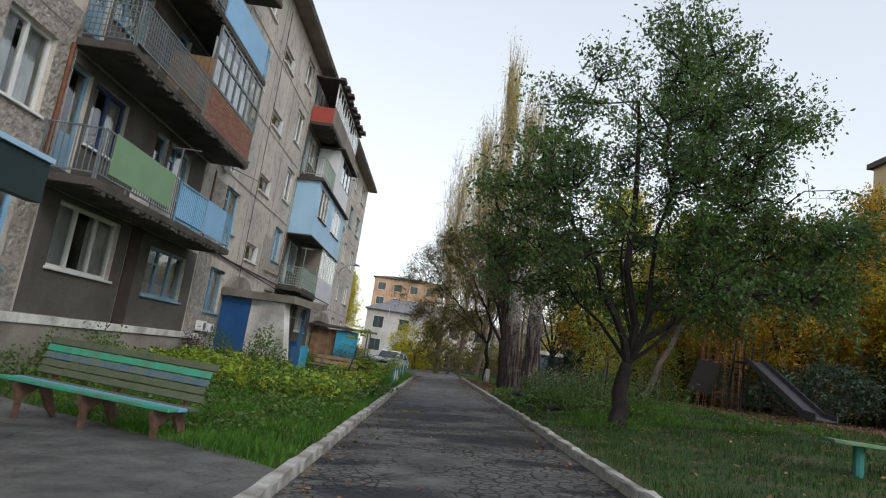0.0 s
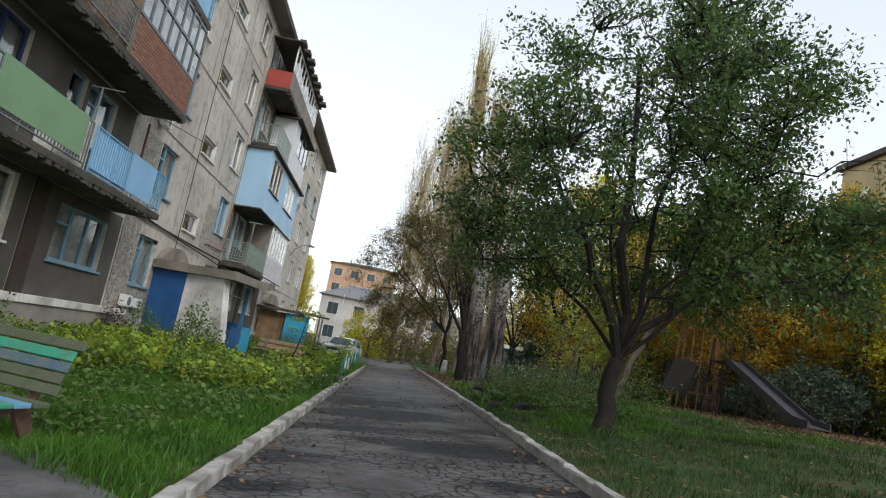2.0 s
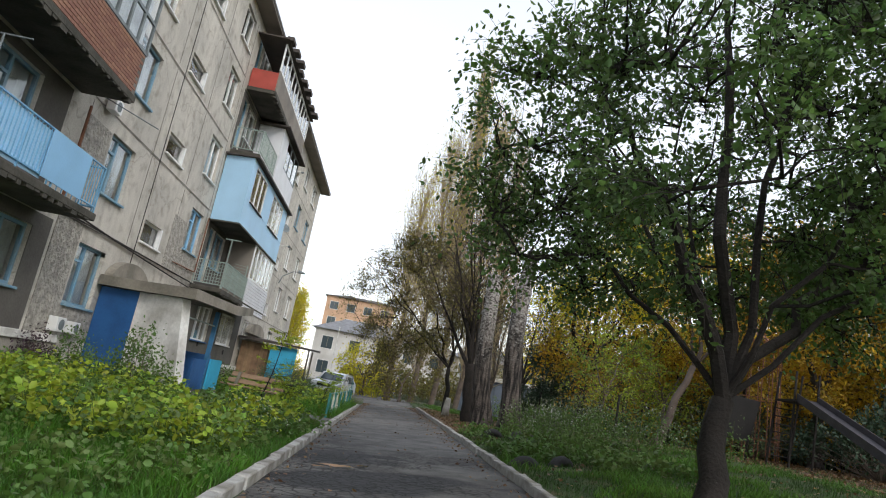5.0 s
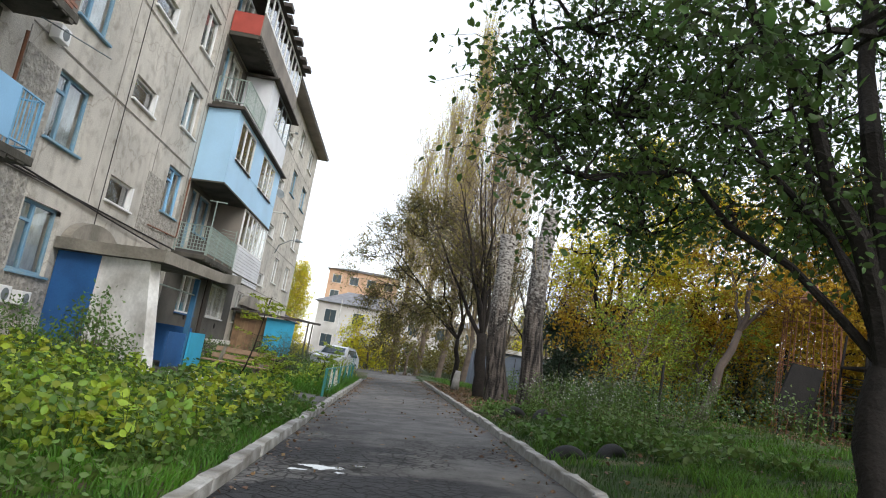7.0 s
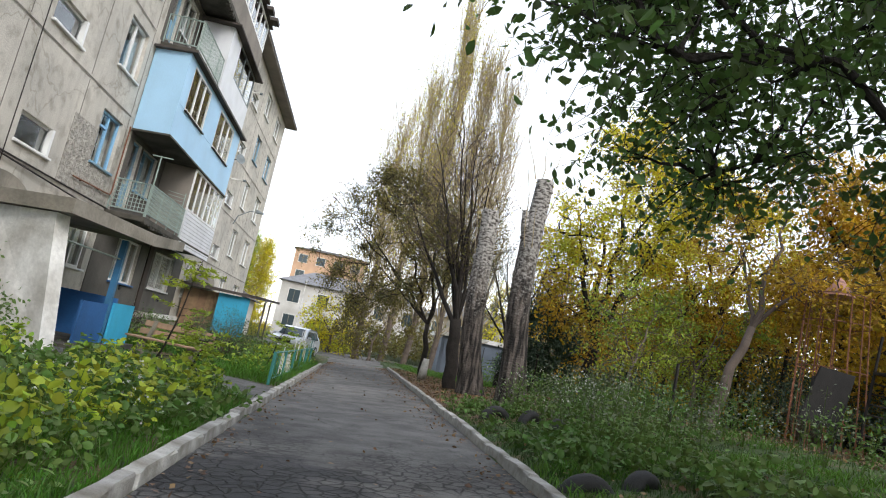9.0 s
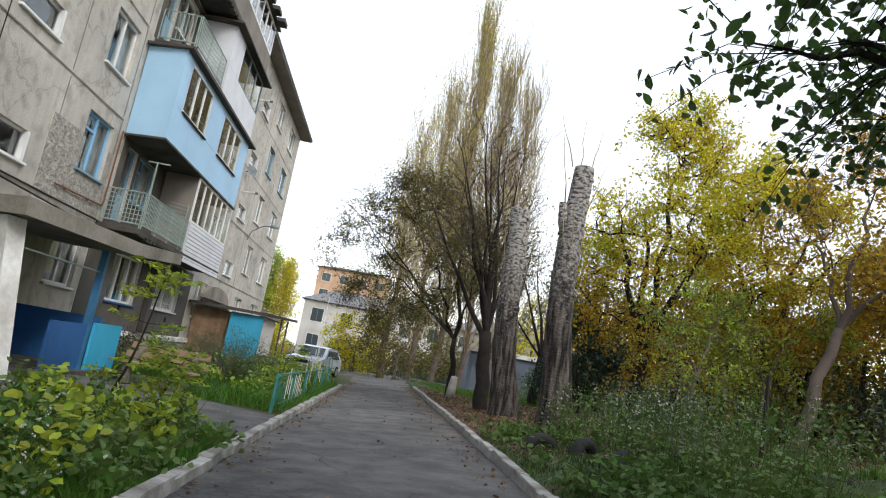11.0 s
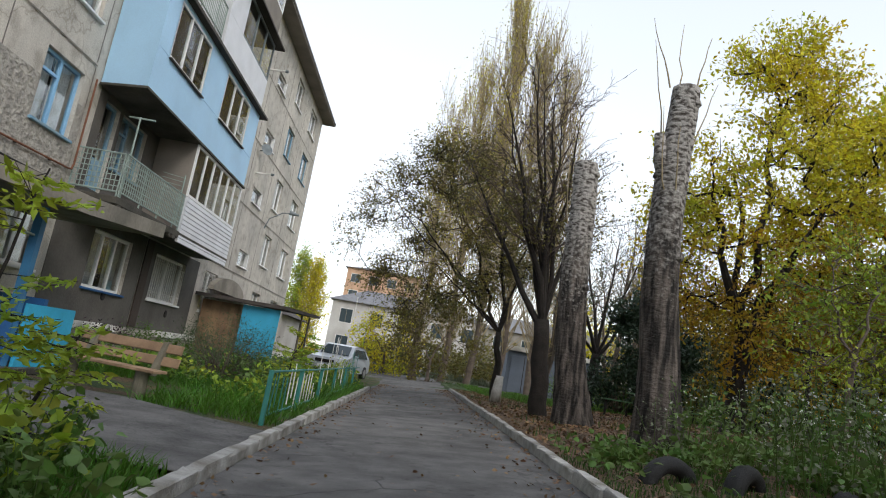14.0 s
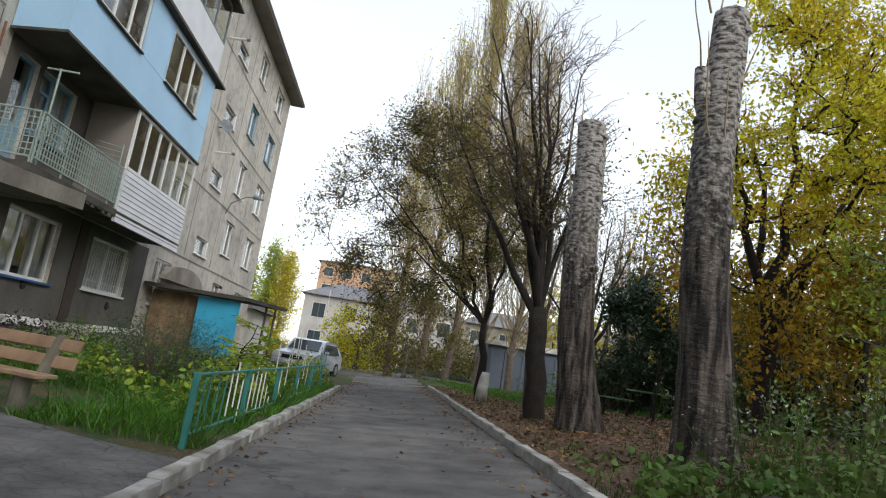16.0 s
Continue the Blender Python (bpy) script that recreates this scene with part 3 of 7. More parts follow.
# ---- apartment block ----
W, FRONT = -6.49, -5.33          # wall face, balcony fronts
Y0, Y1, TOP = -9.0, 54.6, 14.75
house = thing("apartment_building", "five-storey grey panel apartment block with stained plaster", "building", (W, 0, 0))
HO = Vector((W, 0, 0))


def hpart(name, bm, mat, parent=None, label=""):
    bmesh.ops.translate(bm, vec=-HO, verts=bm.verts)
    return part(name, bm, mat, parent or house, label)


SILL = [1.72, 4.55, 7.35, 10.12, 12.88]
COLS = {  # window columns: y range
    "n": (7.3, 8.75), "w0": (8.95, 10.35), "k": (20.75, 22.25), "v": (27.75, 29.2), "w7": (39.85, 41.4), "a": (47.0, 48.55), "b": (51.1, 53.0),
    "m": (-1.5, 0.0), "m2": (3.0, 4.5)}
STAIR = [(24.1, 25.65), (43.4, 45.0)]
holes = []   # y0, y1, z0, z1, style
for f in range(5):
    for c, (a, b) in COLS.items():
        if c == "n":
            continue
        h = 1.5 if f < 4 else 1.35
        style = "white"
        if c == "k": style = ["bluewood", "bluewood", "bluewood", "white", "white"][f]
        if c == "v": style = ["white", "bluepale", "white", "white", "white"][f]
        if c == "w7": style = ["bars", "white", "white", "bluewood", "white"][f]
        if c == "b" and f == 3: style = "bluewood"
        if c == "a" and f == 3: style = "bluewood"
        if c == "w0" and f == 0: style = "bluepale"
        holes.append((a, b, SILL[f], SILL[f] + h, style))
for a, b in STAIR:
    for z in (4.0, 6.8, 9.5, 12.25):
        holes.append((a, b, z, z + 0.66, "stair"))
holes += [(11.65, 14.25, 1.93, 3.28, "white3"), (16.0, 18.6, 1.80, 3.10, "bluewood3"), (31.3, 33.5, 1.62, 3.05, "bluewhite"), (35.15, 37.75, 1.70, 3.08, "bars")]
for f in range(1, 5):
    z = SILL[f]
    for a, b in ((10.9, 14.2), (14.9, 18.2), (30.2, 33.0), (33.7, 37.4)):
        dz = z - 0.72
        holes.append((a + 0.1, a + 0.85, dz, z + 1.38, "door"))
        holes.append((a + 1.0, a + 2.5, z, z + 1.38, "navy" if a < 12 and f == 1 else "bluewood" if a < 20 or f == 1 else "white"))


def facade():
    """The long wall with every opening cut through it."""
    ys = axis([Y0, Y1] + [h[0] for h in holes] + [h[1] for h in holes])
    zs = axis([-0.6, TOP] + [h[2] for h in holes] + [h[3] for h in holes])
    inside = lambda y, z: any(h[0] < y < h[1] and h[2] < z < h[3] for h in holes)
    bm = nb()
    cache = {}
    def vert(x, y, z):
        key = (x, y, z)
        if key not in cache: cache[key] = bm.verts.new((x, y, z))
        return cache[key]
    XI = W - 0.34
    for i in range(len(ys) - 1):
        for j in range(len(zs) - 1):
            a, b, c, d = ys[i], ys[i + 1], zs[j], zs[j + 1]
            if inside((a + b) / 2, (c + d) / 2):
                continue
            bm.faces.new((vert(W, a, c), vert(W, b, c), vert(W, b, d), vert(W, a, d)))
            bm.faces.new((vert(XI, a, d), vert(XI, b, d), vert(XI, b, c), vert(XI, a, c)))
    for a, b, c, d, _ in holes:
        za = [z for z in zs if c <= z <= d]; ya = [y for y in ys if a <= y <= b]
        for z0, z1 in zip(za, za[1:]):
            bm.faces.new((vert(W, a, z0), vert(W, a, z1), vert(XI, a, z1), vert(XI, a, z0)))
            bm.faces.new((vert(XI, b, z0), vert(XI, b, z1), vert(W, b, z1), vert(W, b, z0)))
        for y0, y1 in zip(ya, ya[1:]):
            bm.faces.new((vert(XI, y0, c), vert(XI, y1, c), vert(W, y1, c), vert(W, y0, c)))
            bm.faces.new((vert(W, y0, d), vert(W, y1, d), vert(XI, y1, d), vert(XI, y0, d)))
    hpart("wall", bm, "plaster", label="stained grey-beige plastered facade")


facade()
bm = nb(); box(bm, W - 11.5, W - 0.345, Y1 - 0.35, Y1, 0, TOP); hpart("wall", bm, "plaster")
bm = nb(); box(bm, W - 11.5, W - 0.345, Y0, Y0 + 0.35, 0, TOP); hpart("wall", bm, "plaster")
bm = nb(); box(bm, W - 11.8, W - 11.5, Y0, Y1, 0, TOP); hpart("wall", bm, "plaster")
# room darkness is put into the colour of these inner walls and floors
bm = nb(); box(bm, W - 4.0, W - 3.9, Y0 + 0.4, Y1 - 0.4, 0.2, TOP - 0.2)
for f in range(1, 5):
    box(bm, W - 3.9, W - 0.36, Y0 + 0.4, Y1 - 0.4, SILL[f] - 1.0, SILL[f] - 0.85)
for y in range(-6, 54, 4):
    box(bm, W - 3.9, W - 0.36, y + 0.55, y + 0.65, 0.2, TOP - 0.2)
hpart("inner_wall", bm, "darkroom", label="inner walls coloured dark as unlit rooms")

# darker painted fields of the ground floor and rough stone-chip panels, a little proud of the wall
def field(y0, y1, z0, z1, mat, name, label, proud=0.02):
    """A skin over the wall that leaves the openings free."""
    hs = [h for h in holes if h[1] > y0 and h[0] < y1 and h[3] > z0 and h[2] < z1]
    ys = axis([y0, y1] + [min(max(v, y0), y1) for h in hs for v in h[:2]])
    zs = axis([z0, z1] + [min(max(v, z0), z1) for h in hs for v in h[2:4]])
    bm = nb(); lattice(bm, W + 0.001, W + proud, ys, zs, lambda u, v: not any(h[0] < u < h[1] and h[2] < v < h[3] for h in hs))
    hpart(name, bm, mat, label=label)


field(11.05, 14.75, 0.98, 3.40, "darkplaster_shade", "wall_field", "dark grey painted wall field")
field(15.4, 19.3, 0.90, 3.40, "darkplaster_shade", "wall_field", "dark grey painted wall field")
field(29.6, 34.3, 0.80, 3.38, "darkplaster_shade", "wall_field", "dark grey painted wall field")
field(34.8, 39.0, 0.80, 3.38, "darkplaster_shade", "wall_field", "dark grey painted wall field")
# balcony recess shade, put into the colour of thin wall skins
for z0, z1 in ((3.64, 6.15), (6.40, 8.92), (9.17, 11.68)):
    field(11.0, 18.5, z0, z1, "darkplaster_shade", "wall_field", "wall behind the balcony, shade put into its dark colour", 0.012)
    field(29.95, 38.3, z0, z1, "darkplaster_shade", "wall_field", "wall behind the balcony, shade put into its dark colour", 0.012)
field(6.0, 10.95, 0.98, 6.9, "chips", "wall_field", "rough stone-chip wall panel")
field(19.45, 20.65, 0.90, 6.0, "chips", "wall_field", "rough stone-chip wall panel")
field(20.66, 23.2, 0.90, 1.70, "chips", "wall_field", "rough stone-chip wall panel")
field(26.3, 29.5, 3.6, 5.4, "chips", "wall_field", "rough stone-chip wall panel", 0.012)
bm = nb(); box(bm, W + 0.002, W + 0.06, 14.8, 15.35, 0.95, 3.4); hpart("wall_field", bm, "brownwall", label="dark brown strip beside the bay")

bm = nb(); box(bm, W + 0.022, W + 0.06, 34.32, 34.78, 0.82, 3.36); hpart("wall_field", bm, "brownwall", label="dark brown strip beside the bay")

# plinth and its white ledge
bm = nb(); box(bm, W, W + 0.10, Y0, 20.9, -0.6, 0.78); hpart("plinth", bm, "plinth", label="stained concrete plinth")
bm = nb(); box(bm, W, W + 0.10, 28.0, 43.2, 0, 0.62); hpart("plinth", bm, "plinth", label="stained concrete plinth")
for a, b, z in ((Y0, 6.2, 0.785), (6.25, 11.0, 0.785), (11.1, 15.0, 0.785), (15.1, 20.8, 0.785), (29.8, 33.4, 0.63), (36.2, 41.6, 0.63)):
    bm = nb(); box(bm, W, W + 0.15, a, b, z, z + 0.18, 0.01); hpart("ledge", bm, "whitewash", label="white painted ledge over the plinth")

# joints between panels
for z in (3.62, 6.42, 9.2, 11.98):
    for a, b in ((19.4, 29.5), (38.6, 54.4), (3.0, 10.6)):
        bm = nb(); box(bm, W + 0.021, W + 0.026, a, b, z - 0.016, z + 0.016); hpart("seam", bm, "seam")
for y in (6.0, 19.42, 23.3, 26.5, 29.5, 38.7, 42.4, 45.9, 49.8):
    for z0, z1 in ((3.7, 6.35), (6.5, 9.12), (9.3, 11.9), (12.1, 14.3)):
        bm = nb(); box(bm, W + 0.002, W + 0.007, y - 0.014, y + 0.014, z0, z1); hpart("seam", bm, "seam")

# roof with a deep eave
bm = nb()
poly(bm, [(W - 12.6, Y0 - 0.6, TOP), (W + 0.72, Y0 - 0.6, TOP), (W + 0.72, Y0 - 0.6, TOP + 0.14), (W - 5.8, Y0 - 0.6, TOP + 1.9), (W - 12.6, Y0 - 0.6, TOP + 0.14)], (0, Y1 - Y0 + 1.2, 0))
hpart("roof", bm, "roof", label="dark low-pitched roof with overhanging eave")
bm = nb(); box(bm, W + 0.002, W + 0.70, Y0 - 0.5, Y1 + 0.5, TOP - 0.06, TOP - 0.004); hpart("soffit", bm, "soffit", label="concrete eave slab")


def window(y0, y1, z0, z1, style, x=W - 0.13):
    """Frame as the part, with panes, sill and curtain below it."""
    mat = {"white": "white", "white3": "white", "stair": "white", "bluewood": "bluewood", "bluewood3": "bluewood", "bluepale": "blue", "bluewhite": "white", "bars": "white", "door": "bluewood", "navy": "navy"}[style]
    t = 0.07 if style != "stair" else 0.06
    cuts = []
    if style in ("white", "bars", "bluepale", "bluewood", "navy"): cuts = [y0 + (y1 - y0) * (0.5 if style != "bluewood" else 0.4)]
    if style in ("white3", "bluewood3", "bluewhite"): cuts = [y0 + (y1 - y0) * k for k in (0.34, 0.67)]
    us, vs = [y0, y0 + t, y1 - t, y1], [z0, z0 + t, z1 - t, z1]
    m = t * 0.6
    for c in cuts: us += [c - m, c + m]
    tr = (y0 + t, (cuts[0] if cuts else y1) - m, z1 - 0.45, z1 - 0.39) if style in ("bluewood", "bluepale", "bluewood3") else None
    if tr: vs += [tr[2], tr[3]]
    if style == "door": vs += [z0 + 0.75]
    solid = lambda u, v: u < y0 + t or u > y1 - t or v < z0 + t or v > z1 - t or any(abs(u - c) < m for c in cuts) or (tr and tr[0] < u < tr[1] and tr[2] < v < tr[3]) or (style == "door" and v < z0 + 0.75)
    bm = nb(); lattice(bm, x - 0.05, x + 0.03, us, vs, solid)
    fr = hpart("window" if style != "door" else "balcony_door", bm, mat, label={"navy": "navy painted wooden window", "white": "white plastic window", "stair": "small stairwell window in white frame", "door": "blue wooden balcony door"}.get(style, "painted wooden window" if "blue" in style else "white window"))
    edges = [y0 + t] + [e for c in cuts for e in (c - t * 0.6, c + t * 0.6)] + [y1 - t]
    for a, b in zip(edges[::2], edges[1::2]):
        bm = nb(); box(bm, x - 0.014, x - 0.008, a, b, z0 + t + (0.7 if style == "door" else 0), z1 - t)
        g_ = hpart("pane", bm, "glass", fr)
    # sill
    if style != "door":
        bm = nb(); box(bm, W - 0.10, W + 0.09, y0 - 0.05, y1 + 0.05, z0 - 0.06, z0 - 0.004, 0.008)
        hpart("sill", bm, "bluewood" if "blue" in style and style != "bluewhite" else ("royal" if style == "bluewhite" else "white"), fr)
    # curtains: a folded cloth on one or both sides
    if style not in ("stair", "door"):
        rnd = random.Random(int(y0 * 100 + z0 * 1000))
        spans = [(y0 + t, y0 + (y1 - y0) * rnd.uniform(0.3, 0.48)), (y1 - (y1 - y0) * rnd.uniform(0.3, 0.48), y1 - t)] if rnd.random() < 0.6 else [(y0 + t, y1 - t)]
        bm = nb()
        for a, b in spans:
            n = 14
            lo = [bm.verts.new((x - 0.16 + 0.025 * math.sin(i * 1.9), a + (b - a) * i / n, z0 + 0.02)) for i in range(n + 1)]
            hi = [bm.verts.new((x - 0.16 + 0.025 * math.sin(i * 1.9), a + (b - a) * i / n, z1 - 0.02)) for i in range(n + 1)]
            for i in range(n):
                bm.faces.new((lo[i], lo[i + 1], hi[i + 1], hi[i]))
        hpart("curtain", bm, "curtain", fr)
    if style == "stair":
        bm = nb(); box(bm, x + 0.03, W + 0.012, y1 - 0.10, y1 - 0.001, z0, z1 - 0.003); hpart("reveal", bm, "white", fr)
    if style == "bars":
        bm = nb()
        n = int((y1 - y0) / 0.16)
        for i in range(n + 1):
            yy = y0 + 0.05 + (y1 - y0 - 0.1) * i / n
            tube(bm, (W + 0.02, yy, z0 + 0.02), (W + 0.02, yy, z1 - 0.02), 0.008, n=5)
        for zz in (z0 + 0.25, z1 - 0.25):
            tube(bm, (W + 0.02, y0 + 0.03, zz), (W + 0.02, y1 - 0.03, zz), 0.008, n=5)
        hpart("grille", bm, "whitewash", fr, "white painted window bars")


for h in holes:
    window(*h)

# ---- balconies ----
def balcony(y0, y1, zb, label, moss=True):
    bm = nb()
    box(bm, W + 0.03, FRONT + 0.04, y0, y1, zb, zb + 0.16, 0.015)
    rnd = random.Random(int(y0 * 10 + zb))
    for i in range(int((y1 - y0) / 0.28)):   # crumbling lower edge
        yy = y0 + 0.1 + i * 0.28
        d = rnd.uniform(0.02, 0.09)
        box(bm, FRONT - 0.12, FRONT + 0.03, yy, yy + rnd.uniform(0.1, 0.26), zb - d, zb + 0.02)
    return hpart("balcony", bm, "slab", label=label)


def railing(b, y0, y1, z0, h, mat, mesh="bars", sides=(True, False), x=None, label=""):
    """Rails and bars along the front, with returns to the wall where sides say so."""
    x = FRONT if x is None else x
    def rod(name, p, q, r, n=5):
        bm = nb(); tube(bm, p, q, r, n=n)
        return hpart(name, bm, mat, b, label if name == "rail" else "")
    def stick(r, z0, z1):
        bm = nb(); tube(bm, (0, 0, z0), (0, 0, z1), r, n=4)
        return mesh_of("bar", bm, mat)
    post_mesh, bar_mesh = stick(0.02, z0 - 0.12, z0 + h), stick(0.012, z0 + 0.12, z0 + h)
    def run(p, q):
        p, q = Vector(p), Vector(q)
        L = (q - p).length
        up = lambda v, zz: v + Vector((0, 0, zz))
        for zz in (z0 + 0.12, z0 + h):
            rod("rail", up(p, zz), up(q, zz), 0.022)
        if mesh == "lattice":
            for zz in [z0 + 0.12 + (h - 0.12) * k / 7 for k in range(1, 7)]:
                rod("crosswire", up(p, zz), up(q, zz), 0.012, 4)
        n = max(2, int(L / (0.115 if mesh == "bars" else 0.105)))
        for i in range(n + 1):
            post = i % 10 == 0 or i == n
            o = new("post" if post else "bar", post_mesh if post else bar_mesh)
            o.parent = b
            o.location = p.lerp(q, i / n) - HO
    run((x, y0, 0), (x, y1, 0))
    if sides[0]: run((W + 0.05, y0 + 0.001, 0), (x - 0.05, y0 + 0.001, 0))
    if sides[1]: run((W + 0.05, y1 - 0.001, 0), (x - 0.05, y1 - 0.001, 0))


def panel(b, x0, x1, y0, y1, z0, z1, mat, label, name="panel"):
    bm = nb(); box(bm, x0, x1, y0, y1, z0, z1, 0.004)
    return hpart(name, bm, mat, b, label)


def glazing(b, y0, y1, z0, z1, n, mat="white", x=None, t=0.07, transom=None):
    """A row of sashes with glass along the balcony front."""
    x = FRONT if x is None else x
    posts = [y0 + (y1 - y0) * i / n for i in range(n + 1)]
    us = [p + s for p in posts for s in (-t / 2, t / 2)]
    bars = [(z0, z0 + t), (z1 - t, z1)] + ([(transom - t / 2, transom + t / 2)] if transom else [])
    vs = [v for q in bars for v in q]
    bm = nb(); lattice(bm, x - 0.04, x + 0.02, us, vs, lambda u, v: any(abs(u - p) < t / 2 for p in posts) or any(q[0] < v < q[1] for q in bars))
    fr = hpart("glazing", bm, mat, b, "glazed sashes in painted frames")
    bm = nb(); box(bm, x - 0.014, x - 0.008, y0 + t / 2, y1 - t / 2, z0 + t, z1 - t)
    hpart("balcony_glass", bm, "glass", b)
    return fr


ZB = [3.42, 6.2, 8.97, 11.72]
# near stack: second floor, green and blue
b = balcony(10.5, 18.6, ZB[0], "long balcony with green sheet and blue railing")
railing(b, 10.6, 14.15, ZB[0] + 0.16, 0.98, "greybar", "bars", (True, False), label="grey bar railing")
panel(b, FRONT + 0.025, FRONT + 0.04, 10.95, 13.85, ZB[0] + 0.36, ZB[0] + 1.17, "green", "faded green sheet panel")
panel(b, W + 0.05, FRONT - 0.02, 14.2, 14.26, ZB[0] + 0.16, ZB[0] + 1.2, "whitewash", "partition between balconies", "partition")
railing(b, 14.35, 18.5, ZB[0] + 0.16, 0.98, "bluebar", "bars", (False, True), label="light blue bar railing")
panel(b, FRONT - 0.04, FRONT - 0.025, 14.4, 16.3, ZB[0] + 0.2, ZB[0] + 1.10, "skyblue", "pale blue sheet behind the bars")
panel(b, FRONT + 0.025, FRONT + 0.04, 16.2, 17.75, ZB[0] + 0.24, ZB[0] + 1.14, "blue", "blue sheet panel")
bm = nb(); tube(bm, (FRONT - 0.2, 14.5, ZB[0] + 0.2), (FRONT - 0.2, 14.5, ZB[0] + 2.0), 0.02)
hpart("clothes_pole", bm, "greybar", b, "steel clothes-line pole")
bm = nb(); tube(bm, (FRONT - 0.45, 14.5, ZB[0] + 2.0), (FRONT + 0.25, 14.5, ZB[0] + 2.0), 0.015); hpart("crossbar", bm, "greybar", b)
bm = nb(); tube(bm, (FRONT - 0.5, 18.55, ZB[1] - 0.05), (FRONT + 0.35, 19.6, ZB[1] - 0.2), 0.015); hpart("clothes_pole", bm, "greybar", b, "slanting steel bracket")
bm = nb(); tube(bm, (W + 0.1, 19.2, ZB[1] - 0.1), (W + 0.1, 19.2, ZB[0] + 0.3), 0.035)
hpart("drain_pipe", bm, "rustpipe", label="rusty drain pipe")
bm = nb(); tube(bm, (W + 0.06, 10.75, 3.5), (W + 0.06, 10.75, 6.2), 0.045); hpart("drain_pipe", bm, "rustpipe", label="rusty red drain pipe")

# third floor: lattice and brick-coloured parapet
b = balcony(10.8, 18.75, ZB[1], "long balcony with lattice railing and brick parapet")
railing(b, 10.9, 14.6, ZB[1] + 0.16, 0.98, "greybar", "lattice", (True, False), label="grey lattice railing")
for i in range(9):
    bm = nb(); box(bm, W + 0.06 + i * 0.125, W + 0.17 + i * 0.125, 14.65, 14.69, ZB[1] + 0.16, ZB[1] + 1.75)
    hpart("slat", bm, "plank", b, "brown wooden partition slat")
bm = nb(); box(bm, FRONT - 0.06, FRONT + 0.005, 14.75, 18.7, ZB[1] + 0.165, ZB[1] + 1.11)
pw = hpart("parapet", bm, "seam", label="brick parapet with dark joints")
bm = nb(); box(bm, -0.01, 0.018, 0.0, 0.235, 0.0, 0.066, 0.004); brick_mesh = mesh_of("brick", bm, "brickred")
for r in range(12):
    for i in range(15):
        o = new("brick", brick_mesh); o.parent = pw
        o.location = Vector((FRONT + 0.005, 14.77 + i * 0.25 + (0.125 if r % 2 else 0), ZB[1] + 0.175 + r * 0.078)) - HO
glazing(b, 14.75, 18.7, ZB[1] + 1.13, ZB[2] - 0.06, 7, "greybar", transom=ZB[1] + 1.9)
panel(b, FRONT - 0.14, FRONT - 0.12, 14.8, 18.6, ZB[1] + 1.13, ZB[2] - 0.35, "curtain", "pale boards behind the glass")
panel(b, W + 0.06, FRONT - 0.05, 18.62, 18.70, ZB[1] + 0.16, ZB[1] + 1.12, "brickred", "brick end of the parapet", "parapet_end")

# fourth and fifth floor of the near stack
b = balcony(10.8, 18.8, ZB[2], "upper balcony with a blue sheet front")
railing(b, 10.9, 14.6, ZB[2] + 0.16, 0.98, "greybar", "bars", (True, False))
panel(b, FRONT - 0.03, FRONT + 0.02, 14.75, 18.4, ZB[2] + 0.18, ZB[2] + 1.15, "blue", "bright blue sheet panel")
railing(b, 18.45, 18.75, ZB[2] + 0.16, 0.98, "bluebar", "bars", (False, True))
b = balcony(10.8, 18.9, ZB[3], "top balcony with brown boarded front")
panel(b, FRONT - 0.03, FRONT + 0.02, 10.9, 14.6, ZB[3] + 0.16, ZB[3] + 1.15, "plank", "weathered board front")
panel(b, FRONT - 0.03, FRONT + 0.02, 14.75, 18.85, ZB[3] + 0.16, ZB[3] + 1.15, "rustpipe", "rust-brown sheet front")
panel(b, W + 0.06, FRONT - 0.05, 18.78, 18.85, ZB[3] + 0.16, ZB[3] + 1.15, "rustpipe", "rust-brown end panel")

# far stack
b = balcony(29.5, 38.05, ZB[0], "balcony with pale green lattice beside a white glazed box")
railing(b, 29.6, 33.25, ZB[0] + 0.16, 0.98, "greenbar", "lattice", (True, False), label="pale green lattice railing")
for name, p, q, r in [("clothes_pole", (FRONT - 0.15, 30.0, ZB[0] + 0.2), (FRONT - 0.15, 30.0, ZB[0] + 2.15), 0.022), ("crossbar", (FRONT - 0.4, 30.0, ZB[0] + 2.12), (FRONT + 0.2, 30.0, ZB[0] + 2.12), 0.02),
                      ("clothes_pole", (FRONT - 0.1, 33.2, ZB[0] + 0.3), (FRONT - 0.1, 33.2, ZB[0] + 1.7), 0.02)] + [("drying_wire", (FRONT - 0.6, 32.9, ZB[0] + 1.15 + 0.12 * k), (FRONT - 0.1, 33.25, ZB[0] + 1.15 + 0.12 * k), 0.008) for k in range(5)]:
    bm = nb(); tube(bm, p, q, r, n=6); hpart(name, bm, "greenbar", b)
for k in range(10):
    bm = nb(); poly(bm, [(FRONT - 0.03, 33.35, ZB[0] - 0.12 + k * 0.128), (FRONT + 0.05, 33.35, ZB[0] - 0.12 + k * 0.128), (FRONT + 0.03, 33.35, ZB[0] + k * 0.128), (FRONT - 0.03, 33.35, ZB[0] + k * 0.128)], (0, 4.65, 0))
    hpart("siding_board", bm, "whitepanel", b, "white plastic siding board" if k == 0 else "")
panel(b, W + 0.05, FRONT - 0.035, 33.36, 33.42, ZB[0] + 0.16, ZB[1] - 0.06, "soffit", "grey side panel of the white box")
glazing(b, 33.4, 38.0, ZB[0] + 1.18, ZB[1] - 0.1, 6, "white")
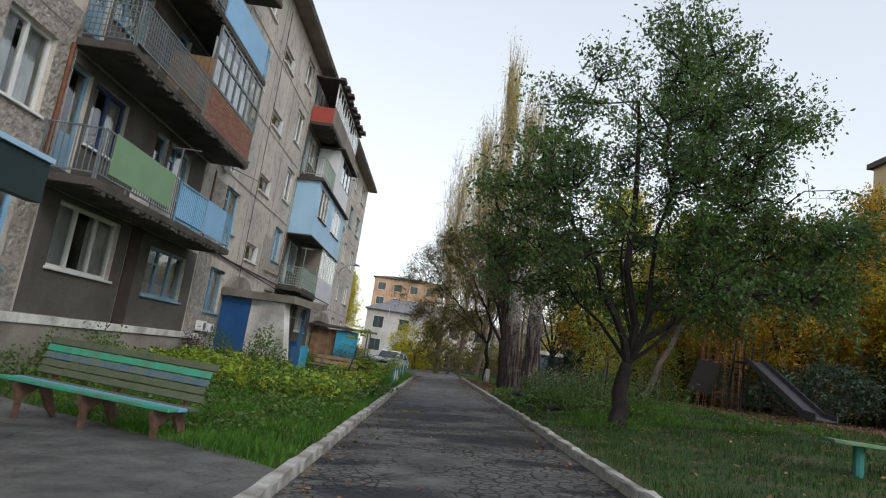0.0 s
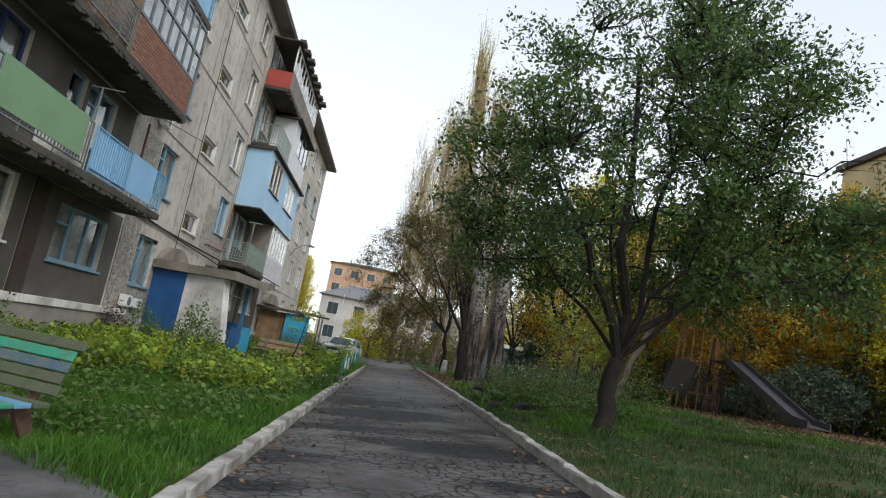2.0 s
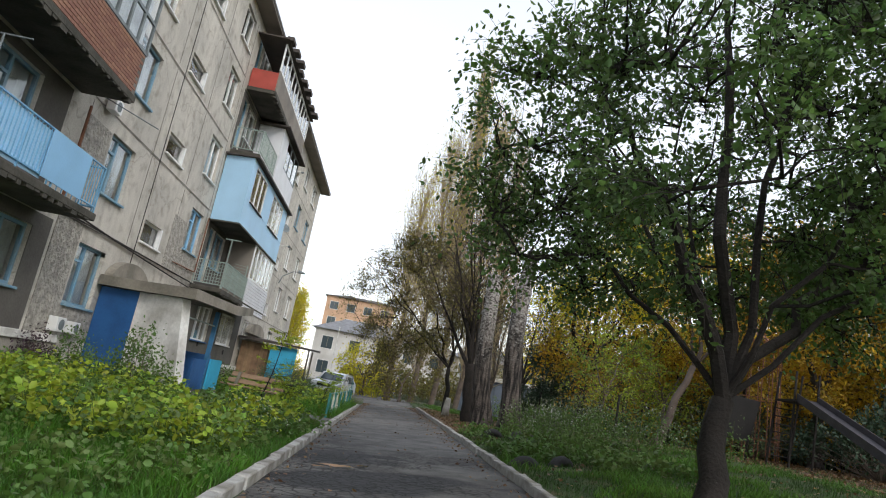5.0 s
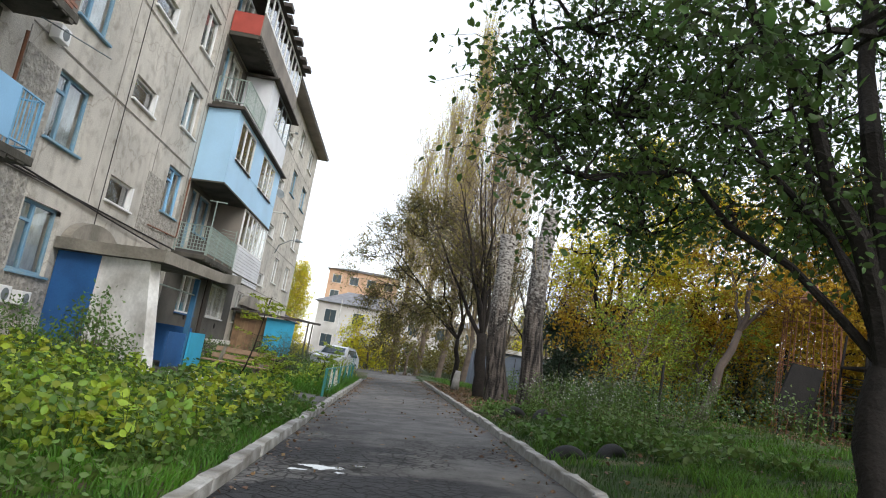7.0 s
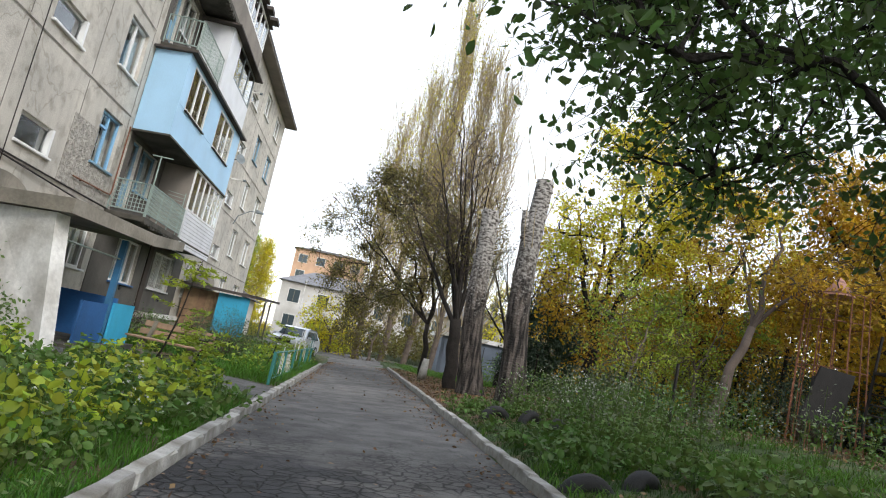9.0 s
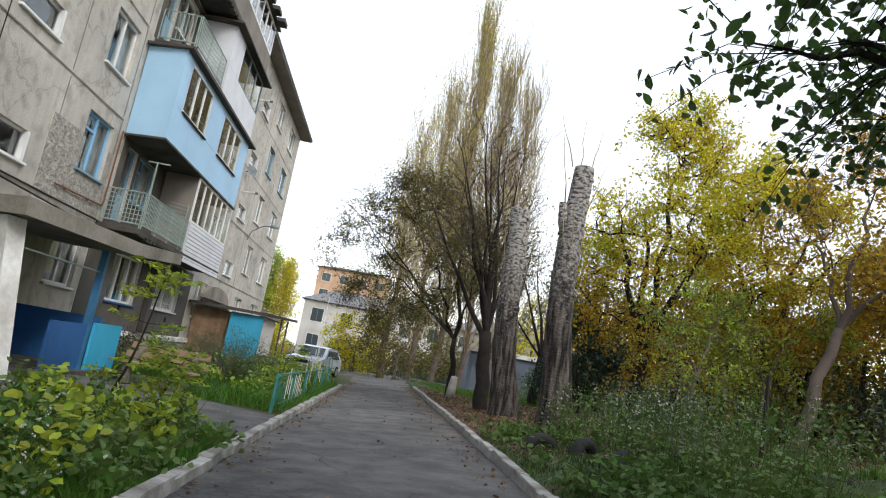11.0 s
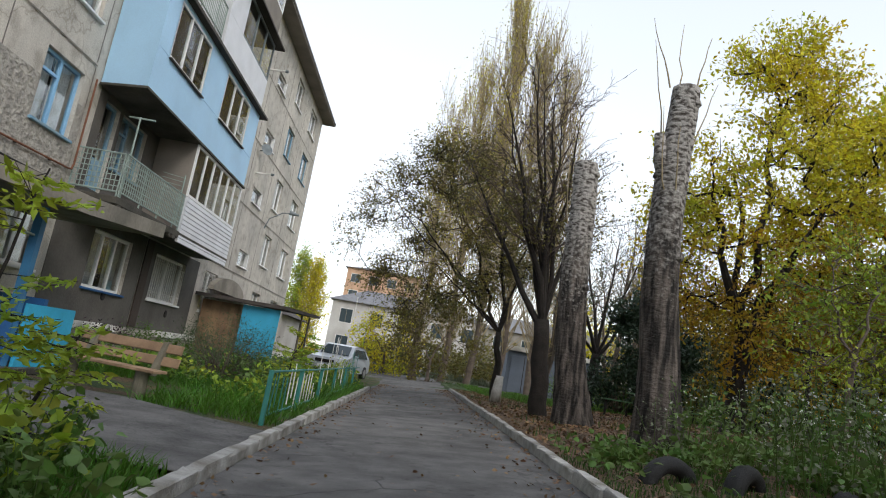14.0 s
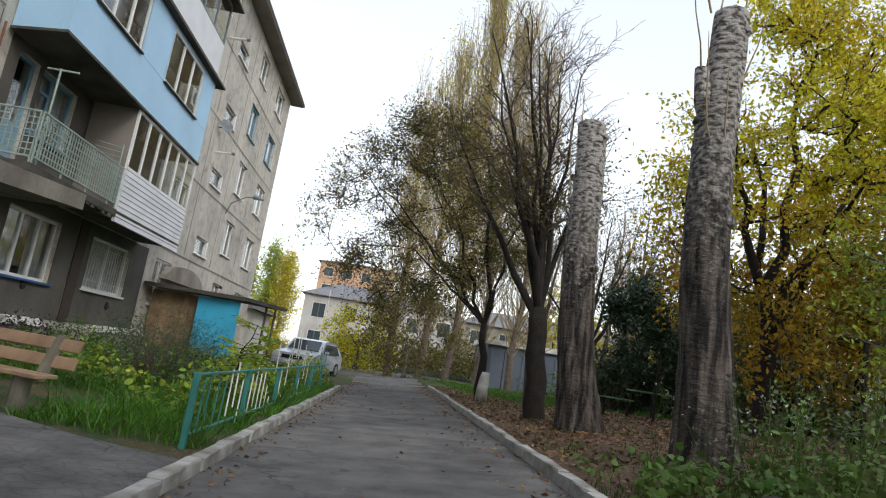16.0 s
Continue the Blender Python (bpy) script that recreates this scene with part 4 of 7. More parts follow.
panel(b, W + 0.05, FRONT - 0.05, 37.95, 38.02, ZB[0] + 0.16, ZB[0] + 1.15, "whitepanel", "white side panel")

b = balcony(30.65, 38.0, ZB[1], "balcony closed in with sky blue cladding and windows")
zt = ZB[2] - 0.18
for a, c, z0, z1 in ((29.60, 38.0, ZB[1] - 0.04, ZB[1] + 1.0), (29.60, 30.2, ZB[1] + 1.0, zt), (32.5, 34.15, ZB[1] + 1.0, zt), (36.8, 38.0, ZB[1] + 1.0, zt), (30.2, 32.5, zt - 0.12, zt), (34.15, 36.8, zt - 0.12, zt)):
    panel(b, FRONT - 0.03, FRONT + 0.05, a, c, z0 + 0.002, z1 - 0.002, "skyblue", "sky blue cladding")
bm = nb(); poly(bm, [(W + 0.03, 29.80, ZB[1] - 0.04), (FRONT + 0.05, 29.52, ZB[1] - 0.04), (FRONT + 0.05, 29.595, ZB[1] - 0.04), (W + 0.03, 29.88, ZB[1] - 0.04)], (0, 0, zt - ZB[1] + 0.04))
hpart("panel", bm, "skyblue", b, "sky blue slanting end cladding")
bm = nb(); poly(bm, [(W + 0.03, 29.75, ZB[1] - 0.10), (FRONT + 0.09, 29.46, ZB[1] - 0.10), (FRONT + 0.09, 38.05, ZB[1] - 0.10), (W + 0.03, 38.05, ZB[1] - 0.10)], (0, 0, 0.055)); hpart("trim", bm, "slab", b, "dark lower trim")
for a, c in ((30.2, 32.5), (34.15, 36.8)):
    glazing(b, a, c, ZB[1] + 1.01, zt - 0.12, 3, "white", x=FRONT + 0.03)
    bm = nb(); box(bm, FRONT + 0.052, FRONT + 0.13, a - 0.05, c + 0.05, ZB[1] + 0.96, ZB[1] + 0.995, 0.005); hpart("sill", bm, "roof", b, "dark metal sill")
bm = nb(); poly(bm, [(W + 0.03, 29.6, zt), (FRONT + 0.25, 29.35, zt), (FRONT + 0.25, 38.4, zt), (W + 0.03, 38.4, zt)], (0, 0, 0.07)); hpart("canopy", bm, "roof", b, "dark sheet awning roof")

b = balcony(30.0, 38.0, ZB[2], "white balcony with open bars and white glazed box")
railing(b, 30.1, 33.0, ZB[2] + 0.16, 0.98, "greenbar", "bars", (True, False), label="white bar railing")
panel(b, FRONT - 0.03, FRONT + 0.03, 33.2, 38.0, ZB[2] + 0.0, ZB[2] + 1.15, "whitepanel", "white cladding")
panel(b, W + 0.05, FRONT - 0.035, 33.2, 33.27, ZB[2] + 0.16, ZB[3] - 0.2, "whitepanel", "white side panel")
panel(b, FRONT - 0.03, FRONT + 0.03, 33.2, 34.6, ZB[2] + 1.153, ZB[3] - 0.2, "whitepanel", "white cladding")
glazing(b, 34.6, 38.0, ZB[2] + 1.16, ZB[3] - 0.2, 3, "greybar")
bm = nb(); poly(bm, [(W + 0.03, 32.9, ZB[3] - 0.2), (FRONT + 0.3, 32.9, ZB[3] - 0.2), (FRONT + 0.3, 38.4, ZB[3] - 0.2), (W + 0.03, 38.4, ZB[3] - 0.2)], (0, 0, 0.06)); hpart("canopy", bm, "roof", b, "dark sheet awning roof")

b = balcony(30.0, 38.0, ZB[3], "top balcony with red side sheet and old glazing")
panel(b, W + 0.05, FRONT - 0.03, 30.0, 30.06, ZB[3] + 0.16, ZB[3] + 0.95, "red", "red painted side sheet")
panel(b, FRONT - 0.03, FRONT + 0.02, 30.0, 38.0, ZB[3] + 0.0, ZB[3] + 1.05, "soffit", "grey sheet front")
glazing(b, 30.05, 38.0, ZB[3] + 1.06, TOP - 0.75, 10, "white")
bm = nb(); poly(bm, [(W + 0.03, 29.6, TOP - 0.72), (FRONT + 0.16, 29.6, TOP - 0.72), (FRONT + 0.16, 38.3, TOP - 0.72), (W + 0.03, 38.3, TOP - 0.72)], (0, 0, 0.06))
for k in range(9):
    box(bm, FRONT + 0.02, FRONT + 0.30 + 0.08 * (k % 3), 29.7 + k * 0.95, 30.3 + k * 0.95, TOP - 0.70, TOP - 0.55)
hpart("canopy", bm, "roof", b, "ragged dark awning boards")

# ---- first porch ----
porch = thing("porch", "concrete entrance porch with whitewashed wall and blue boards", "porch", (-4.9, 24, 0))
PO = Vector((-4.9, 24, 0))


def ppart(name, bm, mat, label="", parent=None, O=PO, root=None):
    bmesh.ops.translate(bm, vec=-O, verts=bm.verts)
    return part(name, bm, mat, parent or root or porch, label)


bm = nb(); poly(bm, [(-5.30, 22.1, 0.05), (-3.64, 21.45, 0.05), (-3.98, 21.4, 2.40), (-5.30, 22.1, 2.40)], (0.12, 0.28, 0)); ppart("side_wall", bm, "whitewash", "whitewashed slanted side wall")
bm = nb(); poly(bm, [(-6.46, 22.5, 0.05), (-5.32, 22.12, 0.05), (-5.32, 22.12, 2.40), (-6.46, 22.5, 2.40)], (0, 0.07, 0)); ppart("blue_board", bm, "royal", "dark blue painted board wall")
bm = nb(); poly(bm, [(W + 0.03, 22.25, 2.42), (-5.2, 21.8, 2.41), (-3.6, 21.1, 2.41), (-3.35, 24.8, 2.44), (-3.75, 28.6, 2.75), (W + 0.03, 28.6, 2.75)], (0, 0, 0.26)); ppart("canopy", bm, "porchslab", "thick mossy concrete canopy")
def hood(yc, r):
    bm = nb()
    poly(bm, [(W + 0.02, yc + r * math.cos(math.pi * i / 14), 2.62 + 0.62 * math.sin(math.pi * i / 14)) for i in range(15)], (0.22, 0, 0))
    return bm


bm = hood(23.8, 1.35); ppart("arch_hood", bm, "porchslab", "rounded concrete hood above the canopy")
bm = nb(); box(bm, -3.98, -3.86, 24.65, 24.77, 0.05, 2.42); ppart("post", bm, "midblue", "blue painted post")
bm = nb(); box(bm, -3.85, -3.80, 24.8, 26.1, 0.10, 1.05); ppart("low_panel", bm, "turq", "light blue low side panel")
bm = nb(); box(bm, W + 0.17, -4.1, 25.7, 25.8, 0.16, 1.15); ppart("inner_board", bm, "royal", "dark blue lower wall")
bm = nb(); box(bm, W + 0.11, W + 0.16, 22.6, 26.3, 0.05, 2.4); ppart("entrance_wall", bm, "royal", "dark blue entrance wall")
bm = nb(); box(bm, W + 0.17, W + 0.21, 23.2, 24.2, 0.06, 2.1); d_ = ppart("door", bm, "blue", "blue entrance door"); bm = nb(); box(bm, W + 0.215, W + 0.26, 24.02, 24.06, 0.95, 1.1); ppart("handle", bm, "chrome", "", d_)
bm = nb(); tube(bm, (-3.9, 21.7, 2.0), (-3.92, 24.7, 2.0), 0.02); ppart("frame_bar", bm, "greenbar")
bm = nb(); box(bm, -3.93, -3.88, 23.3, 24.64, 0.16, 1.0); ppart("low_panel", bm, "royal", "dark blue low front boards")
bm = nb(); box(bm, -6.3, -3.7, 22.6, 26.4, 0.04, 0.16, 0.01); ppart("floor_slab", bm, "slab", "concrete porch floor")

# second porch
porch2 = thing("porch", "boarded entrance porch with a turquoise panel", "porch", (-4.9, 42, 0))
P2 = Vector((-4.9, 42, 0))
bm = nb()
for i in range(9):
    x0 = W + 0.12 + i * 0.172
    box(bm, x0, x0 + 0.165, 39.9 - 0.05 * (i % 2) * 0.3, 39.96, 0.05, 2.2)
ppart("plank_wall", bm, "plank", "brown vertical planks", None, P2, porch2)
bm = nb(); box(bm, -4.80, -3.45, 39.6, 39.66, 0.35, 2.22); ppart("panel", bm, "turq", "bright turquoise sheet", None, P2, porch2)
bm = nb(); poly(bm, [(W + 0.03, 39.2, 2.26), (-3.2, 39.3, 2.26), (-2.9, 45.6, 2.42), (W + 0.03, 46.2, 2.55)], (0, 0, 0.12)); ppart("canopy", bm, "roof", "dark flat canopy", None, P2, porch2)
for y in (43.3, 45.2):
    bm = nb(); tube(bm, (-3.3, y, 0.05), (-3.3, y, 2.40), 0.05); ppart("post", bm, "greywood", "", None, P2, porch2)
bm = hood(42.6, 2.2); ppart("arch_hood", bm, "porchslab", "rounded concrete hood above the canopy", None, P2, porch2)

bm = nb(); poly(bm, [(W + 0.02, 4.0, 3.35), (-4.55, 4.0, 3.20), (-4.55, 4.0, 2.60), (-4.75, 4.0, 2.60), (W + 0.02, 4.0, 3.15)], (0, 4.0, 0)); hpart("awning", bm, "awning", label="dark green awning over the corner")
bm = nb(); box(bm, -4.56, -4.50, 4.0, 8.03, 3.19, 3.27, 0.005); hpart("awning_trim", bm, "skyblue", label="pale blue awning trim")

# ---- trees and plants ----
def leaf_mesh(name, P, size, mat, flat=0.0, narrow=0.5, droop=0.0, seed=0, oval=False):
    """Many small folded leaves, four corners each, at the places P."""
    rs = np.random.RandomState(seed)
    P = np.asarray(P, float)
    n = len(P)
    s = size * rs.uniform(0.6, 1.25, (n, 1))
    a = rs.normal(size=(n, 3)); a[:, 2] = a[:, 2] * (1 - flat) - droop
    a /= np.linalg.norm(a, axis=1, keepdims=True) + 1e-9
    b = rs.normal(size=(n, 3)); b[:, 2] *= (1 - flat)
    b -= (b * a).sum(1, keepdims=True) * a
    b /= np.linalg.norm(b, axis=1, keepdims=True) + 1e-9
    c = np.cross(a, b)
    if oval:     # six corners, folded along the midrib
        V = np.empty((n, 6, 3))
        V[:, 0], V[:, 3] = P - a * s * 0.5, P + a * s * 0.5
        for i, f, sg in ((1, -0.16, 1), (2, 0.2, 1), (4, 0.2, -1), (5, -0.16, -1)):
            V[:, i] = P + a * s * f + b * s * narrow * 0.5 * sg + c * s * 0.10
        tri, nv, nt = [0, 1, 2, 0, 2, 3, 0, 3, 4, 0, 4, 5], 6, 4
    else:
        V = np.empty((n, 4, 3)); tri, nv, nt = [0, 1, 2, 0, 2, 3], 4, 2
        V[:, 0] = P - a * s * 0.5
        V[:, 1] = P + b * s * narrow * 0.5 + c * s * 0.08
        V[:, 2] = P + a * s * 0.5
        V[:, 3] = P - b * s * narrow * 0.5 + c * s * 0.08
    me = bpy.data.meshes.new(name)
    me.vertices.add(n * nv); me.vertices.foreach_set("co", V.reshape(-1))
    me.loops.add(n * nt * 3)
    idx = (np.arange(n)[:, None] * nv + np.array(tri)).reshape(-1)
    me.loops.foreach_set("vertex_index", idx.astype(np.int32))
    me.polygons.add(n * nt)
    me.polygons.foreach_set("loop_start", (np.arange(n * nt) * 3).astype(np.int32))
    me.polygons.foreach_set("loop_total", np.full(n * nt, 3, np.int32))
    me.update(calc_edges=True)
    me.materials.append(M[mat])
    return me


def child(name, me, parent, label=""):
    ob = new(name, me)
    ob.parent = parent
    return tagged(ob, label)


def limb(bm, pts, r0, r1, n=6):
    """A bent tapering branch through pts, as one closed skin."""
    pts = [Vector(p) for p in pts]
    k = len(pts) - 1
    d = (pts[1] - pts[0]).normalized()
    u = d.orthogonal().normalized()
    rings = []
    for i, p in enumerate(pts):
        d = (pts[min(i + 1, k)] - pts[max(i - 1, 0)]).normalized()
        u = (u - d * u.dot(d)).normalized()
        w = d.cross(u)
        r = r0 + (r1 - r0) * i / k
        rings.append([bm.verts.new(p + (u * math.cos(2 * math.pi * j / n) + w * math.sin(2 * math.pi * j / n)) * r) for j in range(n)])
    for a, b in zip(rings, rings[1:]):
        for j in range(n):
            bm.faces.new((a[j], a[(j + 1) % n], b[(j + 1) % n], b[j]))
    bm.faces.new(rings[-1])


def bent(p, q, rnd, wob, k=4, sag=0.0):
    p, q = Vector(p), Vector(q)
    L = (q - p).length
    out = [p]
    for i in range(1, k):
        f = i / k
        o = Vector((rnd.uniform(-1, 1), rnd.uniform(-1, 1), rnd.uniform(-0.6, 0.6))) * wob * L
        out.append(p.lerp(q, f) + o + Vector((0, 0, sag * math.sin(math.pi * f) * L)))
    return out + [q]


def crown_tree(name, label, at, fork, limbs, centre, radii, clusters, per, leaf, mat, bark="bark", r=0.16, seed=1, spread=0.42, low=-0.75, parts2=None, hollow=0.35, group="", cut=None, more=(), oval=False, taper=0.42, gaps=-0.12, airy=0.0):
    """Trunk to a fork, limbs, branches to leaf clusters that fill an uneven crown."""
    rnd = random.Random(seed)
    at, fork, centre = Vector(at), Vector(fork), Vector(centre)
    e = thing(name, label, "tree", tuple(at), group)
    bm = nb()
    limb(bm, [q - at for q in bent(at - Vector((0, 0, 0.15)), fork, rnd, 0.04, 5)], r * 1.2, r * 0.80, 10)
    for k in range(5):
        a = k * 1.26 + rnd.random()
        tube(bm, Vector((0, 0, 0.22)), Vector((math.cos(a) * r * 1.9, math.sin(a) * r * 1.9, -0.12)), r * 0.8, r * 0.35, 6, cap=False)
    part("trunk", bm, bark, e, smooth=True)
    bm = nb()
    nodes = []
    for q, rr in limbs:
        pts = bent(fork, Vector(q), rnd, 0.035, 7, 0.03)
        limb(bm, [p - at for p in pts], r * rr, r * rr * 0.35, 7)
        nodes += pts[2:]
    P = []
    lobes = [(centre, radii)] * clusters + [(Vector(q), w) for q, w, k in more for _ in range(k)]
    for centre, radii in lobes:
        for _ in range(30):
            u = Vector((rnd.gauss(0, 1), rnd.gauss(0, 1), rnd.gauss(0, 1))).normalized() * (rnd.random() ** 0.4)
            if u.length < hollow or u.z < low: continue
            tp = 1 - taper * max(0.0, u.z)
            c = centre + Vector((u.x * radii[0] * tp, u.y * radii[1] * tp, u.z * radii[2]))
            if noise.noise(c * 0.55 + Vector((seed, 0, 0))) < gaps: continue
            if cut and cut(c): continue
            if u.z > 0.1 and rnd.random() < (airy if u.x < 0.3 else airy * 0.3): continue
            break
        near = min(nodes, key=lambda p: (p - c).length + max(0, p.z - c.z) * 0.8)
        pts = bent(near, c, rnd, 0.08, 4, -0.02)
        limb(bm, [p - at for p in pts], max(0.012, r * 0.16), 0.005, 4)
        if len(nodes) < 260: nodes.append(pts[2])
        m = int(per * rnd.uniform(0.6, 1.35))
        out = (c - centre).normalized() if (c - centre).length > 0.1 else Vector((0, 0, 1))
        k = 6
        for _ in range(k):     # leafy sprays along thin twigs
            d = (out * 0.75 + Vector((rnd.gauss(0, 0.75), rnd.gauss(0, 0.75), rnd.gauss(0.1, 0.55)))).normalized()
            L = spread * rnd.uniform(1.0, 2.3)
            a0 = pts[2].lerp(c, rnd.uniform(0.3, 1.0))
            z0 = a0 + d * L * 0.55 + Vector((0, 0, 0.06 * L))
            z1 = a0 + d * L - Vector((0, 0, 0.10 * L))
            limb(bm, [a0 - at, z0 - at, z1 - at], 0.005, 0.002, 3)
            for _ in range(m // k):
                f = rnd.random() ** 0.8
                p = a0.lerp(z0, f * 2) if f < 0.5 else z0.lerp(z1, f * 2 - 1)
                g = leaf * 0.5 + spread * 0.10
                P.append(p + Vector((rnd.gauss(0, g), rnd.gauss(0, g), rnd.gauss(-0.3 * g, g))) - at)
    tagged(part("branch", bm, bark, e), "fine crown branches", kind="stuff")
    P = np.array([tuple(p) for p in P])
    if parts2:
        sel = P[:, 2] + 0.8 * np.random.RandomState(seed).normal(size=len(P)) < parts2[0] - at.z
        child("foliage", leaf_mesh("foliage", P[sel], leaf, parts2[1], seed=seed), e, parts2[2])
        P = P[~sel]
    child("crown", leaf_mesh("crown", P, leaf, mat, seed=seed + 5, oval=oval), e)
    return e


def gz(x, y): return ground_z(x, y)


# the big green tree by the drive
crown_tree("tree", "broad dark green fruit tree with a forked trunk", (4.92, 11.5, gz(4.92, 11.5)), (5.08, 11.75, 1.75),
           [((3.5, 11.4, 4.6), 0.60), ((4.9, 12.3, 7.4), 0.64), ((5.9, 12.0, 7.8), 0.38), ((7.6, 12.4, 4.6), 0.50), ((6.6, 10.3, 5.3), 0.26), ((3.9, 13.3, 5.2), 0.28), ((5.2, 14.3, 5.6), 0.28), ((3.0, 13.6, 4.3), 0.28), ((8.5, 11.6, 5.0), 0.26)],
           (5.5, 12.0, 5.0), (4.1, 3.7, 4.5), 600, 95, 0.084, "leafdark", "bark", 0.15, 3, 0.38, -0.47, hollow=0.2, oval=True,
           cut=lambda c: (c.x < 5.6 and c.z < 3.05) or c.x < 1.9, taper=0.62, gaps=-0.11, airy=0.62, more=[((7.9, 12.4, 4.7), (1.5, 2.4, 2.2), 110), ((2.9, 12.6, 4.3), (1.0, 1.5, 1.0), 30), ((5.2, 11.9, 6.6), (1.6, 1.6, 1.6), 46)])

# yellow and gold trees of the playground
crown_tree("tree", "bright yellow autumn tree with short trunk", (8.6, 29.6, gz(8.6, 29.6)), (8.75, 29.9, 2.75),
           [((7.6, 29.5, 6.0), 0.6), ((9.4, 30.2, 8.6), 0.6), ((10.6, 30.4, 6.3), 0.5), ((8.8, 31.2, 7.2), 0.5), ((9.6, 28.6, 5.6), 0.4)],
           (9.5, 30.2, 6.2), (2.9, 2.8, 4.7), 250, 130, 0.125, "leafyellow", "bark", 0.2, 11, 0.5, -0.85, (4.6, "leafgold", "golden lower leaves"))
crown_tree("tree", "leaning grey tree with sparse olive leaves", (8.9, 22.8, gz(8.9, 22.8)), (10.1, 23.6, 3.4),
           [((11.0, 24.2, 6.2), 0.7), ((12.3, 23.6, 5.4), 0.5), ((10.3, 24.8, 5.6), 0.5)],
           (11.2, 24.2, 5.6), (2.4, 2.3, 2.6), 85, 80, 0.11, "leafgold", "darktwig", 0.11, 12, 0.5, -0.7, (4.3, "leafgold", "golden lower leaves"))
crown_tree("tree", "golden autumn tree behind the slide", (14.6, 24.5, gz(14.6, 24.5)), (14.7, 24.6, 3.0),
           [((13.2, 24.0, 6.0), 0.6), ((15.6, 24.6, 7.0), 0.6), ((16.4, 25.6, 5.4), 0.5)],
           (14.9, 24.6, 5.6), (3.4, 3.0, 3.4), 170, 140, 0.16, "leafgold", "bark", 0.2, 13, 0.5, -0.95)
crown_tree("tree", "golden green autumn tree at the playground edge", (13.2, 31.5, gz(13.2, 31.5)), (13.3, 31.5, 3.2),
           [((12.0, 31.2, 6.2), 0.6), ((14.4, 31.6, 7.4), 0.6), ((13.4, 32.5, 8.4), 0.5)],
           (13.4, 31.6, 6.6), (3.0, 2.8, 4.2), 170, 130, 0.16, "leafyellow", "bark", 0.2, 14, 0.5, -0.95, (5.6, "leafgold", "golden lower leaves"))
crown_tree("tree", "orange gold tree by the far house", (19.5, 30.0, gz(19.5, 30)), (19.5, 30, 3.4),
           [((18.0, 29.5, 6.8), 0.6), ((21.4, 29.4, 8.6), 0.6), ((23.0, 28.8, 7.0), 0.5)],
           (20.6, 29.0, 7.2), (4.6, 3.6, 4.6), 260, 140, 0.18, "leafgold", "bark", 0.2, 15, 0.55, -0.95)
crown_tree("tree", "yellow green tree near the far house", (20.5, 21.5, gz(20.5, 21.5)), (20.5, 21.5, 3.2),
           [((19.4, 21.2, 6.0), 0.6), ((21.6, 21.8, 6.8), 0.6)],
           (20.2, 21.6, 5.6), (3.4, 3.4, 3.6), 160, 130, 0.17, "leafyellow", "bark", 0.2, 16, 0.55, -0.95)
crown_tree("tree", "young lime green tree in the weeds", (7.9, 24.8, gz(7.9, 24.8)), (8.0, 24.9, 2.0),
           [((7.5, 24.7, 3.2), 0.6), ((8.6, 25.2, 3.6), 0.6)], (8.1, 25.0, 3.0), (1.4, 1.3, 1.3), 45, 70, 0.09, "leaflime", "greybark", 0.05, 17, 0.35, -0.9)
crown_tree("tree", "lime green thicket tree", (11.0, 27.4, gz(11, 27.4)), (11.0, 27.5, 2.4),
           [((10.5, 27.3, 3.6), 0.6), ((11.8, 27.8, 4.0), 0.6)], (11.2, 27.6, 3.5), (2.0, 1.7, 1.6), 60, 80, 0.10, "leaflime", "greybark", 0.06, 18, 0.4, -0.95)

# small leafy tree overhanging the drive, white-washed foot
t4 = crown_tree("tree", "thin roadside tree with sparse olive leaves and whitewashed foot", (4.4, 37.0, gz(4.4, 37)), (4.2, 37.1, 2.6),
           [((2.2, 36.8, 6.6), 0.5), ((0.4, 37.2, 6.2), 0.4), ((3.6, 37.4, 8.6), 0.6), ((4.9, 36.8, 6.4), 0.45), ((1.8, 37.8, 4.6), 0.4), ((-0.8, 37.0, 7.0), 0.3)],
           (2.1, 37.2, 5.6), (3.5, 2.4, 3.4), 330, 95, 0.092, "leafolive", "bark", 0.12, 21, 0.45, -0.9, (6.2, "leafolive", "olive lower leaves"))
bm = nb(); tube(bm, (0, 0, -0.05), (0, 0, 0.85), 0.19, 0.165, 12); part("whitewash", bm, "kerb", t4, "whitewashed foot of the trunk", smooth=True)

for k, (x, y, h, w, m) in enumerate(((2.6, 58, 5.6, 3.0, "leafolive"), (-0.6, 64, 5.0, 2.6, "leafyellow"))):
    crown_tree("tree", "low olive and yellow tree at the end of the drive", (x, y, 0.3), (x, y, 1.6),
               [((x - w * 0.5, y, h * 0.6), 0.6), ((x + w * 0.4, y, h * 0.75), 0.6)], (x, y, h * 0.55), (w, w * 0.8, h * 0.5), 80, 70, 0.20, m, "greybark", 0.10, 40 + k, 0.6, -0.95)


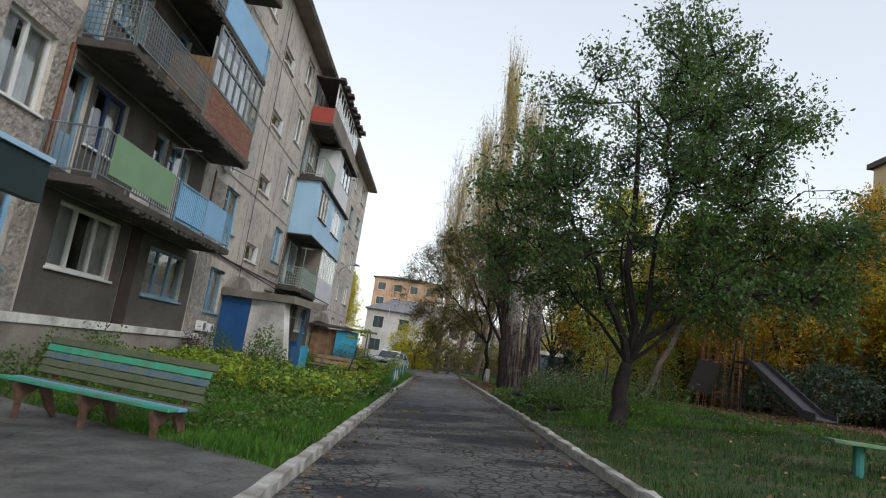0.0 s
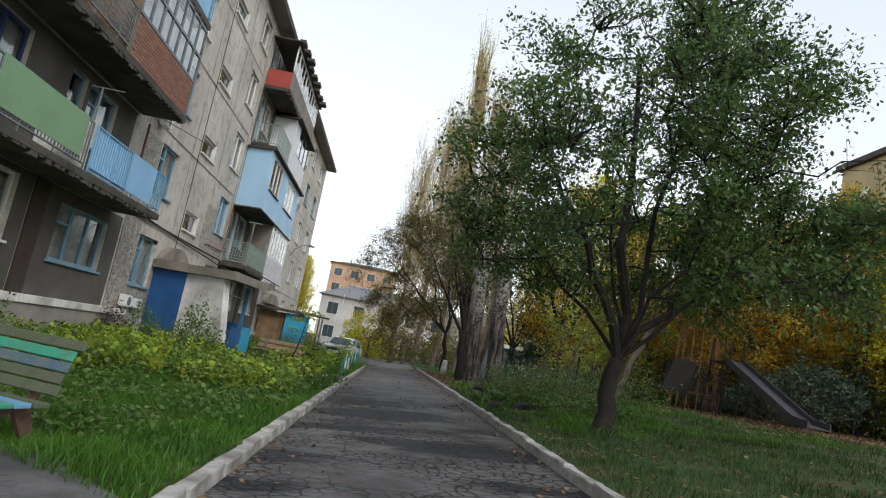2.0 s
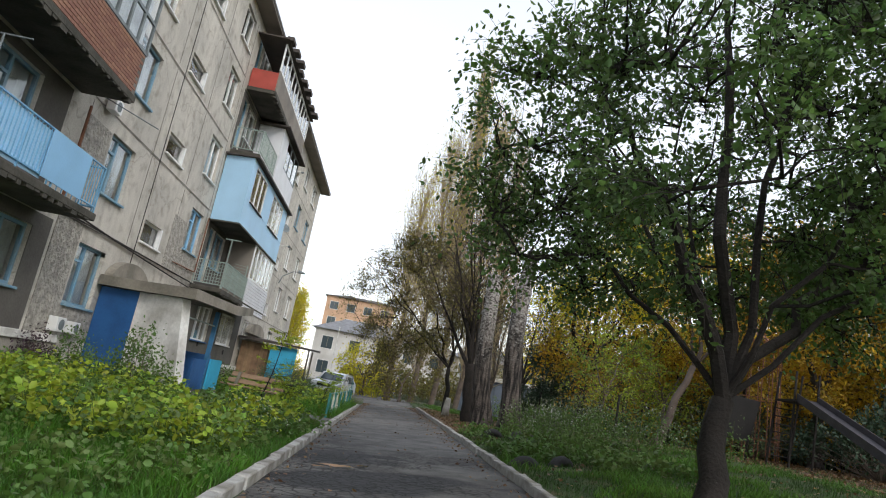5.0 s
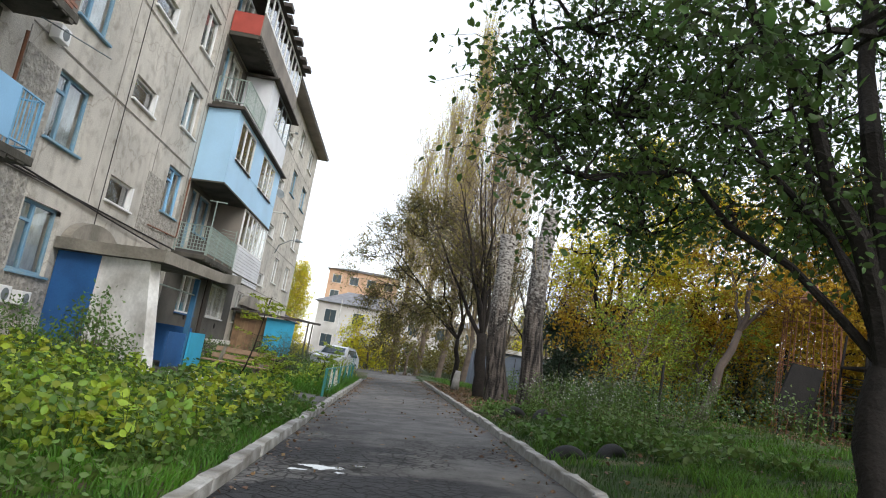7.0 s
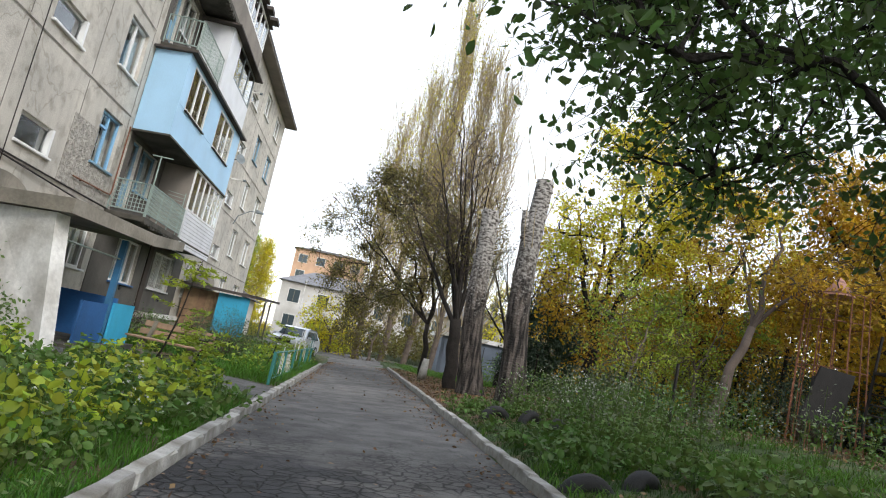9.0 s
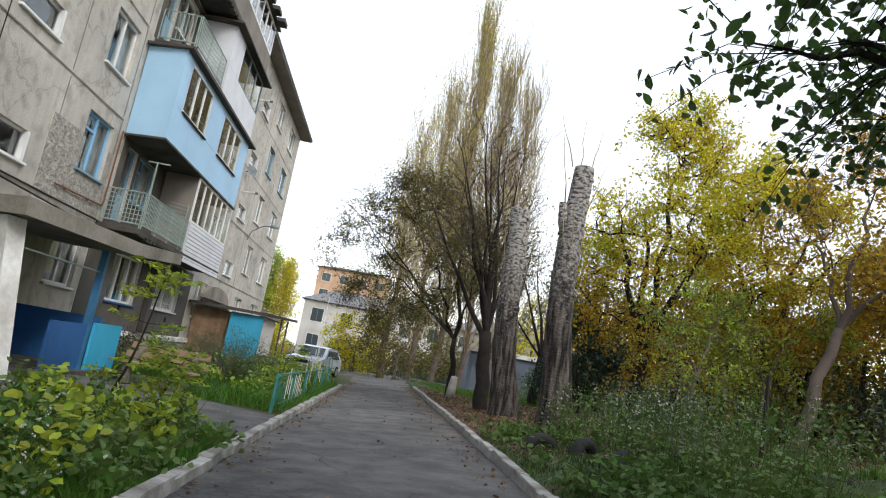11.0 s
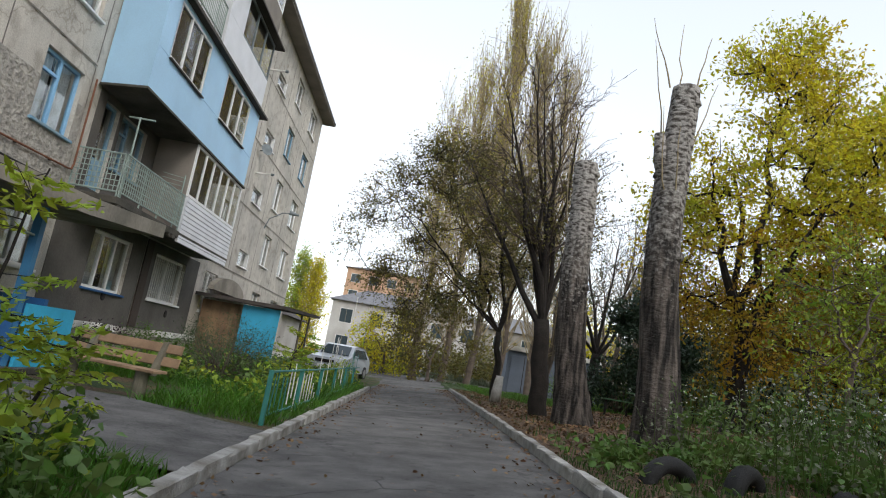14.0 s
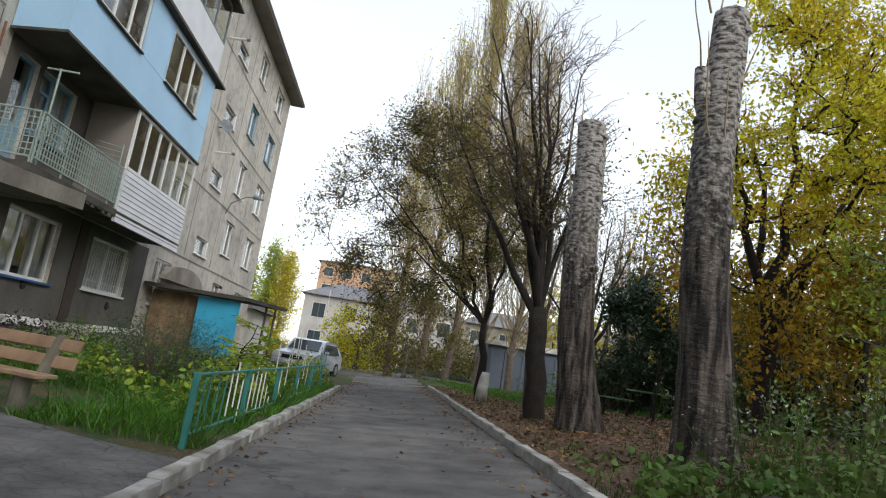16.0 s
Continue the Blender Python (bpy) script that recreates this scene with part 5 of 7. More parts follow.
def bare_tree(name, label, at, h, w, n, seed, bark="greybark", r=0.2, leaves=0, mat="leafyellow", base=0.12, lean=(0, 0), stems=1):
    """An upright tree of many steep, nearly bare branches."""
    rnd = random.Random(seed)
    e = thing(name, label, "tree", at)
    top = Vector((lean[0], lean[1], h))
    bm = nb()
    axes = []
    for s in range(stems):
        o = Vector((rnd.uniform(-1, 1), rnd.uniform(-1, 1), 0)) * (0 if s == 0 else w * 0.75)
        pts = bent((0, 0, -0.2), top + o if s == 0 else top * rnd.uniform(0.75, 0.95) + o, rnd, 0.012, 8)
        axes.append(pts)
        limb(bm, pts, r * (1 if s == 0 else 0.6), 0.02, 8)
    part("trunk", bm, bark, e, smooth=True)
    bm = nb()
    tips = []
    for i in range(n):
        pts = rnd.choice(axes)
        f = base + (1 - base) * rnd.random() ** 0.9 * 0.92
        j = min(int(f * 8), 7)
        p = pts[j].lerp(pts[j + 1], f * 8 - j)
        a = rnd.uniform(0, 2 * math.pi)
        L = h * rnd.uniform(0.13, 0.30) * (1.1 - 0.5 * f)
        out = w * rnd.uniform(0.35, 1.0) * (1.1 - f * 0.75)
        q = p + Vector((math.cos(a) * out, math.sin(a) * out, L))
        mid = p.lerp(q, 0.45) + Vector((math.cos(a), math.sin(a), 0)) * out * 0.22
        br = [p, mid, q]
        limb(bm, br, max(0.014, r * 0.20 * (1 - f * 0.6)), 0.006, 4)
        tips.append(q)
        for _ in range(5):
            s = p.lerp(q, rnd.uniform(0.35, 1.0))
            b2 = rnd.uniform(0, 2 * math.pi)
            t_ = s + Vector((math.cos(b2) * out * 0.3, math.sin(b2) * out * 0.3, L * rnd.uniform(0.25, 0.5)))
            tube(bm, s, t_, 0.008 + 0.0008 * max(0, h - 14), 0.004 + 0.0005 * max(0, h - 14), 3, cap=False)
            tips.append(t_)
    tagged(part("branch", bm, "twig" if bark != "bark" else "greybark", e), "steep thin branches", kind="stuff")
    if leaves:
        P = [tuple(rnd.choice(tips) + Vector((rnd.gauss(0, 0.3), rnd.gauss(0, 0.3), rnd.gauss(0, 0.5)))) for _ in range(leaves)]
        child("leaves", leaf_mesh("leaves", P, 0.32 if at[1] > 100 else 0.16 if h > 16 else 0.10, mat, seed=seed), e)
    return e


def vase_tree(label, at, fork, stems, r, seed, bark, twigs, leaf=0.08, leaves=0, mat="leafolive", low=99.0, arch=0.30):
    """A short trunk that parts into steep stems with arching, finely divided branches."""
    rnd = random.Random(seed)
    at, fork = Vector(at), Vector(fork)
    e = thing("tree", label, "tree", tuple(at))
    bm = nb(); limb(bm, [q - at for q in bent(at - Vector((0, 0, 0.2)), fork, rnd, 0.02, 5)], r * 1.25, r, 10)
    part("trunk", bm, bark, e, smooth=True)
    fine, tips = nb(), []
    def grow(bm, p, q, rad, level):
        pts = bent(p, q, rnd, 0.022 if level == 2 else 0.045, 5, 0.0 if level == 2 else 0.05)
        limb(bm, [v - at for v in pts], rad, max(0.004, rad * (0.14 if level == 2 else 0.28)), 6 if level == 2 else 3)
        if level == 0:
            tips.append(pts[-1]); tips.append(pts[2]); return
        L = (q - p).length
        for _ in range(19 if level == 2 else 9):
            f = rnd.uniform(0.22, 1.0)
            j = min(int(f * 5), 4)
            s0 = pts[j].lerp(pts[j + 1], f * 5 - j)
            a = rnd.uniform(0, 2 * math.pi)
            d = (q - p).normalized() * rnd.uniform(0.3, 0.9) + Vector((math.cos(a), math.sin(a), rnd.uniform(-0.1, 0.35))) * rnd.uniform(0.5, 1.0)
            grow(fine, s0, s0 + d.normalized() * L * arch * rnd.uniform(0.55, 1.25) * (1.25 - 0.5 * f), max(0.005, rad * (0.30 if level == 2 else 0.45) * (1.15 - 0.75 * f)), level - 1)
    for q in stems:
        bm = nb(); grow(bm, fork + Vector((rnd.uniform(-0.06, 0.06), rnd.uniform(-0.06, 0.06), -0.15)), Vector(q), r * rnd.uniform(0.32, 0.46), 2)
        part("stem", bm, bark, e, smooth=True)
    tagged(part("branch", fine, twigs, e), "arching fine branches", kind="stuff")
    if leaves:
        P = []
        while len(P) < leaves:
            t_ = rnd.choice(tips)
            if t_.z > low + rnd.gauss(0, 0.8): continue
            P.append(tuple(t_ - at + Vector((rnd.gauss(0, 0.12), rnd.gauss(0, 0.12), rnd.gauss(0, 0.12)))))
        child("leaves", leaf_mesh("leaves", P, leaf, mat, seed=seed, oval=True), e)
    return e


vase_tree("dark many-stemmed tree with nearly bare autumn branches", (4.75, 31.2, gz(4.75, 31.2)), (4.50, 31.25, 2.7),
          [(3.5, 31.2, 9.2), (4.1, 31.8, 8.7), (2.8, 30.8, 8.0), (2.2, 31.6, 6.4), (4.7, 30.9, 7.9), (5.3, 31.6, 6.9), (3.1, 32.2, 8.2), (4.2, 30.6, 7.4), (3.7, 30.9, 8.3)], 0.19, 31, "bark", "darktwig", 0.075, 3400, "leafolive", 6.0)
vase_tree("grey leafless tree with crooked spreading boughs", (8.7, 42.5, gz(8.7, 42.5)), (8.9, 42.4, 2.8),
          [(7.2, 42.0, 6.6), (9.4, 42.6, 8.2), (11.2, 42.2, 6.8), (8.2, 43.2, 7.6), (10.2, 41.8, 7.6), (6.6, 42.6, 5.4)], 0.20, 33, "bark", "darktwig", 0.10, 2400, "paleweed", 99, 0.36)
for k, (x, y, h, w, lv) in enumerate(((1.6, 61, 19.0, 3.2, 3200), (3.6, 63, 23.5, 3.4, 4200), (5.4, 63, 30.0, 2.2, 8000), (7.6, 64, 27.0, 3.4, 3200), (9.8, 63, 24.5, 3.4, 1500))):
    bare_tree("tree", "tall columnar poplar with few yellow leaves", (x, y, 0.2), h, w, 300, 60 + k, "greybark", 0.26, lv, "leafyellow", 0.10)
for k, (x, y, h) in enumerate(((14, 52, 11), (11, 47, 9), (18, 56, 12), (7.4, 45, 8.5))):
    bare_tree("tree", "grey leafless tree beyond the garages", (x, y, gz(x, y)), h, 2.6, 90, 80 + k, "greybark", 0.16, 250, "leafolive", 0.2, (0.3, 0), 3)
for k, (x, y, h) in enumerate(((-22, 118, 12.5), (-18.5, 121, 14.5), (-15.8, 119, 13.5), (-26, 115, 12))):
    bare_tree("tree", "distant yellow poplar behind the white house", (x, y, 0.1), h, 3.2, 160, 90 + k, "greybark", 0.3, 8000, ("leafyellow", "leaflime")[k % 2], 0.06)
crown_tree("tree", "distant green tree behind the block", (-19, 96, 0.1), (-19, 96, 5), [((-20, 96, 9), 0.6), ((-18, 96, 10), 0.6)], (-19, 96, 8.5), (4, 4, 5.5), 110, 110, 0.4, "leaflime", "greybark", 0.25, 95, 0.9, -0.95)
crown_tree("shrub", "yellow shrub beside the white house", (-8.5, 72, 0.1), (-8.5, 72, 0.7), [((-9, 72, 1.6), 0.6), ((-8, 72, 1.8), 0.6)], (-8.4, 72, 1.5), (2.2, 1.5, 1.3), 60, 90, 0.14, "leafyellow", "greybark", 0.05, 96, 0.35, -0.95)
crown_tree("shrub", "dark conifer shrub among the trees", (9.8, 39.5, gz(9.8, 39.5)), (9.8, 39.5, 1.2), [((9.6, 39.5, 3.4), 0.6), ((10.2, 39.7, 3.8), 0.6)], (9.8, 39.5, 2.9), (2.0, 1.6, 2.3), 110, 130, 0.16, "conifer", "bark", 0.08, 97, 0.35, -0.98)


def lopped(label, at, top, r0, r1, seed, arm=None, whips=6):
    """A lopped poplar: thick rough trunk with a cut head and thin whips."""
    rnd = random.Random(seed)
    e = thing("tree_stump", label, "tree", at)
    A, T = Vector(at), Vector(top)
    bm = nb()
    n, k = 40, 64
    rings = []
    for j in range(k + 1):
        f = j / k
        c = (T - A) * f + Vector((0.10 * math.sin(f * 5 + seed), 0.08 * math.cos(f * 4), 0))
        rad = r0 + (r1 - r0) * f + 0.42 * r0 * math.exp(-f * 13)
        ring = []
        for i in range(n):
            a = 2 * math.pi * i / n
            d = 1 + 0.10 * noise.noise((math.cos(a) * 2.2, math.sin(a) * 2.2, f * 6 + seed)) + 0.05 * noise.noise((math.cos(a) * 7, math.sin(a) * 7, f * 22 + seed)) + 0.09 * math.exp(-f * 9) * math.cos(5 * a) + (0.025 + 0.055 * (1 - f) ** 2) * noise.noise((math.cos(a) * 8, math.sin(a) * 8, f * 5 + seed))
            ring.append(bm.verts.new(c + Vector((math.cos(a) * rad * d, math.sin(a) * rad * d, -0.15 if j == 0 else 0))))
        rings.append(ring)
    for a, b in zip(rings, rings[1:]):
        for i in range(n):
            bm.faces.new((a[i], a[(i + 1) % n], b[(i + 1) % n], b[i]))
    bm.faces.new(rings[-1])
    part("trunk", bm, "poplar", e, smooth=True)
    if arm:
        bm = nb(); limb(bm, [Vector(p) - A for p in arm], r1 * 0.55, r1 * 0.42, 9)
        tube(bm, Vector(arm[-1]) - A, Vector(arm[-1]) - A + Vector((0, 0, 0.02)), r1 * 0.42, r1 * 0.40, 9)
        part("cut_arm", bm, "poplar", e, "short sawn-off side limb", True)
    for f, a in ((0.94, -0.3), (0.50, -0.5), (0.72, 2.4)):     # swollen scars of old cuts
        c = (T - A) * f + Vector((0.10 * math.sin(f * 5 + seed), 0.08 * math.cos(f * 4), 0))
        rad = r0 + (r1 - r0) * f
        o = Vector((math.cos(a), math.sin(a) - 0.5, 0.25)).normalized()
        bm = nb(); limb(bm, [c + o * rad * 0.6, c + o * rad * 1.0, c + o * rad * 1.22], rad * 0.42, rad * 0.24, 9)
        part("knot", bm, "poplar", e, "swollen knot over an old cut", True)
    for _ in range(whips):
        bm = nb()
        a = rnd.uniform(0, 6.28)
        p = (T - A) * rnd.uniform(0.55, 1.0) + Vector((math.cos(a), math.sin(a), 0)) * r1 * 0.9
        q = p + Vector((math.cos(a) * rnd.uniform(0.15, 0.5), math.sin(a) * 0.4, rnd.uniform(0.9, 2.1)))
        limb(bm, bent(p, q, rnd, 0.02, 5), 0.016, 0.004, 5)
        part("shoot", bm, "twig", e)
    return e


lopped("thick lopped poplar trunk with pale scarred bark", (5.16, 24.75, gz(5.16, 24.75) - 0.1), (5.07, 25.0, 6.05), 0.31, 0.205, 2,
       [(4.98, 24.85, 4.3), (4.80, 24.8, 4.75), (4.76, 24.8, 5.15)], 8)
lopped("second lopped poplar trunk beside the drive", (5.0, 28.9, gz(5.0, 28.9) - 0.1), (4.5, 29.1, 6.0), 0.34, 0.25, 9, None, 5)


def woods(label, spots, mat, leaf, per, seed):
    """A far belt of trees that nobody could count: crowns of leaves and a few stems."""
    rnd = random.Random(seed)
    P, bm = [], nb()
    for x, y, h, r in spots:
        z = ground_z(x, y)
        tube(bm, (x, y, z - 0.2), (x + rnd.uniform(-0.5, 0.5), y, z + h * 0.8), 0.14, 0.05, 5, cap=False)
        for _ in range(int(h * r * 2.2)):
            a, q, f = rnd.uniform(0, 6.28), rnd.random() ** 0.5, rnd.uniform(0.04, 1.0)
            w = r * (0.55 + 0.45 * math.sin(math.pi * min(1, f + 0.15)))
            c = Vector((x + math.cos(a) * q * w, y + math.sin(a) * q * w, z + h * f))
            for _ in range(per):
                P.append((c.x + rnd.gauss(0, 0.5), c.y + rnd.gauss(0, 0.5), c.z + rnd.gauss(0, 0.4)))
    tagged(new("far_woods", leaf_mesh("far_woods", P, leaf, mat, seed=seed)), label, "trees", kind="stuff")
    single("far_woods_stems", bm, "bark", "dim stems of the far trees", "trees", "stuff")


def belt(n, x0, y0, x1, y1, wide, h0, h1, r, seed):
    rs = random.Random(seed)
    return [(x0 + (x1 - x0) * f + rs.uniform(-wide, wide), y0 + (y1 - y0) * f + rs.uniform(-wide, wide), rs.uniform(h0, h1), r * rs.uniform(0.7, 1.3)) for f in [(i + rs.random()) / n for i in range(n)]]


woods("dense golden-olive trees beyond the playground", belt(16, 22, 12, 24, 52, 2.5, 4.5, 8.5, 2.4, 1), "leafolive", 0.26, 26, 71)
woods("dark green thicket under the far trees", belt(26, 19, 14, 20, 55, 3.0, 1.8, 3.2, 1.9, 2), "conifer", 0.22, 30, 72)
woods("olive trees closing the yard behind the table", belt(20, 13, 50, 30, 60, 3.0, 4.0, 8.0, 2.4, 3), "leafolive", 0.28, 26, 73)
woods("dark bushes closing the yard behind the table", belt(18, 10.5, 44, 28, 52, 2.5, 1.5, 2.8, 1.8, 4), "conifer", 0.24, 26, 74)
woods("yellow trees behind the garages", belt(14, 14, 76, 45, 70, 4.0, 6.0, 11.0, 3.2, 5), "leafyellow", 0.45, 20, 75)
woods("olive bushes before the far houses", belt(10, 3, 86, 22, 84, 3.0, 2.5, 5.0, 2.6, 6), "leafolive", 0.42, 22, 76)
woods("gold and olive young trees round the playground", belt(11, 13.5, 33, 19, 22, 1.6, 3.0, 6.5, 2.0, 7), "leafgold", 0.17, 60, 77)
woods("dark thicket round the playground", belt(20, 12.0, 36, 20, 18, 1.4, 1.4, 2.8, 1.7, 8), "conifer", 0.15, 60, 78)
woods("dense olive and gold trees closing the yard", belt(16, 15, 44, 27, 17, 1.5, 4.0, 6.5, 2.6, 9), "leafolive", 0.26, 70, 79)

# ---- kerbs ----
def kerb(name, label, xs, y0, y1, seed, xf):
    """A row of separate kerb stones, slightly uneven."""
    rnd = random.Random(seed)
    k = thing(name, label, "kerb", (0, 0, 0), kind="structure")
    meshes = []
    for v in range(4):
        bm = nb(); box(bm, -0.065, 0.065, 0.006, 0.994, -0.14, 0.12, 0.014)
        bmesh.ops.bisect_plane(bm, geom=bm.verts[:] + bm.edges[:] + bm.faces[:], plane_co=(0, rnd.uniform(0.2, 0.4), 0), plane_no=(0, 1, 0))
        bmesh.ops.bisect_plane(bm, geom=bm.verts[:] + bm.edges[:] + bm.faces[:], plane_co=(0, rnd.uniform(0.55, 0.85), 0), plane_no=(0, 1, 0.1))
        for w in bm.verts:
            w.co += Vector((rnd.uniform(-0.012, 0.012), 0, rnd.uniform(-0.012, 0.006) if w.co.z > 0 else 0))
        meshes.append(mesh_of("kerb_stone", bm, "kerb"))
    y = y0
    while y < y1:
        o = new("kerb_stone", rnd.choice(meshes))
        o.parent = k
        x = xf(y)
        o.matrix_world = pose(x + rnd.uniform(-0.012, 0.012), y, road_z(x) + rnd.uniform(-0.012, 0.008), rnd.uniform(-0.6, 0.6), rnd.uniform(-1.5, 1.5), rnd.uniform(-0.7, 0.7))
        y += 1.0
    return k


kerb("kerb_left", "chipped whitewashed concrete kerb", 0, -7.6, 38.6, 5, lambda y: KL - 0.075)
kerb("kerb_right", "whitewashed concrete kerb along the verge", 0, -8, 45.5, 6, lambda y: KR + 0.075)
kerb("kerb_far", "concrete kerb at the end of the drive", 0, 66, 68, 7, lambda y: 6.0)


# ---- benches ----
def plank(bm, L, w, t, rnd):
    box(bm, -L / 2 + rnd.uniform(-0.03, 0.03), L / 2 + rnd.uniform(-0.03, 0.03), -w / 2, w / 2, -t / 2, t / 2, 0.006)


def bench_painted(at, rz):
    """Long slatted bench with painted planks on cast feet."""
    rnd = random.Random(4)
    e = thing("bench", "long slatted bench in worn green and blue paint", "bench", at, rz=rz)
    L = 2.5
    for i, m in enumerate(("benchgreen", "benchblue", "benchmoss")):
        bm = nb(); plank(bm, L, 0.145, 0.04, rnd)
        o = part("seat_slat", bm, m, e); o.matrix_local = pose(0, -0.22 + i * 0.165, 0.44, 0)
    for i, m in enumerate(("benchmoss", "benchmoss", "benchdark", "benchgreen", "benchmoss")):
        bm = nb(); plank(bm, L, 0.085, 0.03, rnd)
        o = part("back_slat", bm, m, e); o.matrix_local = pose(0, 0.20 + i * 0.038, 0.555 + i * 0.09, 68)
    for x in (-1.0, 0.0, 1.0):
        bm = nb()
        poly(bm, [(-0.03, -0.20, 0), (-0.03, -0.14, 0), (-0.03, -0.13, 0.24), (-0.03, 0.08, 0.36), (-0.03, 0.24, 0.10), (-0.03, 0.36, -0.02), (-0.03, 0.40, 0.0), (-0.03, 0.25, 0.34), (-0.03, 0.44, 0.90), (-0.03, 0.40, 0.91), (-0.03, 0.20, 0.42), (-0.03, -0.26, 0.42), (-0.03, -0.27, 0.36), (-0.03, -0.20, 0.2)], (0.045, 0, 0))
        o = part("leg", bm, "castfoot", e, "rusty cast leg"); o.location = (x, 0, 0)
    return e


def bench_plain(at, rz):
    rnd = random.Random(8)
    e = thing("bench", "bare plank bench on stump legs", "bench", at, rz=rz)
    L = 1.85
    for i in range(2):
        bm = nb(); plank(bm, L, 0.15, 0.04, rnd); o = part("seat_slat", bm, "rawwood", e); o.matrix_local = pose(0, -0.16 + 0.17 * i, 0.40)
        bm = nb(); plank(bm, L, 0.13, 0.04, rnd); o = part("back_slat", bm, "rawwood", e); o.matrix_local = pose(0, 0.24 + 0.05 * i, 0.53 + 0.18 * i, 76)
    for x in (-0.62, 0.62):
        bm = nb(); tube(bm, (x, -0.05, -0.1), (x, -0.05, 0.378), 0.10, 0.09, 10); part("leg", bm, "greywood", e, "short round log leg")
        bm = nb(); poly(bm, [(x - 0.04, 0.08, 0.32), (x - 0.04, 0.18, 0.32), (x - 0.04, 0.345, 0.80), (x - 0.04, 0.27, 0.80)], (0.08, 0, 0)); part("bracket", bm, "greywood", e)
    return e


bench_painted((-2.42, 6.58, ground_z(-2.42, 6.58)), -18.4)
bench_plain((-2.50, 24.8, 0.05), -20)


# ---- picket fence along the bed ----
def low_fence():
    f = thing("fence", "low teal and white metal picket fence", "fence", (0, 24, 0.05))
    x, a, b, h = -0.12, 23.9, 37.6, 0.68
    for z in (0.12, h):
        bm = nb(); box(bm, x - 0.02, x + 0.02, 0, b - a, z - 0.012, z + 0.012, 0.004); part("rail", bm, "tealbar", f)
    n = 46
    for i in range(n + 1):
        y = (b - a) * i / n
        bm = nb()
        if i % 8 == 0:
            box(bm, x - 0.03, x + 0.03, y - 0.03, y + 0.03, -0.1, h + 0.02, 0.005); part("post", bm, "tealbar", f)
        else:
            box(bm, x - 0.006, x + 0.006, y - 0.014, y + 0.014, 0.13, h - 0.02); o = part("picket", bm, "whitewash" if 4 < i < 30 else "tealbar", f)
            o.rotation_euler = (radians(random.Random(i).uniform(-7.0, 7.0)), 0, 0)


low_fence()


# ---- car ----
def car(at, rz):
    c = thing("car", "silver-grey estate car parked at the kerb", "car", at, rz=rz)
    prof = [(-2.05, 0.35), (-2.1, 0.62), (-2.0, 0.80), (-0.95, 0.95), (-0.35, 1.40), (0.2, 1.47), (1.35, 1.43), (1.95, 1.0), (2.05, 0.85), (2.08, 0.40), (1.75, 0.28), (-1.8, 0.26)]
    bm = nb()
    rows = []
    for sx, ins in ((-0.84, 0.0), (-0.72, 1.0), (0.72, 1.0), (0.84, 0.0)):
        row = []
        for y, z in prof:
            s = sx if abs(sx) < 0.8 or z < 0.9 else sx * (1 - 0.22 * (z - 0.9) / 0.55)
            zz = z + (0.03 if ins and z > 0.7 else 0)
            row.append(bm.verts.new((s, y, zz)))
        rows.append(row)
    n = len(prof)
    for a, b in zip(rows, rows[1:]):
        for i in range(n):
            bm.faces.new((a[i], a[(i + 1) % n], b[(i + 1) % n], b[i]))
    bm.faces.new(rows[0][::-1]); bm.faces.new(rows[-1])
    bmesh.ops.recalc_face_normals(bm, faces=bm.faces)
    part("body", bm, "carpaint", c)
    bm = nb(); poly(bm, [(-0.66, -0.93, 1.01), (0.66, -0.93, 1.01), (0.58, -0.39, 1.405), (-0.58, -0.39, 1.405)], (0, -0.02, 0.022)); part("windscreen", bm, "carglass", c, "dark windscreen")
    for s in (-1, 1):
        bm = nb(); poly(bm, [(s * 0.835, -0.75, 0.96), (s * 0.835, 1.5, 0.96), (s * 0.745, 1.2, 1.34), (s * 0.745, -0.28, 1.34)], (s * 0.012, 0, 0.01)); part("side_window", bm, "carglass", c)
        bm = nb(); box(bm, s * 0.62 - 0.17, s * 0.62 + 0.17, -2.13, -2.04, 0.60, 0.76, 0.02); part("headlight", bm, "lamp", c, "clear headlight")
        bm = nb(); box(bm, s * 0.95 - 0.09, s * 0.95 + 0.09, -0.72, -0.64, 0.95, 1.06, 0.02); part("wing_mirror", bm, "carpaint", c)
        for y in (-1.3, 1.3):
            bm = nb(); tube(bm, (s * 0.70, y, 0.31), (s * 0.87, y, 0.31), 0.31, 0.31, 20); w = part("wheel", bm, "rubber", c, "black tyre")
            bm = nb(); tube(bm, (s * 0.871, y, 0.31), (s * 0.885, y, 0.31), 0.20, 0.19, 16); part("rim", bm, "chrome", w)
    bm = nb(); box(bm, -0.42, 0.42, -2.14, -2.08, 0.60, 0.74, 0.01); part("grille", bm, "iron", c, "dark grille")
    bm = nb(); box(bm, -0.82, 0.82, -2.17, -2.05, 0.36, 0.55, 0.03); part("bumper", bm, "carpaint", c)
    bm = nb(); box(bm, -0.26, 0.26, -2.185, -2.172, 0.41, 0.52); part("number_plate", bm, "white", c, "white number plate")


car((-1.75, 46.5, 0.0), -12)


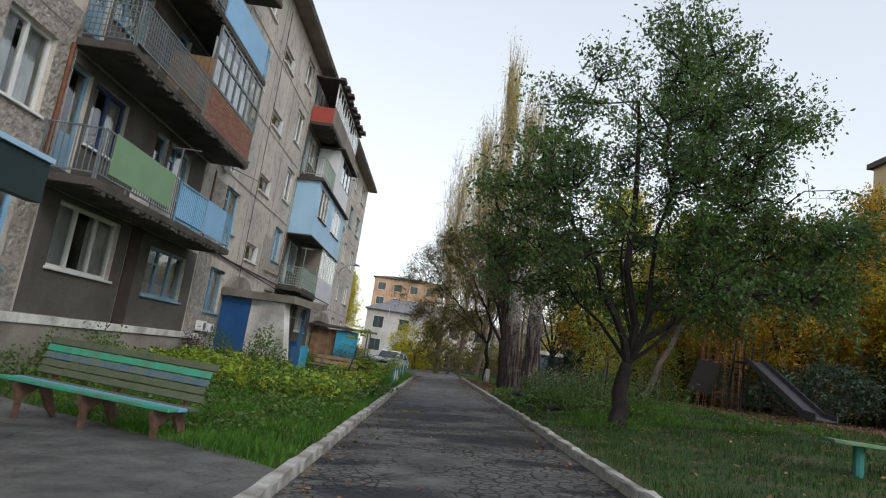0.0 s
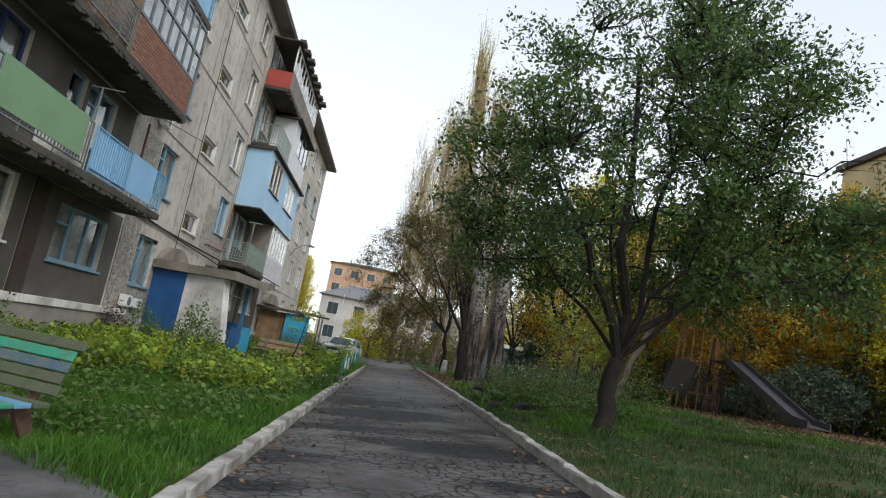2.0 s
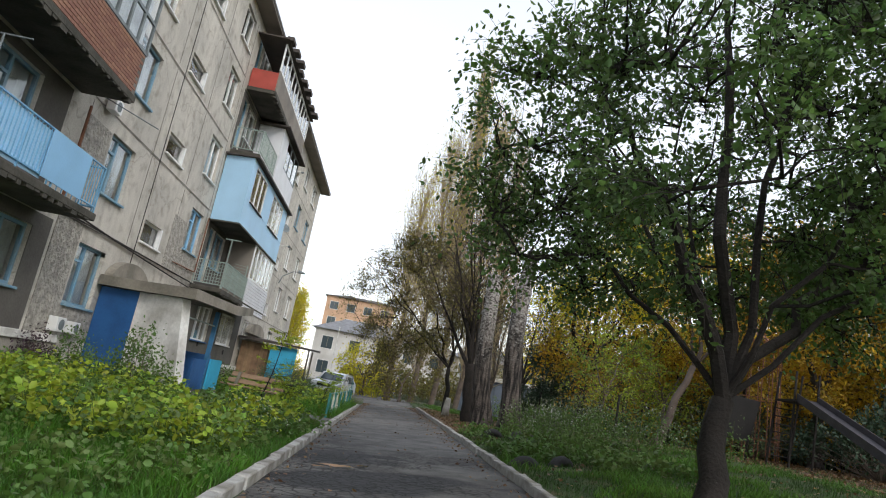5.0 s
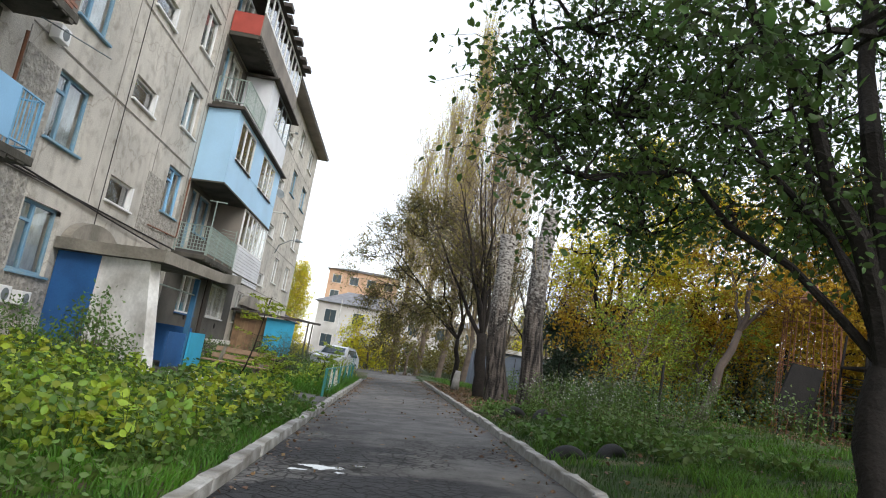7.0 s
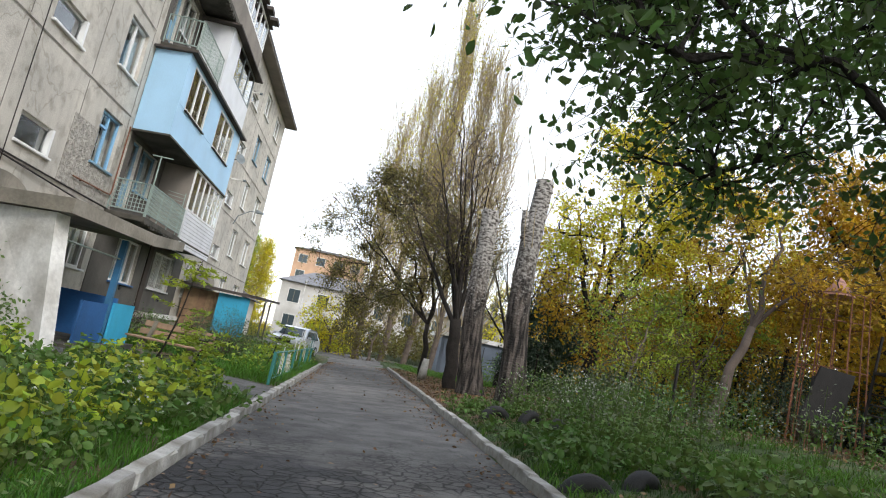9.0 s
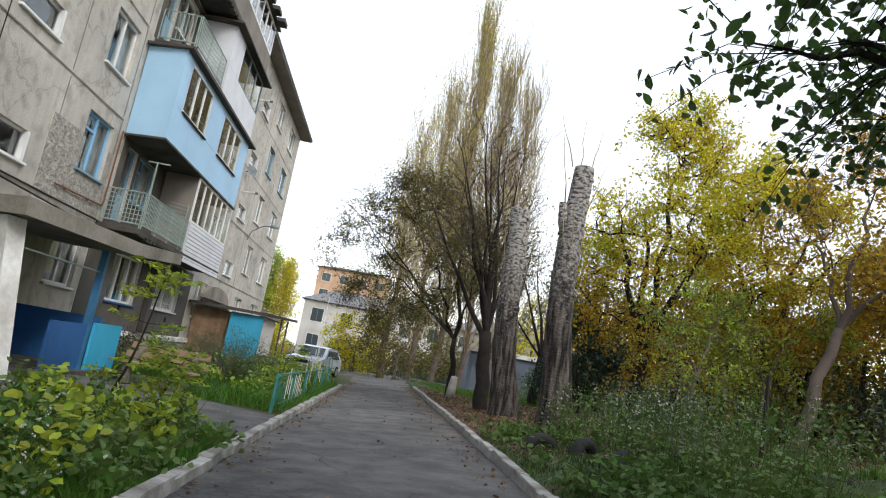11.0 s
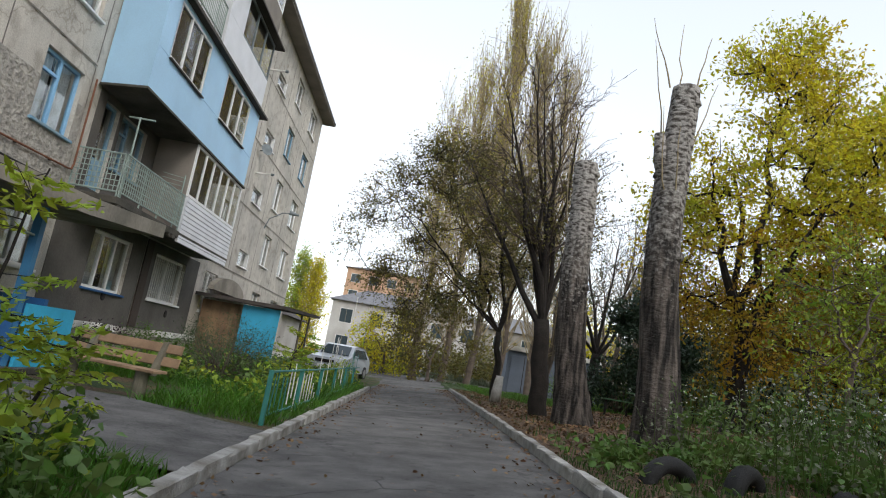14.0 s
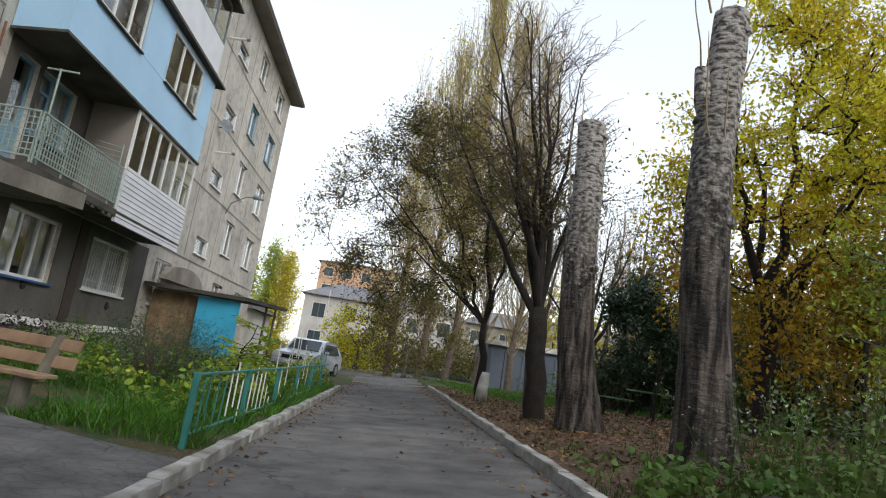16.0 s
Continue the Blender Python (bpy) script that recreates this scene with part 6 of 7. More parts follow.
# ---- playground ----
def slide():
    zt, zb = 2.75, gz(11.3, 15.9)
    z0 = gz(11.7, 21)
    s = thing("slide", "old dark metal playground slide with steep chute", "slide", (11.5, 18.5, zb))
    O = Vector((11.5, 18.5, zb))
    p, q, r = Vector((11.7, 20.6, zt)) - O, Vector((11.35, 16.4, zb + 0.22)) - O, Vector((11.3, 15.7, zb + 0.16)) - O
    bm = nb()
    for a, b in ((p, q), (q, r)):
        for dx0, dx1, dz in ((-0.26, 0.26, 0.0),):
            poly(bm, [a + Vector((dx0, 0, 0)), a + Vector((dx1, 0, 0)), b + Vector((dx1, 0, 0)), b + Vector((dx0, 0, 0))], (0, 0, 0.03))
    part("chute", bm, "slidesteel", s)
    for dx in (-0.27, 0.27):
        bm = nb()
        for a, b in ((p, q), (q, r)):
            poly(bm, [a + Vector((dx, 0, -0.04)), b + Vector((dx, 0, -0.04)), b + Vector((dx, 0, 0.16)), a + Vector((dx, 0, 0.16))], (0.03, 0, 0))
        part("side_board", bm, "slidesteel", s)
    for dx in (-0.3, 0.3):
        for dy in (20.7, 21.4):
            bm = nb(); tube(bm, Vector((11.7 + dx, dy + (0.3 if dy > 21 else 0), z0 - 0.1)) - O, Vector((11.7 + dx, dy - 0.1, zt + 0.7)) - O, 0.03); part("post", bm, "iron", s)
    bm = nb(); box(bm, -0.15, 0.55, 2.05, 2.9, zt - zb - 0.05, zt - zb); part("platform", bm, "iron", s)
    for i in range(7):
        bm = nb(); z = z0 + 0.25 + i * 0.2; tube(bm, Vector((11.4, 21.65 - i * 0.04, z)) - O, Vector((12.0, 21.65 - i * 0.04, z)) - O, 0.016); part("rung", bm, "iron", s)


slide()
bo = thing("notice_board", "dark leaning board on two thin posts", "board", (10.3, 21.3, gz(10.3, 21.3)))
bm = nb(); poly(bm, [(-0.45, 0, 0.55), (0.40, 0, 0.50), (0.62, 0, 1.55), (-0.1, 0, 1.60)], (0, 0.05, 0)); part("panel", bm, "darkboard", bo)
for x in (-0.3, 0.35):
    bm = nb(); tube(bm, (x, 0.08, -0.1), (x + 0.12, 0.08, 1.4), 0.025); part("post", bm, "iron", bo)


def rocket(at):
    """Climbing frame of upright rods under a small tin cone."""
    e = thing("climbing_frame", "rusty rod climbing frame under a pink tin cone", "climbing frame", at)
    for i in range(14):
        a = 2 * math.pi * i / 14
        bm = nb(); tube(bm, (math.cos(a) * 0.75, math.sin(a) * 0.75, -0.1), (math.cos(a) * 0.62, math.sin(a) * 0.62, 3.3), 0.013, n=5); part("rod", bm, "rustpipe", e)
    for z in (0.6, 1.7, 2.7, 3.3):
        bm = nb()
        for i in range(20):
            a, b = 2 * math.pi * i / 20, 2 * math.pi * (i + 1) / 20
            tube(bm, (math.cos(a) * 0.68, math.sin(a) * 0.68, z), (math.cos(b) * 0.68, math.sin(b) * 0.68, z), 0.013, n=4, cap=False)
        part("hoop", bm, "rustpipe", e)
    bm = nb(); tube(bm, (0, 0, 3.32), (0, 0, 3.75), 0.35, 0.05, 14); part("cone", bm, "pink", e, "faded pink tin cone")


rocket((11.6, 18.3 + 4.6, gz(11.6, 22.9)))


def garden_table(at, mat="greentable", w=1.3, seats=True, cat="table"):
    e = thing("garden_table", "green plank table with two narrow benches", cat, at)
    for i in range(4):
        bm = nb(); box(bm, -w / 2, w / 2, -0.34 + i * 0.17, -0.185 + i * 0.17, 0.70, 0.74, 0.005); part("tabletop_plank", bm, mat, e)
    bm = nb(); tube(bm, (0, 0, -0.1), (0, 0, 0.70), 0.05); part("leg", bm, "iron", e)
    if seats:
        for s in (-1, 1):
            bm = nb(); box(bm, s * 1.0 - 0.45, s * 1.0 + 0.45, -0.12, 0.12, 0.42, 0.46, 0.005); b_ = part("seat", bm, mat, e)
            for k in (-0.32, 0.32):
                bm = nb(); tube(bm, (s * 1.0 + k, 0, -0.1), (s * 1.0 + k, 0, 0.42), 0.035); part("seat_leg", bm, "iron", b_)


garden_table((8.75, 35.2, gz(8.75, 35.2) - 0.05))
gt = thing("bench", "small green plank bench on a round post", "bench", (6.55, 6.5, gz(6.55, 6.5)), rz=-8)
for i in range(3):
    bm = nb(); box(bm, -0.55, 0.65, -0.2 + i * 0.135, -0.075 + i * 0.135, 0.02, 0.06, 0.005); o = part("seat_plank", bm, "greentable", gt); o.location = (0, 0, 0.30)
bm = nb(); tube(bm, (-0.2, 0, -0.3), (-0.2, 0, 0.32), 0.06, 0.06, 10); part("leg", bm, "tealbar", gt)


def tyre(at, rx=0, half=False, rz=0):
    n, m = 28, 10
    bm = nb()
    rings = []
    span = math.pi if half else 2 * math.pi
    for i in range(n + (1 if half else 0)):
        a = span * i / n
        rings.append([bm.verts.new(((0.25 + 0.085 * math.cos(b)) * math.cos(a), 0.10 * math.sin(b), (0.25 + 0.085 * math.cos(b)) * math.sin(a))) for b in [2 * math.pi * j / m for j in range(m)]])
    for i in range(n):
        a, b = rings[i], rings[(i + 1) % len(rings)]
        for j in range(m):
            bm.faces.new((a[j], a[(j + 1) % m], b[(j + 1) % m], b[j]))
    o = single("tyre", bm, "rubber", "old black tyre used as bed edging", "tyre", group="tyres edging the beds", smooth=True)
    o.matrix_world = pose(*at, rx, 0, rz)


tyre((-1.25, 20.15, 0.16), 90)
for k, (x, y, r) in enumerate(((4.30, 21.9, 15), (4.85, 21.5, 40), (4.95, 20.2, 60), (3.85, 15.6, 10), (4.55, 16.0, 35))):
    tyre((x, y, gz(x, y) - (0.17 if y < 18 else 0.09)), 0, True, r)

for x, y, h in ((7.9, 33.0, 1.5), (10.8, 29.0, 1.9), (12.4, 30.2, 1.7), (6.9, 20.4, 1.3), (9.3, 26.8, 1.7)):
    bm = nb(); tube(bm, (0, 0, -0.2), (0.02, 0, h), 0.03, 0.03, 7)
    o = single("post", bm, "iron", "thin dark iron post in the grass", "post", group="iron posts"); o.location = (x, y, gz(x, y))
cb = thing("carpet_rail", "dark iron post with a short crossbar", "rail", (8.6, 27.0, gz(8.6, 27)))
bm = nb(); tube(bm, (0, 0, -0.2), (0, 0, 1.62), 0.04, 0.04, 8); part("post", bm, "iron", cb)
bm = nb(); box(bm, -0.42, 0.42, -0.05, 0.05, 1.60, 1.66, 0.008); part("crossbar", bm, "darkboard", cb)
bm = nb(); tube(bm, (0, 0, -0.2), (0.02, 0, 7.0), 0.07, 0.05, 8)
o = single("lamp_post", bm, "whitewash", "thin pale pole before the white house", "pole"); o.location = (-5.4, 85, 0.05)

# ---- small things on the block ----
def wall_box(y, z, s=0.3):
    e = thing("air_conditioner", "small white wall unit with a fan", "air conditioner", (W + 0.05, y, z))
    bm = nb(); box(bm, 0, 0.22, 0, s, 0, s * 0.8, 0.012); part("case", bm, "white", e)
    bm = nb(); tube(bm, (0.221, s * 0.5, s * 0.4), (0.228, s * 0.5, s * 0.4), s * 0.3, s * 0.3, 16); part("fan_guard", bm, "greybar", e)


wall_box(20.3, 1.05, 0.42); wall_box(21.1, 1.05, 0.36); wall_box(19.9, 6.35, 0.4); wall_box(38.8, 8.3, 0.75)
for y, z in ((32.5, 1.5), (36.9, 1.37)):
    v_ = thing("wall_vent", "small dark vent hole in the wall", "vent", (W + 0.02, y, z))
    bm = nb(); tube(bm, (0, 0, 0), (0.02, 0, 0), 0.12, 0.11, 12); part("rim", bm, "darkboard", v_)
    bm = nb(); tube(bm, (0.021, 0, 0), (0.03, 0, 0), 0.085, 0.085, 12); part("grille", bm, "iron", v_)
gp_ = thing("gas_pipe", "thin rusty gas pipe fixed along the wall", "pipe", (W + 0.07, 27.0, 3.93))
bm = nb(); limb(bm, [(0, 0, 0), (0, 2.4, 0.06), (0, 2.52, 0.08), (0, 2.56, 0.2), (0, 2.56, 2.2)], 0.022, 0.022, 7); part("pipe", bm, "rustpipe", gp_)
for y, z in ((0.5, 0.01), (1.7, 0.04)):
    bm = nb(); box(bm, -0.05, 0.0, y, y + 0.03, z - 0.03, z + 0.03); part("clip", bm, "iron", gp_)
for y, z in ((43.2, 8.0), (41.9, 12.2)):
    fl = thing("flue_pipe", "short pale flue pipe jutting from the wall", "pipe", (W, y, z), group="flues on the block")
    bm = nb(); tube(bm, (0.0, 0, 0), (0.75, 0, 0.04), 0.045, 0.045, 10); part("pipe", bm, "whitewash", fl)
    bm = nb(); tube(bm, (0.66, 0, 0.035), (0.79, 0, 0.042), 0.06, 0.06, 10); part("cap", bm, "greybar", fl)
dish = thing("satellite_dish", "small dark satellite dish on a wall bracket", "dish", (W + 0.02, 43.0, 8.95))
bm = nb(); tube(bm, (0, 0, 0), (0.25, 0, 0.05), 0.02); part("bracket", bm, "iron", dish)
bm = nb(); tube(bm, (0.25, -0.02, 0.05), (0.32, -0.10, 0.08), 0.10, 0.26, 16); part("reflector", bm, "greybar", dish)
la = thing("wall_lamp", "old street lamp on a bent wall arm", "lamp", (W + 0.03, 46.4, 6.2))
bm = nb(); limb(bm, [(0, 0, 0), (0.15, 0, 0.5), (0.7, 0.1, 0.9), (1.1, 0.15, 0.95)], 0.03, 0.025, 7); part("arm", bm, "greybar", la)
bm = nb(); tube(bm, (1.0, 0.14, 0.98), (1.45, 0.2, 0.93), 0.12, 0.05, 10); part("lamp_head", bm, "greybar", la)
bm = nb()
for p, q in (((W + 0.08, 19.4, 3.66), (W + 0.08, 29.6, 3.58)), ((W + 0.09, 19.5, 3.75), (W + 0.09, 24.0, 3.55)), ((W + 0.09, 24.0, 3.55), (W + 0.10, 29.8, 3.35))):
    tube(bm, p, q, 0.022, n=6)
single("cable", bm, "iron", "dark cables clipped along the wall", "cable")
bm = nb(); tube(bm, (W + 0.07, 23.75, 2.9), (W + 0.07, 23.75, 14.2), 0.012, n=5); single("cable", bm, "iron", "thin cable running down the wall", "cable")

# ---- buildings at a distance ----
def far_house(name, label, x0, x1, y0, y1, h, mat, rooff, rows, cols, wmat="darkroom", face="south", roofmat="slate", ww=1.3, wh=1.4, z0=1.0, dz=2.9, skip=()):
    e = thing(name, label, "building", (x0, y0, 0))
    bm = nb(); box(bm, 0, x1 - x0, 0, y1 - y0, 0, h); part("wall", bm, mat, e)
    w, d = x1 - x0, y1 - y0
    bm = nb()
    if rooff:
        vs = [bm.verts.new(c) for c in ((-0.5, -0.5, h), (w + 0.5, -0.5, h), (w + 0.5, d + 0.5, h), (-0.5, d + 0.5, h), (min(3.5, w * 0.3), d / 2, h + rooff), (w - min(3.5, w * 0.3), d / 2, h + rooff))]
        for q in ((0, 1, 5, 4), (1, 2, 5), (2, 3, 4, 5), (3, 0, 4), (3, 2, 1, 0)):
            bm.faces.new([vs[i] for i in q])
    else:
        box(bm, -0.3, w + 0.3, -0.3, d + 0.3, h, h + 0.35)
    part("roof", bm, roofmat, e)
    for r in range(rows):
        for c in range(cols):
            if (r, c) in skip: continue
            z = z0 + r * dz
            if face == "south":
                cx = (c + 0.5) * w / cols
                a = (cx - ww / 2, cx + ww / 2, -0.06, 0.02)
            else:
                cy = (c + 0.5) * d / cols
                a = (-0.06, 0.02, cy - ww / 2, cy + ww / 2)
            bm = nb(); box(bm, a[0] - 0.08, a[1] + 0.08, a[2] + 0.03, a[3], z - 0.08, z + wh + 0.08); fr = part("window", bm, "whitewash", e)
            bm = nb(); box(bm, *((a[0], a[1], -0.055, 0.0) if face == "south" else (-0.055, 0.0, a[2], a[3])), z, z + wh); part("pane", bm, "carglass", fr)
            bm = nb(); box(bm, *((a[0] + ww / 2 - 0.03, a[0] + ww / 2 + 0.03, -0.08, -0.02) if face == "south" else (-0.08, -0.02, a[2] + ww / 2 - 0.03, a[2] + ww / 2 + 0.03)), z, z + wh); part("mullion", bm, "greywood", fr)
    return e


far_house("house", "two-storey white limewashed house with slate roof", -9.9, 9.5, 100, 112, 7.6, "whitewall", 2.3, 2, 5, ww=1.5, wh=1.7, z0=1.5, dz=3.4)
far_house("house", "long grey two-storey house behind the trees", 9.6, 34, 97, 108, 7.0, "plinth", 2.2, 2, 7, ww=1.4, wh=1.6, z0=1.4, dz=3.2)
far_house("house", "peach brick block with a flat brown roof", -13.8, 0, 140, 155, 17.0, "orangewall", 1.4, 5, 4, roofmat="roof", ww=1.6, wh=1.5, z0=2.0, dz=3.1)
far_house("apartment_building", "pale yellow apartment block beyond the playground", 28.0, 40, 2, 40.5, 17.8, "yellowwall", 0, 5, 10, face="west", roofmat="roof", ww=1.5, wh=1.5, z0=2.9, dz=2.9)
ga = far_house("garage", "low blue-grey metal garage with pale roof", 8.5, 15.8, 66, 72, 3.45, "greywall", 0, 0, 0, roofmat="whitewash")
for i in range(3):
    bm = nb(); box(bm, 0.25 + i * 2.4, 2.35 + i * 2.4, -0.07, -0.005, 0.3, 3.1, 0.01); gate = part("gate", bm, "greywall", ga, "blue-grey sheet metal gate")
    bm = nb(); box(bm, 1.28 + i * 2.4, 1.33 + i * 2.4, -0.10, -0.072, 0.3, 3.1); part("strip", bm, "iron", gate)
far_house("shed", "low brick shed with a dark roof beside the block", -13.5, -8.0, 62, 70, 3.0, "whitewall", 1.2, 1, 2, roofmat="roof", ww=0.9, wh=1.0, z0=1.1)
bm = nb(); box(bm, -3.2, -2.0, 99.90, 99.95, 0.2, 2.4); single("door_1", bm, "royal", "blue double door of the white house", "door", "structure")

# ---- grass, weeds, fallen leaves ----
def blades(name, label, pts, h, w, mat, seed, lean=0.45):
    """A stand of single grass blades, three corners each."""
    rs = np.random.RandomState(seed)
    P = np.asarray(pts, float)
    n = len(P)
    H = h * rs.uniform(0.45, 1.3, n)
    H *= 0.85 + 0.5 * np.sin(3.1 * P[:, 0] + 1.7 * P[:, 1]) * np.sin(2.3 * P[:, 1] - 1.1 * P[:, 0])    # uneven, tufted stand
    a = rs.uniform(0, 2 * np.pi, n)
    t = rs.uniform(0, 2 * np.pi, n)
    V = np.empty((n, 5, 3))
    ww = w * rs.uniform(0.7, 1.3, n)
    side = np.stack([np.cos(a), np.sin(a), np.zeros(n)], 1) * ww[:, None] * 0.5
    tip = np.stack([np.cos(t), np.sin(t), np.zeros(n)], 1) * (H * lean * rs.uniform(0.3, 1.5, n))[:, None]
    up = np.zeros((n, 3)); up[:, 2] = H
    V[:, 0], V[:, 1] = P - side, P + side
    V[:, 2], V[:, 3] = P - side * 0.8 + up * 0.6 + tip * 0.35, P + side * 0.8 + up * 0.6 + tip * 0.35
    V[:, 4] = P + up * 0.92 + tip
    me = bpy.data.meshes.new(name)
    me.vertices.add(n * 5); me.vertices.foreach_set("co", V.reshape(-1))
    idx = (np.arange(n)[:, None] * 5 + np.array([0, 1, 3, 0, 3, 2, 2, 3, 4])).reshape(-1).astype(np.int32)
    me.loops.add(n * 9); me.loops.foreach_set("vertex_index", idx)
    me.polygons.add(n * 3)
    me.polygons.foreach_set("loop_start", (np.arange(n * 3) * 3).astype(np.int32))
    me.polygons.foreach_set("loop_total", np.full(n * 3, 3, np.int32))
    me.update(calc_edges=True)
    me.materials.append(M[mat])
    tagged(new(name, me), label, "grass", kind="stuff")


def scatter(n, x0, x1, y0, y1, seed, keep=None, z=0.0):
    rs = random.Random(seed)
    out = []
    while len(out) < n:
        x, y = rs.uniform(x0, x1), rs.uniform(y0, y1)
        if keep and not keep(x, y, rs): continue
        out.append((x, y, ground_z(x, y) + z))
    return out


def clump(x, y, k=0.9, t=0.0, s=0): return noise.noise((x * k, y * k, 5 + s)) > t
def apron(x, y): return y < 4.85 or y < 4.95 + (-x - 0.1) * 0.83


blades("grass", "lush green grass in front of the block", scatter(60000, -6.2, KL - 0.16, 4.7, 20.2, 1, lambda x, y, r: not apron(x, y) and (x > -3.6 or r.random() < 0.35)), 0.17, 0.010, "grass", 1, 0.6)
blades("grass", "long arching grass in the second bed", scatter(20000, -4.5, KL - 0.16, 24.0, 39, 2, lambda x, y, r: clump(x, y, 0.9, -0.2) and y > 23.6 + max(0, -x - 1) * 0.5 and not (x < -1.9 and y < 27.2)), 0.34, 0.013, "grass", 2, 1.25)
blades("grass", "short trodden grass, tree shade put into its green", scatter(42000, KR + 0.17, 12, 2.5, 23.5, 3, lambda x, y, r: r.random() < (1.0 if x < 8 else 0.5) * (0.22 if y > 15.5 and x > 6.3 else 1)), 0.085, 0.010, "lawn", 3)
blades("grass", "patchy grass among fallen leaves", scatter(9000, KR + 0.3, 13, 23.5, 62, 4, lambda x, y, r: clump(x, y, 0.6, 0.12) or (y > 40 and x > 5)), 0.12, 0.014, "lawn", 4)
blades("grass", "fresh green lawn round the plank table", scatter(16000, 4.6, 16, 38, 62, 6, lambda x, y, r: x > 5.5 or y > 42), 0.17, 0.022, "brightgrass", 6)
blades("grass", "green tufts on the verge", scatter(12000, KR + 0.17, 9, 11, 22, 7, lambda x, y, r: clump(x, y, 0.7, 0.0, 12) and not (3.6 < x < 5.3 and (19.6 < y < 22 or 15 < y < 16.2))), 0.15, 0.012, "brightgrass", 7, 0.8)
blades("grass", "pale grass strip before the white house", scatter(9000, -8, 9, 72.5, 86, 5), 0.5, 0.05, "paleweed", 5)


def weeds(name, label, spots, mat, h, leaf, per, seed, stem="weed", cat="plants"):
    """A stand of leafy stems, too many to count."""
    rnd = random.Random(seed)
    bm = nb()
    P = []
    for x, y, z in spots:
        H = h * rnd.uniform(0.55, 1.3)
        top = Vector((x + rnd.gauss(0, 0.14), y + rnd.gauss(0, 0.14), z + H))
        tube(bm, (x, y, z), top, 0.006, 0.003, 3, cap=False)
        for _ in range(int(per * rnd.uniform(0.6, 1.4))):
            f = rnd.uniform(0.2, 1.05)
            c = Vector((x, y, z)).lerp(top, f)
            w = 0.13 * h ** 0.5
            P.append(tuple(c + Vector((rnd.gauss(0, w), rnd.gauss(0, w), rnd.gauss(0, 0.05)))))
    me = leaf_mesh(name, P, leaf, mat, flat=0.45, narrow=0.6, seed=seed, oval=leaf < 0.14 and h < 0.7)
    tagged(new(name, me), label, cat, kind="stuff")
    single(name + "_stems", bm, stem, "thin green plant stems", cat, "stuff")


bed1 = lambda x, y, r: not apron(x, y - 1.2) and x < -0.35 and clump(x, y, 0.7, -0.15, 2) and (y > 12.2 or x < -4.6)
weeds("yellow_plants", "low yellow-green broadleaf plants in the bed", scatter(430, -5.9, 0.0, 9.5, 19.6, 11, lambda x, y, r: bed1(x, y, r)), "leaflime", 0.46, 0.108, 26, 11)
weeds("green_plants", "mid green weeds along the wall", scatter(520, -6.2, 0.0, 8.0, 20.1, 12, lambda x, y, r: bed1(x, y, r) or x < -5.0), "weed", 0.45, 0.085, 18, 12)
weeds("clover", "low leafy herbs growing among the grass", scatter(1000, -5.5, -0.05, 7.0, 17, 22, lambda x, y, r: not apron(x, y - 0.3) and clump(x, y, 1.1, -0.15, 9)), "weed", 0.20, 0.075, 9, 22)
weeds("green_plants", "dense weeds beside the path corner", scatter(190, -2.6, 0.05, 16.2, 19.7, 13), "weed", 0.34, 0.09, 18, 13)
weeds("yellow_plants", "yellow-green plants in the second bed", scatter(170, -4.2, -0.3, 24.6, 38, 14, lambda x, y, r: clump(x, y, 0.8, 0.0, 3) and (x > -1.2 or y > 27)), "leaflime", 0.5, 0.10, 16, 14)
weeds("green_plants", "green plants in the second bed", scatter(260, -6.0, -0.3, 26.5, 39, 15), "weed", 0.55, 0.09, 16, 15)
weeds("weeds", "tall grey-green weeds on the verge", scatter(200, 4.4, 8.5, 16.5, 24.5, 16, lambda x, y, r: clump(x, y, 0.5, -0.12, 4) and (x - 4.92) ** 2 + (y - 11.5) ** 2 > 4), "weed", 0.75, 0.07, 24, 16)
weeds("weeds", "pale seeding weeds on the verge", scatter(150, 4.8, 8.4, 17.5, 25, 17, lambda x, y, r: clump(x, y, 0.5, 0.0, 6)), "paleweed", 0.95, 0.06, 26, 17)
weeds("weeds", "low dark weeds by the lopped poplar", scatter(300, KR + 0.3, 6.4, 14.5, 24.2, 18, lambda x, y, r: clump(x, y, 0.8, -0.1, 8) and not (3.8 < x < 5.4 and 19.4 < y < 22.4) and not (y < 16.4 and x < 5)), "weed", 0.24, 0.10, 14, 18)
weeds("weeds", "shrubby undergrowth behind the table", scatter(420, 9.5, 26, 38, 62, 19, lambda x, y, r: x > 13 or y > 44), "weed", 1.5, 0.17, 24, 19)
weeds("weeds", "mixed undergrowth at the playground edge", scatter(380, 12.5, 25, 21, 34, 20, lambda x, y, r: x > 15 or y > 26), "leafolive", 1.6, 0.15, 26, 20)
weeds("weeds", "yellowing bushes before the far houses", scatter(300, -4, 20, 73, 92, 21), "leafolive", 2.6, 0.30, 40, 21)

